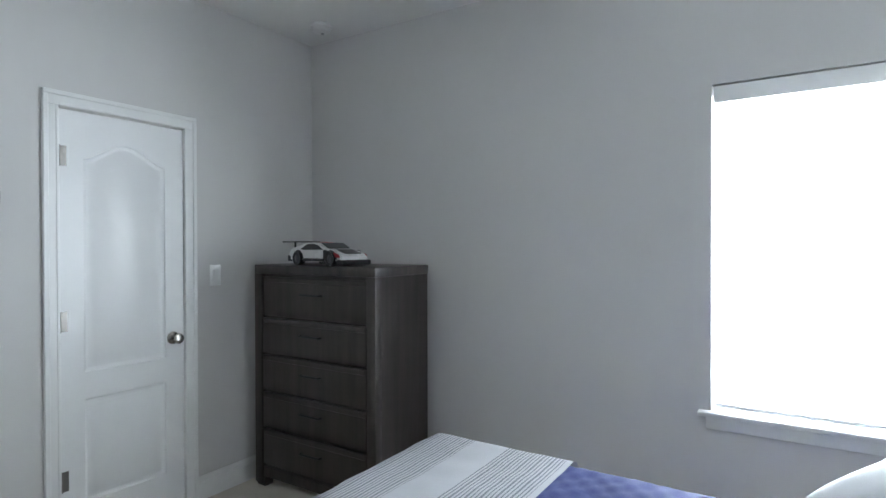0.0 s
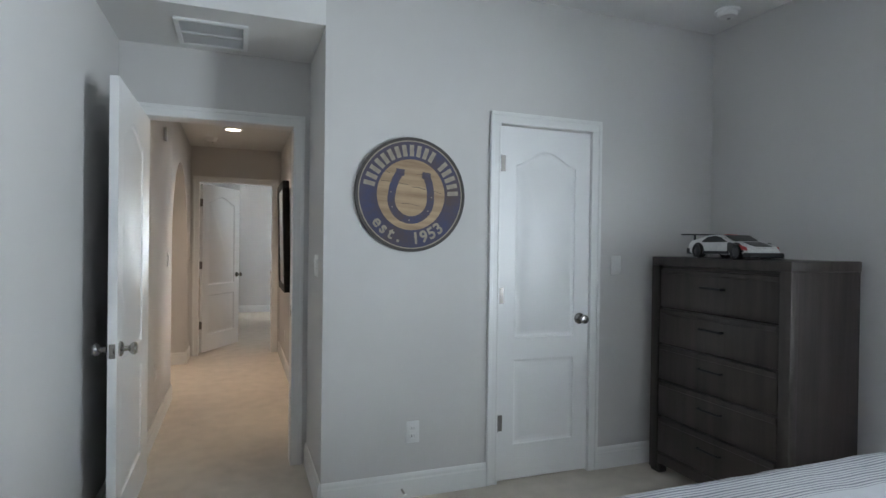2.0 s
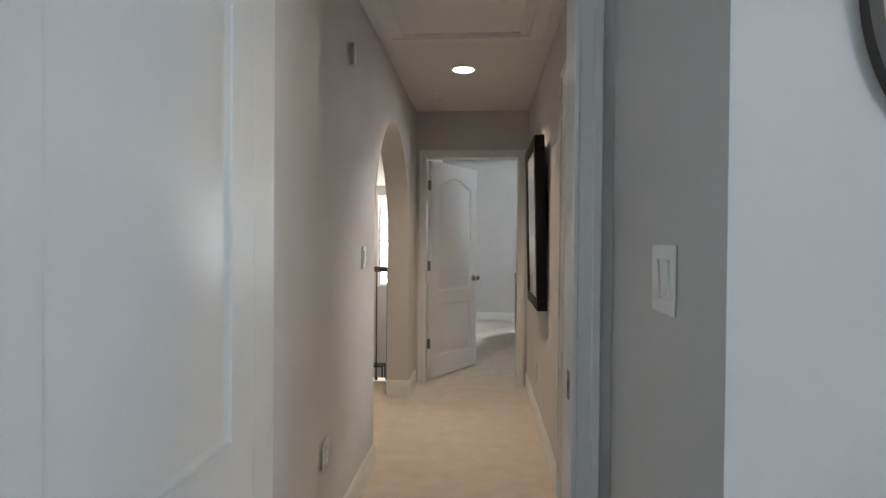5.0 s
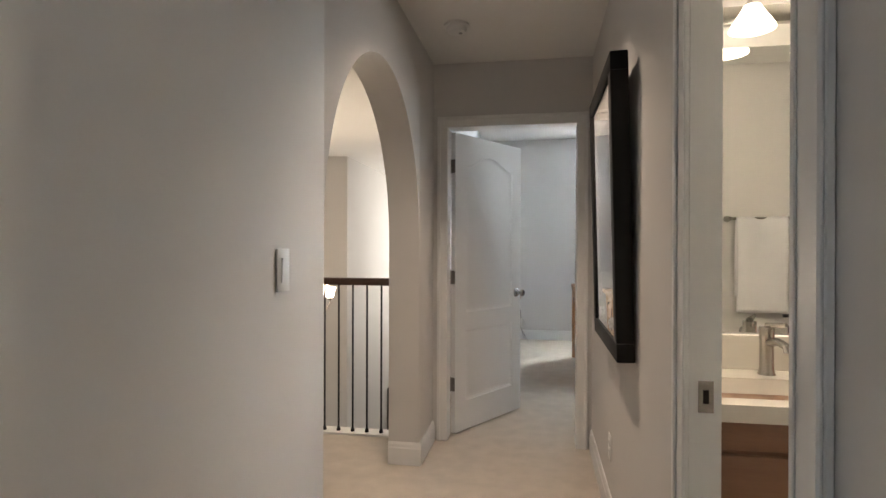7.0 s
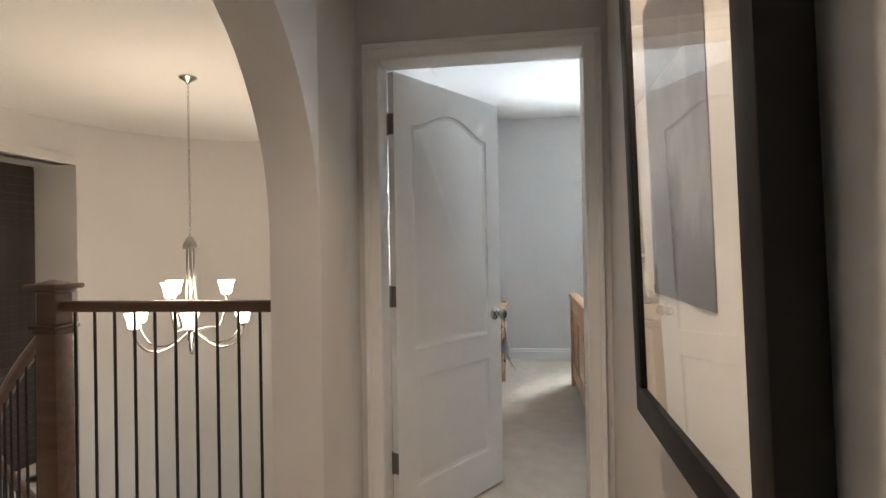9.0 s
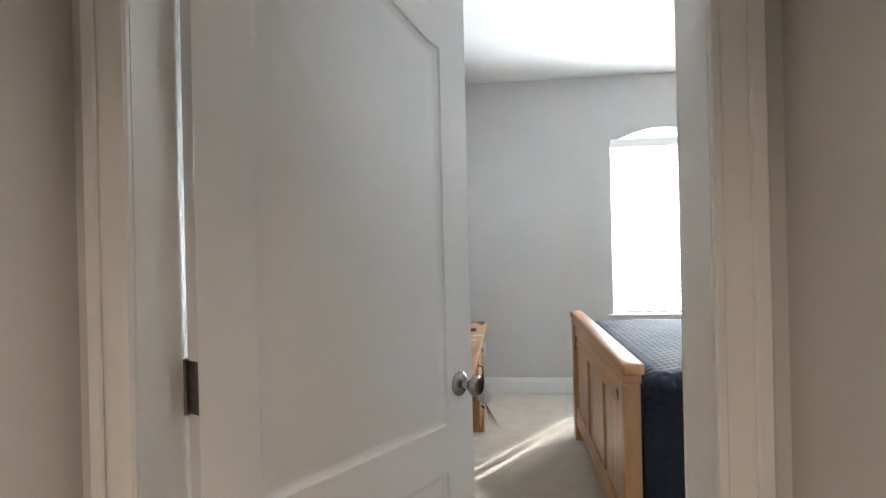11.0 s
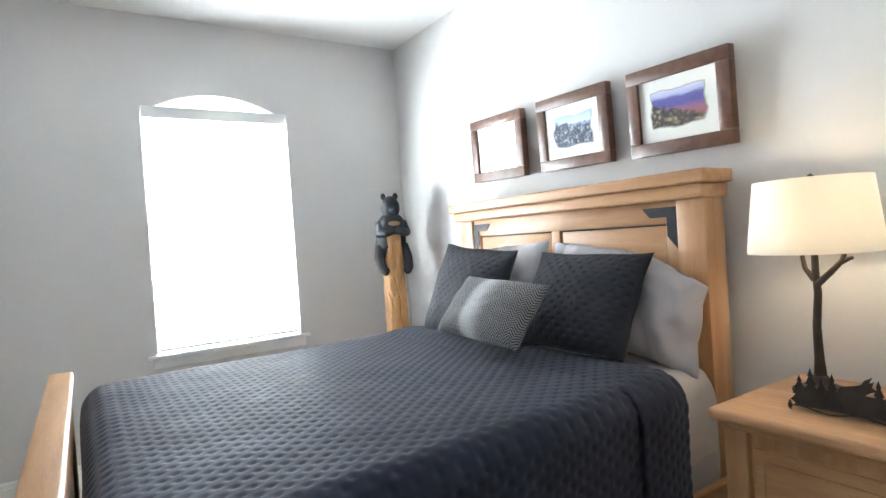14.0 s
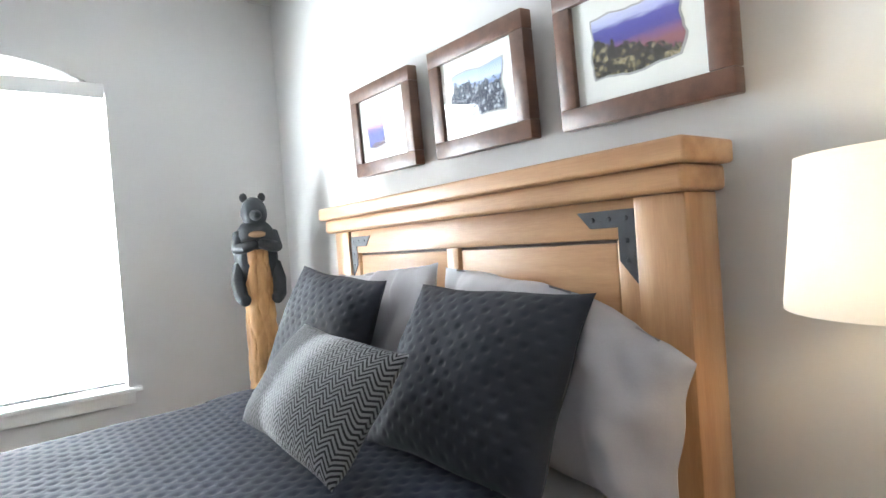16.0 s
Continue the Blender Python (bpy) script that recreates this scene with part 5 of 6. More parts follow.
for y0, y1 in ((hy0 + 0.205, hm - 0.03), (hm + 0.03, hy1 - 0.205)):
    wpart("groove", box(B(), hx0 + 0.016, hx1 - 0.045, y0, y1, 0.60, hz - 0.195), STAIN, b2, "dark stained panel groove", smooth=False)
    wpart("head_panel", box(B(), hx0 + 0.008, hx1 - 0.04, y0 + 0.008, y1 - 0.008, 0.608, hz - 0.203, 0.005, 2), OAKY, b2)
for y in (hy0 + 0.15, hy1 - 0.153):
    wpart("groove", box(B(), hx0 - 0.001, hx0 + 0.02, y, y + 0.003, 0.62, hz - 0.11), STAIN, b2, "dark joint beside the post", smooth=False)
for y, s in ((hy0 + 0.155, 1), (hy1 - 0.155, -1)):
    zt = hz - 0.128
    bm = prism(B(), [(y, zt), (y + s * 0.155, zt), (y + s * 0.118, zt - 0.040), (y + s * 0.042, zt - 0.040), (y + s * 0.042, zt - 0.115), (y, zt - 0.165)], hx0 - 0.004, hx0 - 0.0005, "x")
    wpart("head_bracket", bm, IRON, b2, "black iron corner bracket")
    for du, dz in ((0.02, 0.02), (0.065, 0.02), (0.11, 0.02), (0.02, 0.07), (0.02, 0.115)):
        wpart("nail", lathe(B(), [(0.0, hx0 - 0.0075), (0.005, hx0 - 0.006), (0.006, hx0 - 0.004)], (0, y + s * du, zt - dz), 8, "x"), IRON, b2)
for y in (8.56, 10.06):
    wpart("side_rail", box(B(), fx + 0.09, hx0, y, y + 0.03, 0.16, 0.34, 0.004, 1), OAKX, b2)
wpart("box_spring", box(B(), 0.48, 2.36, 8.60, 10.06, 0.17, 0.44, 0.03, 2), SHEET, b2)

QZ = 0.765
FIT = mat("fitted_sheet", (0.55, 0.50, 0.47), 0.7, (0.47, 0.43, 0.41), 5, 0.25, 200, sheen=0.3)


def sheet_fn(u, v, x, y, z):
    return 0.004 * noise.noise((x * 9, y * 4, z * 26)) + 0.003 * noise.noise((x * 24, y * 3, z * 40))


def skew(bm):
    """The covers lie slightly askew on the bed."""
    for v in bm.verts:
        v.co.y += 0.10 * (v.co.x - 0.42) / 1.9
    return bm


bm = drape(0.45, 2.365, 8.51, 10.08, QZ - 0.02, 0.42, 0.07, 90, 110, sheet_fn, "xXyY")
skew(bm)
solid("mattress", bm, FIT, "mattress in a creased pale grey fitted sheet", "mattress")


def cover_fn(u, v, x, y, z):
    p, q = 2 * math.pi * x / 0.062, 2 * math.pi * (y if z > QZ - 0.05 else y + z) / 0.050
    dim = 0.5 * (math.cos(p + q) + math.cos(p - q))
    return 0.018 - 0.0050 * max(0.0, dim) ** 1.5 + 0.006 * noise.noise((x * 2.2, y * 2.2, z * 2)) + 0.004 * noise.noise((x * 6, y * 5, z * 5))


bm = drape(0.418, 2.03, 8.455, 10.125, QZ, 0.62, 0.085, 300, 420, cover_fn, "yYx")
skew(bm)
solid("quilt", bm, QUILT, "charcoal blue quilted coverlet draped over the bed", "quilt")


def fold_fn(u, v, x, y, z):
    p, q = 2 * math.pi * x / 0.062, 2 * math.pi * (y if z > QZ - 0.05 else y + z) / 0.050
    return 0.023 - 0.0045 * max(0.0, 0.5 * (math.cos(p + q) + math.cos(p - q))) ** 1.5 + 0.007 * math.sin(math.pi * u) + 0.004 * noise.noise((x * 6, y * 5, z * 5))


bm = drape(1.80, 2.04, 8.448, 10.132, QZ, 0.60, 0.085, 50, 400, fold_fn, "yY")
skew(bm)
solid("folded_coverlet", bm, QUILT, "folded upper band of the charcoal coverlet", "coverlet")


def sham_relief(x, z):
    dim = math.cos(2 * math.pi * x / 0.054) * math.cos(2 * math.pi * z / 0.046)
    return -0.0046 * max(0.0, dim) ** 1.6


def herring(n=44):
    m = bpy.data.materials.new("herringbone_wool")
    m.use_nodes = True
    nt = m.node_tree
    b = nt.nodes["Principled BSDF"]
    b.inputs["Roughness"].default_value = 0.9
    b.inputs["Sheen Weight"].default_value = 0.04
    tc = nt.nodes.new("ShaderNodeTexCoord")
    sp = nt.nodes.new("ShaderNodeSeparateXYZ")
    nt.links.new(tc.outputs["Object"], sp.inputs[0])

    def op(kind, a, bb, c=None):
        q = nt.nodes.new("ShaderNodeMath")
        q.operation = kind
        for i, s in enumerate((a, bb, c)):
            if s is None:
                continue
            if isinstance(s, (int, float)):
                q.inputs[i].default_value = s
            else:
                nt.links.new(s, q.inputs[i])
        return q.outputs[0]
    zig = op("PINGPONG", sp.outputs[0], 0.019)
    d = op("ADD", sp.outputs[2], zig)
    stripe = op("PINGPONG", d, 0.0058)
    on = op("GREATER_THAN", stripe, 0.0027)
    light = nt.nodes.new("ShaderNodeValToRGB")
    el = light.color_ramp.elements
    el.remove(el[-1])
    el[0].position, el[0].color = 0.0, (0.22, 0.22, 0.23, 1)
    for p, c in ((0.10, 0.14), (0.32, 0.17), (0.41, 0.46), (0.52, 0.42), (0.64, 0.24), (1.0, 0.20)):
        el.new(p).color = (c, c, c * 1.02, 1)
    mr = nt.nodes.new("ShaderNodeMapRange")
    mr.inputs[1].default_value, mr.inputs[2].default_value = -0.25, 0.25
    nt.links.new(sp.outputs[0], mr.inputs[0])
    nt.links.new(mr.outputs[0], light.inputs[0])
    mx = nt.nodes.new("ShaderNodeMix")
    mx.data_type = "RGBA"
    nt.links.new(on, mx.inputs[0])
    nt.links.new(light.outputs[0], mx.inputs[7])
    dk = nt.nodes.new("ShaderNodeValToRGB")
    e2 = dk.color_ramp.elements
    e2.remove(e2[-1])
    e2[0].position, e2[0].color = 0.0, (0.05, 0.05, 0.055, 1)
    for p, c in ((0.06, 0.018), (0.34, 0.02), (0.41, 0.20), (0.48, 0.27), (0.57, 0.09), (0.66, 0.02), (1.0, 0.016)):
        e2.new(p).color = (c, c, c * 1.05, 1)
    nt.links.new(mr.outputs[0], dk.inputs[0])
    nt.links.new(dk.outputs[0], mx.inputs[6])
    nt.links.new(mx.outputs[2], b.inputs["Base Color"])
    bp = nt.nodes.new("ShaderNodeBump")
    bp.inputs["Strength"].default_value, bp.inputs["Distance"].default_value = 0.6, 0.003
    nt.links.new(stripe, bp.inputs["Height"])
    nt.links.new(bp.outputs[0], b.inputs["Normal"])
    return m


SHAM_N = 120


def slipcase(w, h, t, droop, seed):
    """A pillow in a loose case: creased, with a soft open end hanging over."""
    bm = pillow_mesh(w, h, t, None, 0.5, 72, 0.03)
    for v in bm.verts:
        x, y, z = v.co
        e = max(0.0, x / w + 0.10)
        fold = 0.026 * math.sin(48 * x + 12 * z + 3 * noise.noise((x * 5, z * 5, seed))) * noise.noise((x * 3 + 4, z * 3, seed))
        crease = 0.030 * noise.noise((x * 9 + seed, z * 4.5, 2.0)) + 0.008 * noise.noise((x * 24, z * 14, seed))
        s = 1.0 if y < 0 else -1.0
        k = min(1.0, 14 * (w / 2 - abs(x))) if abs(x) < w / 2 else 0.0
        v.co.y = y - s * (fold + crease) * k
        v.co.z = z - droop * e * e * (0.5 + (z / h + 0.5)) + 0.006 * noise.noise((x * 7, seed, 1.0))
    return bm


solid("pillow", slipcase(0.74, 0.41, 0.19, 0.22, 3.0), SHEET, "grey pillow in a creased case with a drooping end", "pillow", m=pose(2.265, 8.95, 0.985, -8, 5, -88), group="bed pillows")
solid("pillow", slipcase(0.70, 0.47, 0.18, 0.0, 8.0), SHEET, "grey pillow standing against the headboard", "pillow", m=pose(2.235, 9.69, 0.983, -14.5, -3.9, -90.5), group="bed pillows")
solid("throw_pillow", pillow_mesh(0.56, 0.435, 0.17, sham_relief, 0.5, SHAM_N), SHAM, "charcoal quilted square sham on the bed", "pillow", m=pose(2.112, 9.025, 0.985, -30, 1, -86), group="square shams")
solid("throw_pillow", pillow_mesh(0.57, 0.475, 0.17, sham_relief, 0.5, SHAM_N), SHAM, "charcoal quilted square sham on the bed", "pillow", m=pose(2.051, 9.707, 0.997, -21.4, 4.6, -89.4), group="square shams")
solid("lumbar_pillow", pillow_mesh(0.535, 0.295, 0.15, None, 0.4, 48), herring(), "grey and white herringbone lumbar pillow", "pillow", m=pose(1.839, 9.259, 0.967, -39.7, 2.3, -90))


# ---- guest bedroom: pictures ----
def deckle(hw, hh, seed):
    random.seed(seed)
    pts = []
    for k in range(40):
        a = 2 * math.pi * k / 40
        ca, sa = math.cos(a), math.sin(a)
        q = 1 / max(abs(ca), abs(sa)) ** 0.93
        w = 1 + 0.05 * math.sin(5 * a + seed) + random.uniform(-0.03, 0.03)
        pts.append((hw * ca * q * w * 0.95, hh * sa * q * w * 0.93))
    return pts


def canyon(pm, seed):
    def make(p, hw, hh, d):
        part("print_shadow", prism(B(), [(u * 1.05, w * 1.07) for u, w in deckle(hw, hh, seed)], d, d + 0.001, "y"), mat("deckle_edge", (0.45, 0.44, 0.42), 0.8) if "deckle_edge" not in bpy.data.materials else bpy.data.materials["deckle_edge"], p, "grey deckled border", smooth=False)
        part("print", prism(B(), deckle(hw, hh, seed), d + 0.001, d + 0.002, "y"), pm, p, "colour landscape print with a torn edge", smooth=False)
    return make


def canyon_mat(name, layers, rock, shade, level, slope, cells):
    """A printed landscape: banded distance under a pale sky, broken rocks in front."""
    m = picture_mat(name, layers, 34, (0.45, 1, 2.4), 0.10, 0.17, -0.085)
    nt = m.node_tree
    b = nt.nodes["Principled BSDF"]
    far = b.inputs["Base Color"].links[0].from_socket
    tc = nt.nodes.new("ShaderNodeTexCoord")
    sp = nt.nodes.new("ShaderNodeSeparateXYZ")
    nt.links.new(tc.outputs["Object"], sp.inputs[0])
    vo = nt.nodes.new("ShaderNodeTexVoronoi")
    vo.inputs["Scale"].default_value = cells
    nt.links.new(tc.outputs["Object"], vo.inputs[0])
    nz = nt.nodes.new("ShaderNodeTexNoise")
    nz.inputs["Scale"].default_value, nz.inputs["Detail"].default_value, nz.inputs["Roughness"].default_value = 46, 6, 0.75
    nt.links.new(tc.outputs["Object"], nz.inputs[0])
    cr = nt.nodes.new("ShaderNodeValToRGB")
    cr.color_ramp.elements[0].position, cr.color_ramp.elements[0].color = 0.36, (*shade, 1)
    cr.color_ramp.elements[1].position, cr.color_ramp.elements[1].color = 0.62, (*rock, 1)
    mx0 = nt.nodes.new("ShaderNodeMath")
    mx0.operation = "MULTIPLY_ADD"
    mx0.inputs[1].default_value = -0.35
    nt.links.new(vo.outputs["Distance"], mx0.inputs[0])
    up = nt.nodes.new("ShaderNodeMath")
    up.inputs[1].default_value = 0.05
    nt.links.new(nz.outputs[0], up.inputs[0])
    nt.links.new(up.outputs[0], mx0.inputs[2])
    nt.links.new(mx0.outputs[0], cr.inputs[0])
    tilt = nt.nodes.new("ShaderNodeMath")
    tilt.operation = "MULTIPLY_ADD"
    tilt.inputs[1].default_value = -slope
    nt.links.new(sp.outputs[0], tilt.inputs[0])
    nt.links.new(sp.outputs[2], tilt.inputs[2])
    ragged = nt.nodes.new("ShaderNodeMath")
    ragged.operation = "MULTIPLY_ADD"
    ragged.inputs[1].default_value = 0.10
    nt.links.new(nz.outputs[0], ragged.inputs[0])
    nt.links.new(tilt.outputs[0], ragged.inputs[2])
    front = nt.nodes.new("ShaderNodeMath")
    front.operation = "LESS_THAN"
    front.inputs[1].default_value = level + 0.05
    nt.links.new(ragged.outputs[0], front.inputs[0])
    mx = nt.nodes.new("ShaderNodeMix")
    mx.data_type = "RGBA"
    nt.links.new(front.outputs[0], mx.inputs[0])
    nt.links.new(far, mx.inputs[6])
    nt.links.new(cr.outputs[0], mx.inputs[7])
    nt.links.new(mx.outputs[2], b.inputs["Base Color"])
    return m


CAN1 = canyon_mat("canyon_sunset", [(0.0, (0.05, 0.07, 0.30)), (0.40, (0.07, 0.09, 0.34)), (0.52, (0.24, 0.16, 0.44)), (0.60, (0.62, 0.30, 0.34)), (0.72, (0.55, 0.30, 0.48)), (1.0, (0.66, 0.48, 0.60))], (0.42, 0.17, 0.05), (0.05, 0.03, 0.05), -0.045, -0.25, 60)
CAN2 = canyon_mat("canyon_snow", [(0.0, (0.30, 0.38, 0.56)), (0.30, (0.42, 0.50, 0.66)), (0.50, (0.10, 0.14, 0.28)), (0.62, (0.22, 0.30, 0.52)), (0.72, (0.55, 0.62, 0.78)), (1.0, (0.24, 0.36, 0.62))], (0.62, 0.66, 0.72), (0.025, 0.035, 0.06), 0.03, 0.1, 75)
CAN3 = canyon_mat("canyon_rocks", [(0.0, (0.10, 0.07, 0.20)), (0.34, (0.30, 0.10, 0.10)), (0.46, (0.22, 0.10, 0.22)), (0.56, (0.07, 0.06, 0.30)), (0.74, (0.10, 0.09, 0.36)), (0.80, (0.42, 0.44, 0.66)), (1.0, (0.66, 0.68, 0.78))], (0.58, 0.46, 0.26), (0.035, 0.03, 0.02), -0.015, 0.30, 55)
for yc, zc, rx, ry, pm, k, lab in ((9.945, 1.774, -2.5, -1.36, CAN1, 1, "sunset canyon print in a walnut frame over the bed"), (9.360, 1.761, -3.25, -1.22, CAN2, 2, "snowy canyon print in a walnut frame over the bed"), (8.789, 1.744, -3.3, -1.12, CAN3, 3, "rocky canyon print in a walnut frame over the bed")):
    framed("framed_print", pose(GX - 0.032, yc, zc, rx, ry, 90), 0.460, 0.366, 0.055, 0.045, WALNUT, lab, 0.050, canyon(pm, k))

FOREST = picture_mat("forest_print", [(0.0, (0.20, 0.19, 0.18)), (0.12, (0.42, 0.40, 0.38)), (0.25, (0.10, 0.12, 0.15)), (0.42, (0.22, 0.26, 0.33)), (0.55, (0.08, 0.10, 0.14)), (0.8, (0.20, 0.26, 0.36)), (1.0, (0.26, 0.33, 0.44))], 7, (1.6, 1, 1), 0.26, 0.62, -0.26)


def forest(p, hw, hh, d):
    part("print", box(B(), -hw, hw, d, d + 0.0015, -hh + 0.04, hh + 0.02), FOREST, p, "dusky blue forest print", smooth=False)
    part("caption_card", box(B(), -0.12, 0.12, d, d + 0.0015, -hh - 0.055, -hh + 0.005), MATC, p, "small pale caption card", smooth=False)
    for k in range(2):
        part("caption_line", box(B(), -0.09 + 0.02 * k, 0.09 - 0.02 * k, d + 0.0016, d + 0.002, -hh - 0.02 - k * 0.018, -hh - 0.014 - k * 0.018), GREYC, p, smooth=False)


framed("framed_print", (GL + 0.001, 9.40, 1.535, 0, 0, -90), 1.09, 0.785, 0.065, 0.03, mat("grey_green_frame", (0.085, 0.105, 0.11), 0.45, (0.06, 0.075, 0.08), 9, 0.2, 60), "large forest print in a grey-green frame", 0.085, forest, True, mat("tan_mat", (0.50, 0.42, 0.29), 0.85))

# ---- guest bedroom: carved bear ----
BEARW = mat("carved_log", (0.58, 0.33, 0.14), 0.65, (0.30, 0.15, 0.06), 7, 0.6, 40, stretch=(2.5, 2.5, 0.7))
BEARB = mat("carved_black_paint", (0.022, 0.026, 0.032), 0.55, (0.010, 0.012, 0.015), 9, 0.7, 70, stretch=(1.5, 1.5, 0.6))
TANB = mat("carved_tan_paint", (0.42, 0.26, 0.14), 0.6)


def blob(bm, c, r, mi, rot=None, seg=20, rough=0.0):
    start = len(bm.verts)
    mtx = Matrix.Translation(c) @ (rot or Matrix()) @ Matrix.Diagonal((*r, 1))
    res = bmesh.ops.create_uvsphere(bm, u_segments=seg, v_segments=seg * 2 // 3, radius=1)
    for v in res["verts"]:
        w = 1 + rough * noise.noise((v.co.x * 3 + c[0] * 5, v.co.y * 3, v.co.z * 3 + c[2] * 5))
        v.co = mtx @ (v.co * w)
    for f in {f for v in res["verts"] for f in v.link_faces}:
        f.material_index = mi


bm = B()
prof = [(0.078 + 0.034 * (1 - k / 110) ** 1.6, 1.32 * k / 110) for k in range(111)]
lathe(bm, prof, (0, 0, 0), 80)
for v in bm.verts:
    ds = noise.voronoi((v.co.x * 17, v.co.y * 17, v.co.z * 6.5))[0]
    cut = max(0.0, 1 - (ds[1] - ds[0]) / 0.22)
    w = 1 + 0.05 * noise.noise((v.co.x * 12, v.co.y * 12, v.co.z * 2.5)) - 0.085 * cut
    v.co.x, v.co.y = v.co.x * w, v.co.y * w
blob(bm, (0, 0.035, 1.27), (0.118, 0.10, 0.20), 1, rough=0.08)
blob(bm, (0, -0.005, 1.385), (0.105, 0.098, 0.09), 1, rough=0.06)
blob(bm, (0, -0.015, 1.505), (0.070, 0.072, 0.082), 1, rough=0.05)
blob(bm, (0, -0.085, 1.490), (0.032, 0.042, 0.027), 1)
blob(bm, (0, -0.125, 1.497), (0.013, 0.010, 0.010), 1, seg=10)
blob(bm, (0, -0.092, 1.395), (0.045, 0.018, 0.018), 2)
for s in (-1, 1):
    blob(bm, (s * 0.048, 0.0, 1.585), (0.021, 0.014, 0.024), 1, seg=12)
    tube_pts = [(s * 0.085, -0.01, 1.40), (s * 0.100, -0.05, 1.33), (s * 0.065, -0.095, 1.335), (s * 0.025, -0.108, 1.345)]
    k0 = len(bm.faces)
    tube(bm, tube_pts, [0.036, 0.034, 0.030, 0.026], 12)
    leg = [(s * 0.085, 0.02, 1.24), (s * 0.108, -0.01, 1.16), (s * 0.100, -0.055, 1.09), (s * 0.085, -0.075, 1.07)]
    tube(bm, leg, [0.044, 0.040, 0.036, 0.030], 12)
    bm.faces.ensure_lookup_table()
    for f in bm.faces[k0:]:
        f.material_index = 1
    blob(bm, (s * 0.026, -0.108, 1.345), (0.030, 0.022, 0.026), 1, seg=12)
    blob(bm, (s * 0.085, -0.075, 1.075), (0.032, 0.026, 0.032), 1, seg=12)
solid("bear_statue", bm, [BEARW, BEARB, TANB], "carved wooden black bear clinging to a log", "statue", m=pose(2.255, 10.86, 0, 0, 0, -12) @ Matrix.Diagonal((0.92, 0.92, 1.0, 1.0)))

# ---- guest bedroom: nightstand ----
nx0, nx1, ny0, ny1, nz = 1.93, 2.475, 7.685, 8.378, 0.735
ns = thing("nightstand", ((nx0 + nx1) / 2, (ny0 + ny1) / 2, 0), "honey pine nightstand with a carved drawer", "nightstand")
wpart("top", box(B(), nx0, nx1, ny0, ny1, nz - 0.035, nz, 0.012, 3), OAKY, ns)
wpart("top_moulding", box(B(), nx0 + 0.02, nx1 - 0.01, ny0 + 0.02, ny1 - 0.02, nz - 0.055, nz - 0.035, 0.006, 2), OAKY, ns)
wpart("case", box(B(), nx0 + 0.055, nx1 - 0.01, ny0 + 0.04, ny1 - 0.04, 0.10, nz - 0.055, 0.003, 1), OAKZ, ns)
for y in (ny0 + 0.03, ny1 - 0.095):
    wpart("front_post", box(B(), nx0 + 0.032, nx0 + 0.095, y, y + 0.065, 0, nz - 0.055, 0.005, 2), OAKZ, ns)
    wpart("back_post", box(B(), nx1 - 0.07, nx1 - 0.012, y, y + 0.065, 0, 0.10, 0.004, 1), OAKZ, ns)
for z0, z1 in ((0.40, 0.635), (0.14, 0.375)):
    dwr = wpart("drawer", box(B(), nx0 + 0.045, nx0 + 0.07, ny0 + 0.105, ny1 - 0.105, z0, z1, 0.003, 1), OAKY, ns)
    wpart("drawer_panel", box(B(), nx0 + 0.037, nx0 + 0.05, ny0 + 0.135, ny1 - 0.135, z0 + 0.03, z1 - 0.03, 0.010, 2), OAKY, ns, "raised drawer panel")
    yc, zc = (ny0 + ny1) / 2, (z0 + z1) / 2 + 0.03
    wpart("pull_plate", lathe(B(), [(0.0, nx0 + 0.034), (0.022, nx0 + 0.035), (0.025, nx0 + 0.039)], (0, yc, zc), 18, "x"), IRON, ns)
    ring = [(nx0 + 0.028, yc + 0.03 * math.sin(a), zc - 0.03 + 0.03 * math.cos(a)) for a in [2 * math.pi * i / 18 for i in range(19)]]
    wpart("ring_pull", tube(B(), ring, 0.004, 8, False), IRON, ns, "dark iron ring pull")
md = thing("hanging_medallion", (nx0 + 0.024, (ny0 + ny1) / 2, 0.50), "green disc ornament hanging from the drawer pull", "ornament")
part("disc", lathe(B(), [(0.0, -0.004), (0.030, -0.003), (0.034, 0.0), (0.030, 0.003), (0.0, 0.004)], (0, 0, -0.035), 24, "x"), mat("green_disc", (0.10, 0.17, 0.13), 0.4, metal=0.4), md)
part("cord", tube(B(), [(0, 0, 0.0), (0.002, 0.004, 0.04), (0.004, 0, 0.075)], 0.0025, 6), IRON, md)

# lamp
BRONZE = mat("aged_bronze", (0.075, 0.052, 0.038), 0.5, (0.035, 0.025, 0.02), 14, 0.5, 90, metal=0.35)
lp = thing("table_lamp", (2.285, 8.225, nz), "lit table lamp with a bronze branch stem", "lamp")
part("base", lathe(B(), [(0.075, 0), (0.076, 0.008), (0.055, 0.018), (0.03, 0.028), (0.02, 0.05)], seg=28), BRONZE, lp)
part("stem", tube(B(), [(0, 0, 0.02), (0.004, 0.003, 0.10), (-0.003, 0.002, 0.20), (0.003, -0.003, 0.30), (0, -0.001, 0.36), (0, 0, 0.44)], [0.020, 0.0135, 0.0115, 0.0108, 0.0105, 0.009], 12), BRONZE, lp, "branch-like bronze stem")
part("branch", tube(B(), [(0.0, -0.002, 0.325), (-0.008, -0.045, 0.365), (-0.012, -0.078, 0.40), (-0.012, -0.086, 0.43)], [0.011, 0.0095, 0.008, 0.005], 10), BRONZE, lp)
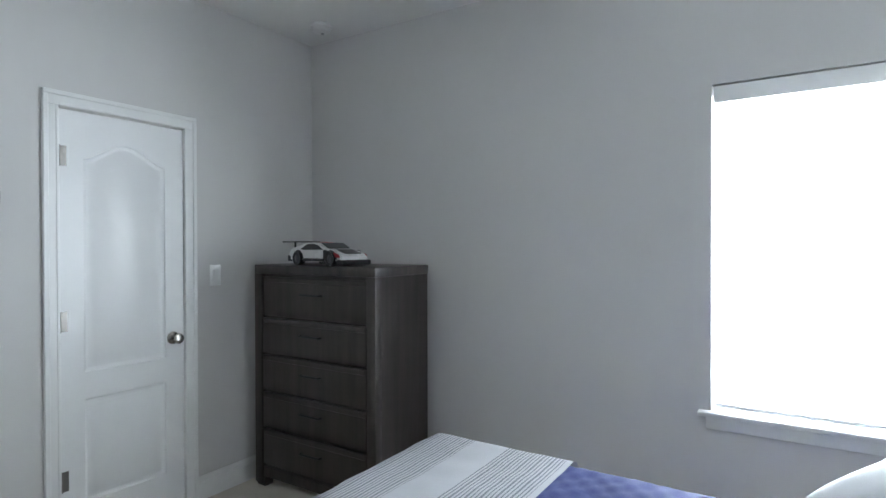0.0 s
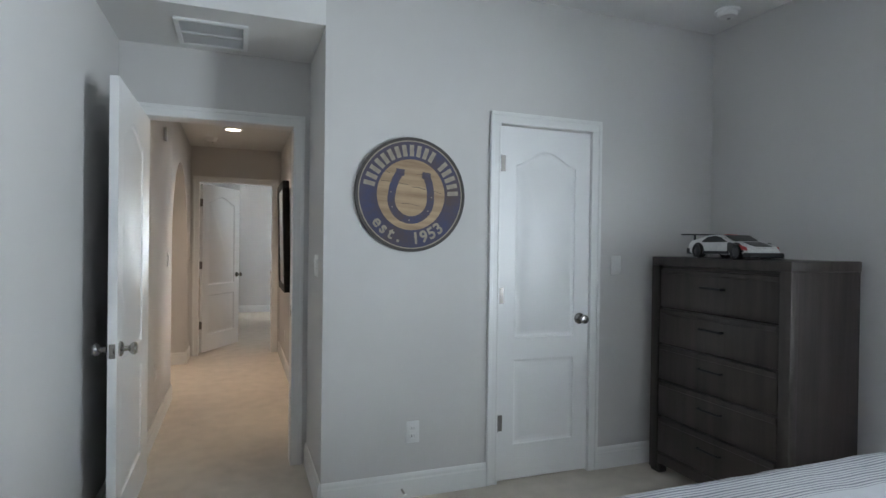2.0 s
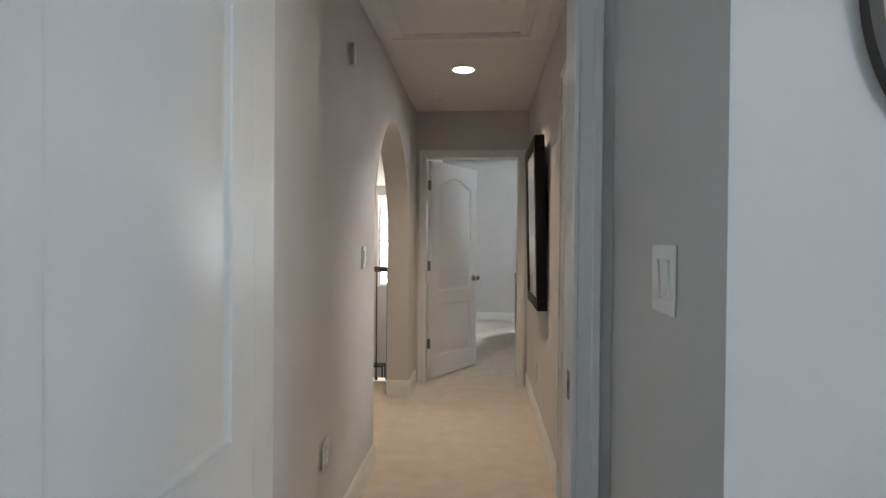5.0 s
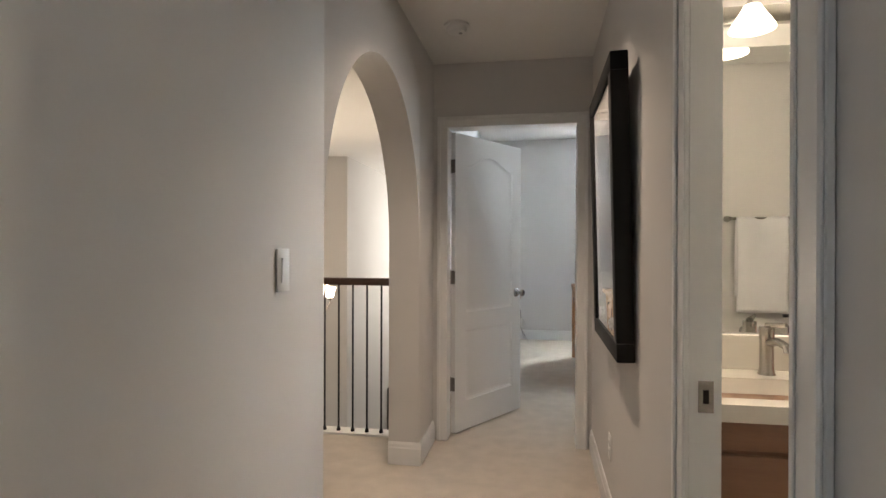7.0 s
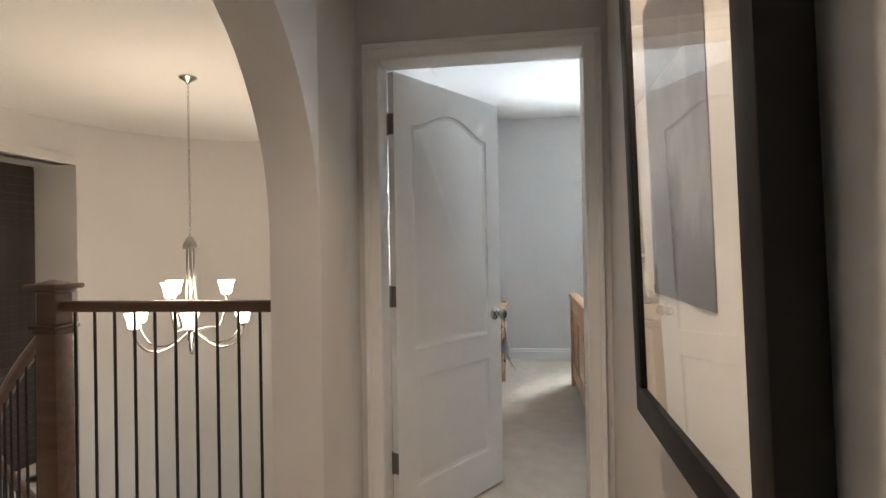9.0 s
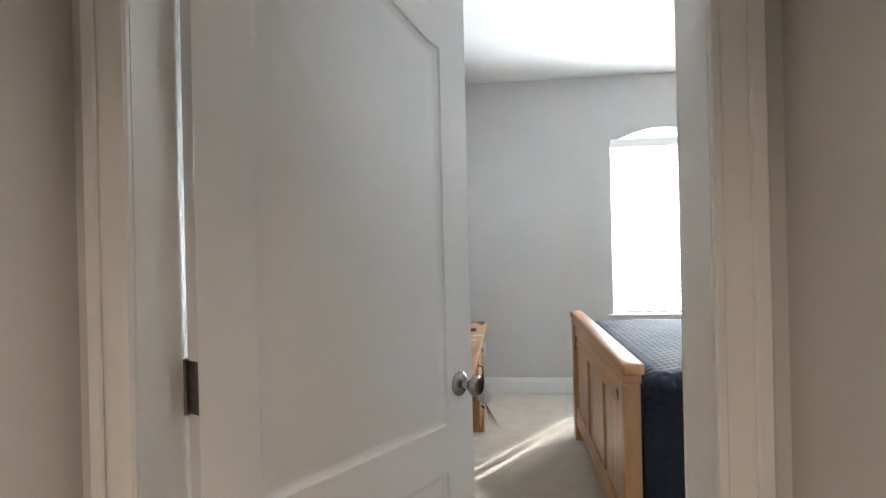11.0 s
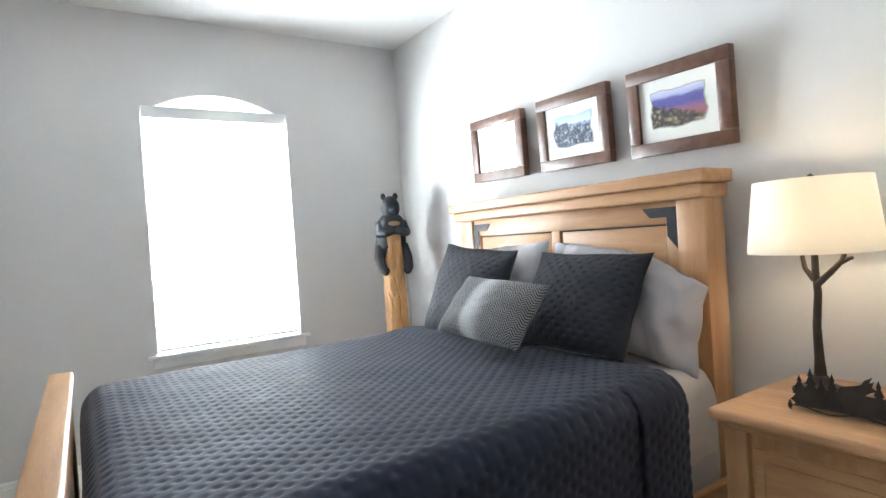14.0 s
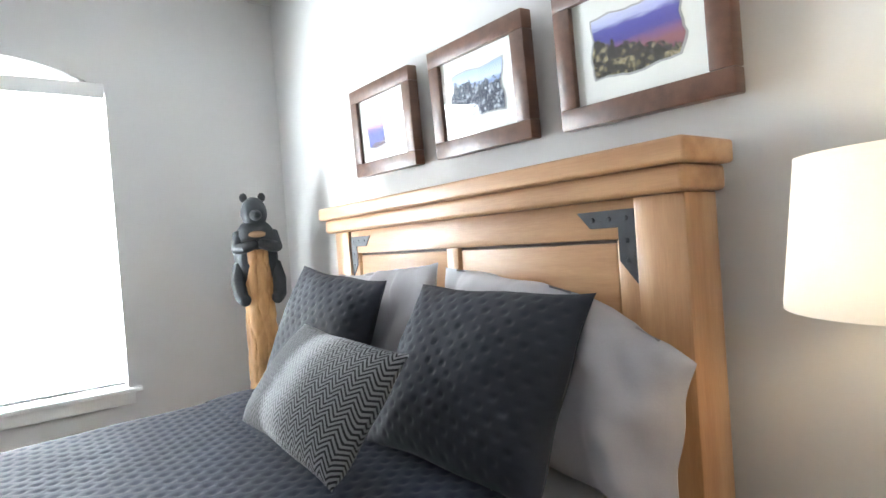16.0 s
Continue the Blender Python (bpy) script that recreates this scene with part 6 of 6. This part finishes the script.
part("branch", tube(B(), [(-0.010, -0.070, 0.392), (-0.014, -0.095, 0.405), (-0.015, -0.105, 0.408)], [0.008, 0.006, 0.005], 8), BRONZE, lp)
part("branch", tube(B(), [(0.0, 0.003, 0.34), (0.006, 0.030, 0.375), (0.008, 0.040, 0.43)], [0.010, 0.008, 0.006], 10), BRONZE, lp)
part("harp", tube(B(), [(0, 0, 0.44), (0, 0.05, 0.52), (0, 0.04, 0.60), (0, 0, 0.645), (0, -0.04, 0.60), (0, -0.05, 0.52), (0, 0, 0.44)], 0.003, 6), BRONZE, lp)
part("finial", lathe(B(), [(0.008, 0.643), (0.010, 0.653), (0.0, 0.661)], seg=12), BRONZE, lp)
sh = B()
rows = [(0.177, 0.426), (0.177, 0.433), (0.1765, 0.442), (0.1762, 0.442), (0.155, 0.634), (0.1548, 0.634), (0.1545, 0.643)]
lathe(sh, [(r, z) for r, z in rows] + [(r - 0.002, z) for r, z in rows[::-1]], seg=56)
bmesh.ops.delete(sh, geom=[f for f in sh.faces if len(f.verts) > 8], context="FACES_ONLY")
part("shade", sh, thin("lamp_shade_linen", (0.88, 0.85, 0.79), 0.40, 0.8), lp, "off-white linen drum shade")
part("bulb", lathe(B(), [(0.0, 0.505), (0.016, 0.500), (0.023, 0.486), (0.020, 0.468), (0.013, 0.455), (0.012, 0.44)], seg=16), glow("lamp_bulb_glass", (1.0, 0.80, 0.52), 18), lp, "glowing bulb")
bulb("table_lamp_bulb", (2.285, 8.225, nz + 0.545), LAMP_W, (1.0, 0.80, 0.54), 0.03)


# metal forest rack
def fir(y, z, h, w):
    h = 0.84 * h
    pts = [(y - 0.15 * w, z)]
    n = 4
    for k in range(n):
        f, g = k / n, (k + 1) / n
        pts += [(y - w * (1 - f) * 0.5, z + h * (0.12 + 0.88 * f)), (y - w * (1 - g) * 0.28, z + h * (0.12 + 0.88 * g) - 0.002)]
    pts.append((y, z + h))
    right = [(2 * y - a, b) for a, b in pts[:-1]]
    return pts + right[::-1]


rk = thing("metal_rack", (2.075, 8.055, nz, 0, 0, 2), "dark metal candle rack cut as firs and moose", "rack")
for (yy, hh, ww) in ((0.150, 0.105, 0.055), (0.118, 0.135, 0.062), (0.088, 0.11, 0.05), (0.060, 0.125, 0.055), (-0.055, 0.125, 0.052), (-0.085, 0.10, 0.045), (-0.115, 0.135, 0.058), (-0.145, 0.115, 0.05)):
    part("fir_silhouette", prism(B(), fir(yy, 0.022, hh, ww), -0.002, 0.001, "x"), DARKMETAL, rk, smooth=False)
moose = [(0.045, 0.03), (0.048, 0.075), (0.040, 0.092), (0.010, 0.098), (-0.012, 0.105), (-0.020, 0.118), (-0.040, 0.130), (-0.032, 0.112), (-0.044, 0.118), (-0.038, 0.102), (-0.050, 0.092), (-0.034, 0.086), (-0.022, 0.078), (-0.020, 0.03), (-0.012, 0.03), (-0.006, 0.07), (0.028, 0.068), (0.034, 0.03)]
part("moose_silhouette", prism(B(), moose, 0.002, 0.005, "x"), DARKMETAL, rk, smooth=False)
part("back_plate", box(B(), 0.0015, 0.004, -0.16, 0.165, 0.018, 0.075), DARKMETAL, rk, smooth=False)
part("tray", box(B(), 0.0, 0.075, -0.16, 0.165, 0.016, 0.020), DARKMETAL, rk, smooth=False)
wave = [(-0.006, -0.17 + 0.0115 * k, 0.012 + 0.006 * math.cos(k * 0.45)) for k in range(31)]
part("wire_scroll", tube(B(), wave, 0.0022, 6), DARKMETAL, rk)
for y in (-0.172, 0.176):
    for x in (-0.006, 0.08):
        sgn = -1 if x < 0.03 else 1
        spiral = [(x + sgn * (0.016 - 0.0014 * k) * math.sin(k * 0.6) , y, 0.016 + (0.013 - 0.0006 * k) * math.cos(k * 0.6)) for k in range(12)]
        part("scroll_foot", tube(B(), [(x, y, 0.03)] + spiral + [(x, y, 0.003)], 0.0028, 6), DARKMETAL, rk)

rk.scale = (0.88, 0.88, 0.92)
CER = mat("patterned_ceramic", (0.46, 0.38, 0.26), 0.45, (0.24, 0.17, 0.10), 26, 0.2, 80)
CERB = mat("ceramic_band", (0.20, 0.12, 0.07), 0.5, (0.33, 0.24, 0.15), 40)
jr = thing("ceramic_jar", (2.31, 7.955, nz), "stacked tan ceramic canister with a dark band", "jar")
part("lower_body", lathe(B(), [(0.072, 0), (0.076, 0.006), (0.076, 0.062), (0.070, 0.070), (0.050, 0.071)], seg=36), CER, jr)
part("band", lathe(B(), [(0.0755, 0.055), (0.0775, 0.056), (0.0775, 0.066), (0.072, 0.0705)], seg=36), CERB, jr, "dark patterned band")
part("upper_body", lathe(B(), [(0.060, 0.0705), (0.064, 0.078), (0.065, 0.135), (0.055, 0.15), (0.05, 0.155)], seg=36), CER, jr)
part("lid", lathe(B(), [(0.050, 0.154), (0.056, 0.156), (0.057, 0.18), (0.052, 0.187), (0.0, 0.189)], seg=36), CERB, jr, "brown banded lid")

jr.scale = (0.88, 0.88, 0.77)

# ---- guest bedroom: desk ----
kx0, kx1, ky0, ky1, kz = GL + 0.006, -0.258, 8.455, 10.215, 0.76
dk = thing("desk", ((kx0 + kx1) / 2, (ky0 + ky1) / 2, 0), "honey pine writing desk with iron corner inlays", "desk")
wpart("top", box(B(), kx0, kx1, ky0, ky1, kz - 0.045, kz, 0.008, 2), OAKY, dk)
wpart("top_panel", box(B(), kx0 + 0.05, kx1 - 0.095, ky0 + 0.115, ky1 - 0.115, kz - 0.01, kz + 0.003, 0.003, 1), OAKY, dk, "inset top panel")
for y, s in ((ky0, 1), (ky1, -1)):
    for x, q in ((kx1, -1), (kx0, 1)):
        pts = [(x + q * 0.018, y + s * 0.018), (x + q * 0.20, y + s * 0.018), (x + q * 0.15, y + s * 0.062), (x + q * 0.062, y + s * 0.062), (x + q * 0.062, y + s * 0.15), (x + q * 0.018, y + s * 0.20)]
        wpart("corner_inlay", prism(B(), pts, kz - 0.002, kz + 0.0012, "z"), IRON, dk, "dark iron corner inlay", smooth=False)
for x in (kx0 + 0.01, kx1 - 0.115):
    for y in (ky0 + 0.02, ky1 - 0.10):
        wpart("leg", box(B(), x, x + 0.08, y, y + 0.08, 0, kz - 0.045, 0.006, 2), OAKZ, dk)
wpart("back_apron", box(B(), kx0 + 0.015, kx0 + 0.035, ky0 + 0.10, ky1 - 0.10, 0.35, kz - 0.045), OAKY, dk, smooth=False)
for y0, y1 in ((ky0 + 0.10, ky0 + 0.50), (ky1 - 0.50, ky1 - 0.10)):
    wpart("pedestal", box(B(), kx0 + 0.04, kx1 - 0.06, y0, y1, 0.14, kz - 0.045, 0.003, 1), OAKZ, dk)
    for z0, z1 in ((0.53, 0.70), (0.34, 0.52), (0.15, 0.33)):
        wpart("drawer", box(B(), kx1 - 0.06, kx1 - 0.042, y0 + 0.01, y1 - 0.01, z0, z1, 0.004, 1), OAKY, dk)
        zc = (z0 + z1) / 2
        yc = (y0 + y1) / 2
        wpart("pull", tube(B(), [(kx1 - 0.042, yc - 0.03, zc + 0.01), (kx1 - 0.028, yc - 0.03, zc), (kx1 - 0.024, yc, zc - 0.012), (kx1 - 0.028, yc + 0.03, zc), (kx1 - 0.042, yc + 0.03, zc + 0.01)], 0.005, 8), IRON, dk, "dark iron drop pull")
wpart("centre_drawer", box(B(), kx1 - 0.075, kx1 - 0.05, ky0 + 0.51, ky1 - 0.51, 0.59, kz - 0.05, 0.004, 1), OAKY, dk)
wpart("pull", tube(B(), [(kx1 - 0.05, 9.41, 0.64), (kx1 - 0.036, 9.41, 0.63), (kx1 - 0.030, 9.44, 0.615), (kx1 - 0.036, 9.47, 0.63), (kx1 - 0.05, 9.47, 0.64)], 0.005, 8), IRON, dk, "dark iron drop pull")

# hurricane candle
hc = thing("candle_lantern", (-0.625, 10.09, kz + 0.003), "square glass hurricane lantern with a cream candle", "lantern")
GL2 = glass("lantern_glass", (0.93, 0.97, 0.96))
s = 0.072
for a, b, c, e in ((-s, s, -s, -s + 0.005), (-s, s, s - 0.005, s), (-s, -s + 0.005, -s + 0.005, s - 0.005), (s - 0.005, s, -s + 0.005, s - 0.005)):
    g = part("glass_side", box(B(), a, b, c, e, 0.001, 0.285), GL2, hc, smooth=False)
    g.visible_shadow = False
part("glass_base", box(B(), -s, s, -s, s, -0.003, 0.001), GL2, hc, smooth=False)
part("candle", lathe(B(), [(0.038, 0.002), (0.038, 0.222), (0.034, 0.228), (0.0, 0.222)], seg=28), mat("cream_wax", (0.74, 0.68, 0.52), 0.5, (0.68, 0.62, 0.46), 8), hc)
part("wick", cyl(B(), (0, 0, 0.222), (0.001, 0, 0.235), 0.0012, seg=6), BLACKF, hc)
TWIG = mat("dark_twig", (0.10, 0.075, 0.06), 0.8, (0.05, 0.04, 0.03), 20, 0.5, 90)
random.seed(5)
for k in range(9):
    a = 2 * math.pi * k / 9
    p0 = Vector((0.05 * math.cos(a), 0.05 * math.sin(a), 0.002))
    p1 = Vector((0.052 * math.cos(a + 0.9), 0.052 * math.sin(a + 0.9), random.uniform(0.06, 0.13)))
    part("twig", tube(B(), [p0, (p0 + p1) / 2 + Vector((0, 0, 0.01)), p1], [0.006, 0.005, 0.003], 6), TWIG, hc, "dark driftwood twig")

ROCK = mat("veined_quartz", (0.76, 0.74, 0.70), 0.35, (0.09, 0.06, 0.045), 16, 0.2, 60)
bm = B()
blob(bm, (0, 0, 0.125), (0.062, 0.095, 0.062), 0, rough=0.10, seg=24)
blob(bm, (0, -0.088, 0.145), (0.040, 0.048, 0.042), 0, rough=0.08)
blob(bm, (0, -0.132, 0.128), (0.020, 0.026, 0.018), 0)
for sx in (-1, 1):
    blob(bm, (sx * 0.028, -0.085, 0.188), (0.011, 0.008, 0.013), 0, seg=10)
    for yy in (-0.055, 0.06):
        tube(bm, [(sx * 0.034, yy, 0.0), (sx * 0.036, yy, 0.05), (sx * 0.034, yy * 0.9, 0.12)], [0.026, 0.024, 0.034], 12)
solid("stone_bear", bm, ROCK, "white and brown veined stone bear figurine", "figurine", m=pose(-0.50, 8.86, kz + 0.003, 0, 0, -6) @ Matrix.Diagonal((0.80, 0.86, 0.95, 1.0)))

ck = thing("desk_clock", (-0.60, 8.63, kz + 0.001, -14, 0, 35), "small dark square digital clock on the desk", "clock")
part("case", box(B(), -0.052, 0.052, -0.012, 0.012, 0, 0.098, 0.010, 3), mat("clock_case", (0.05, 0.05, 0.045), 0.4), ck)
part("screen", box(B(), -0.042, 0.042, -0.0135, -0.012, 0.010, 0.088, 0.002, 1), mat("grey_lcd", (0.22, 0.25, 0.22), 0.25), ck, "grey liquid crystal screen")
for k in range(3):
    part("segment", box(B(), -0.026 + 0.02 * k, -0.014 + 0.02 * k, -0.0140, -0.0136, 0.04, 0.066), BLACKF, ck, smooth=False)

HIDE = mat("wrapped_hide", (0.15, 0.095, 0.07), 0.8, (0.08, 0.05, 0.04), 15, 0.6, 70)
pi = thing("carved_pipe", (-0.50, 9.50, kz + 0.003), "dark carved wooden pipe bundle with paper tags", "ornament")
part("stem", tube(B(), [(0.19, 0.14, 0.022), (0.05, 0.05, 0.026), (-0.06, -0.03, 0.03), (-0.16, -0.14, 0.028)], [0.010, 0.016, 0.026, 0.020], 12), HIDE, pi)
part("stem", tube(B(), [(0.17, -0.02, 0.014), (0.06, -0.06, 0.018), (-0.06, -0.10, 0.024), (-0.18, -0.13, 0.022)], [0.009, 0.013, 0.020, 0.014], 12), TWIG, pi)
part("bowl", lathe(B(), [(0.02, 0.0), (0.034, 0.01), (0.036, 0.05), (0.024, 0.06), (0.0, 0.05)], (-0.10, -0.05, 0.0), 20), TWIG, pi)
for x, y, r in ((0.20, 0.04, 20), (0.17, -0.12, -15)):
    t = part("paper_tag", box(B(), -0.04, 0.04, -0.018, 0.018, 0, 0.001), MATC, pi, "small white paper tag", smooth=False)
    t.location, t.rotation_euler = (x, y, 0.002), (0, 0, radians(r))
    part("string", tube(B(), [(x - 0.06, y - 0.01, 0.014), (x - 0.03, y, 0.005), (x - 0.02, y, 0.003)], 0.0012, 5), TWIG, pi)
PEB = mat("brown_pebble", (0.24, 0.17, 0.12), 0.55, (0.13, 0.09, 0.06), 20)
for k, (x, y, r) in enumerate(((-0.53, 9.93, 0.030), (-0.46, 9.97, 0.024), (-0.42, 10.02, 0.022))):
    bm = B()
    blob(bm, (0, 0, r * 0.72), (r, r * 0.85, r * 0.74), 0, rough=0.12, seg=14)
    solid("pebble", bm, PEB, "small brown polished stone on the desk", "stone", m=pose(x, y, kz + 0.003, 0, 0, 40 * k), group="stones on the desk")

# feathered hanging
fe = thing("feather_hanging", (-0.262, 9.44, 0.60), "white feathered hanging with dark tipped plumes", "ornament")
part("cord", tube(B(), [(-0.05, 0.0, 0.02), (0.0, 0.0, 0.0), (0.006, -0.004, -0.09)], 0.004, 6), TWIG, fe)
FEA = mat("white_down", (0.72, 0.71, 0.69), 0.9, (0.55, 0.54, 0.52), 30, 0.5, 120, sheen=0.4)
for k in range(7):
    a = 2 * math.pi * k / 7
    def pl(u, v, a=a, k=k):
        q = (v - 0.5) * 0.035 * math.sin(math.pi * min(1, u * 1.05 + 0.02)) ** 0.6
        r = 0.004 + 0.028 * math.sin(math.pi * u) + 0.002 * k
        return (0.006 + r * math.cos(a) - q * math.sin(a), -0.004 + r * math.sin(a) + q * math.cos(a), -0.085 - 0.135 * u)
    o = part("down_feather", grid(B(), 12, 4, pl), FEA, fe)
    o.modifiers.new("thick", "SOLIDIFY").thickness = 0.001
for k, (ex, ey) in enumerate(((0.075, -0.03), (0.055, -0.005), (0.035, 0.02))):
    def qu(u, v, ex=ex, ey=ey):
        q = (v - 0.5) * 0.024 * math.sin(math.pi * (0.08 + 0.9 * u)) ** 0.7
        return (0.008 + ex * u, -0.004 + ey * u + q, -0.20 - 0.135 * u)
    o = part("quill_feather", grid(B(), 12, 4, qu), TWIG, fe, "dark tail feather")
    o.modifiers.new("thick", "SOLIDIFY").thickness = 0.001

# dark furled umbrella in the corner
um = thing("umbrella", (-0.70, 10.98, 0), "dark furled umbrella leaning in the corner", "umbrella")
DARKC = mat("dark_cloth", (0.018, 0.018, 0.022), 0.7, (0.03, 0.03, 0.035), 8, 0.4, 60)
bot, top = Vector((0.06, -0.05, 0.01)), Vector((-0.10, 0.14, 1.61))
def lerp(f):
    return bot.lerp(top, f)
part("cloth", tube(B(), [lerp(f) for f in (0.18, 0.35, 0.55, 0.70, 0.78, 0.84, 0.92, 1.0)], [0.014, 0.026, 0.036, 0.042, 0.030, 0.016, 0.013, 0.005], 10), DARKC, um)
part("shaft", tube(B(), [lerp(0.0), lerp(0.2)], [0.008, 0.010], 8), DARKMETAL, um)
part("tie_band", tube(B(), [lerp(0.685), lerp(0.705)], 0.0445, 10), FEA, um, "pale tie band")
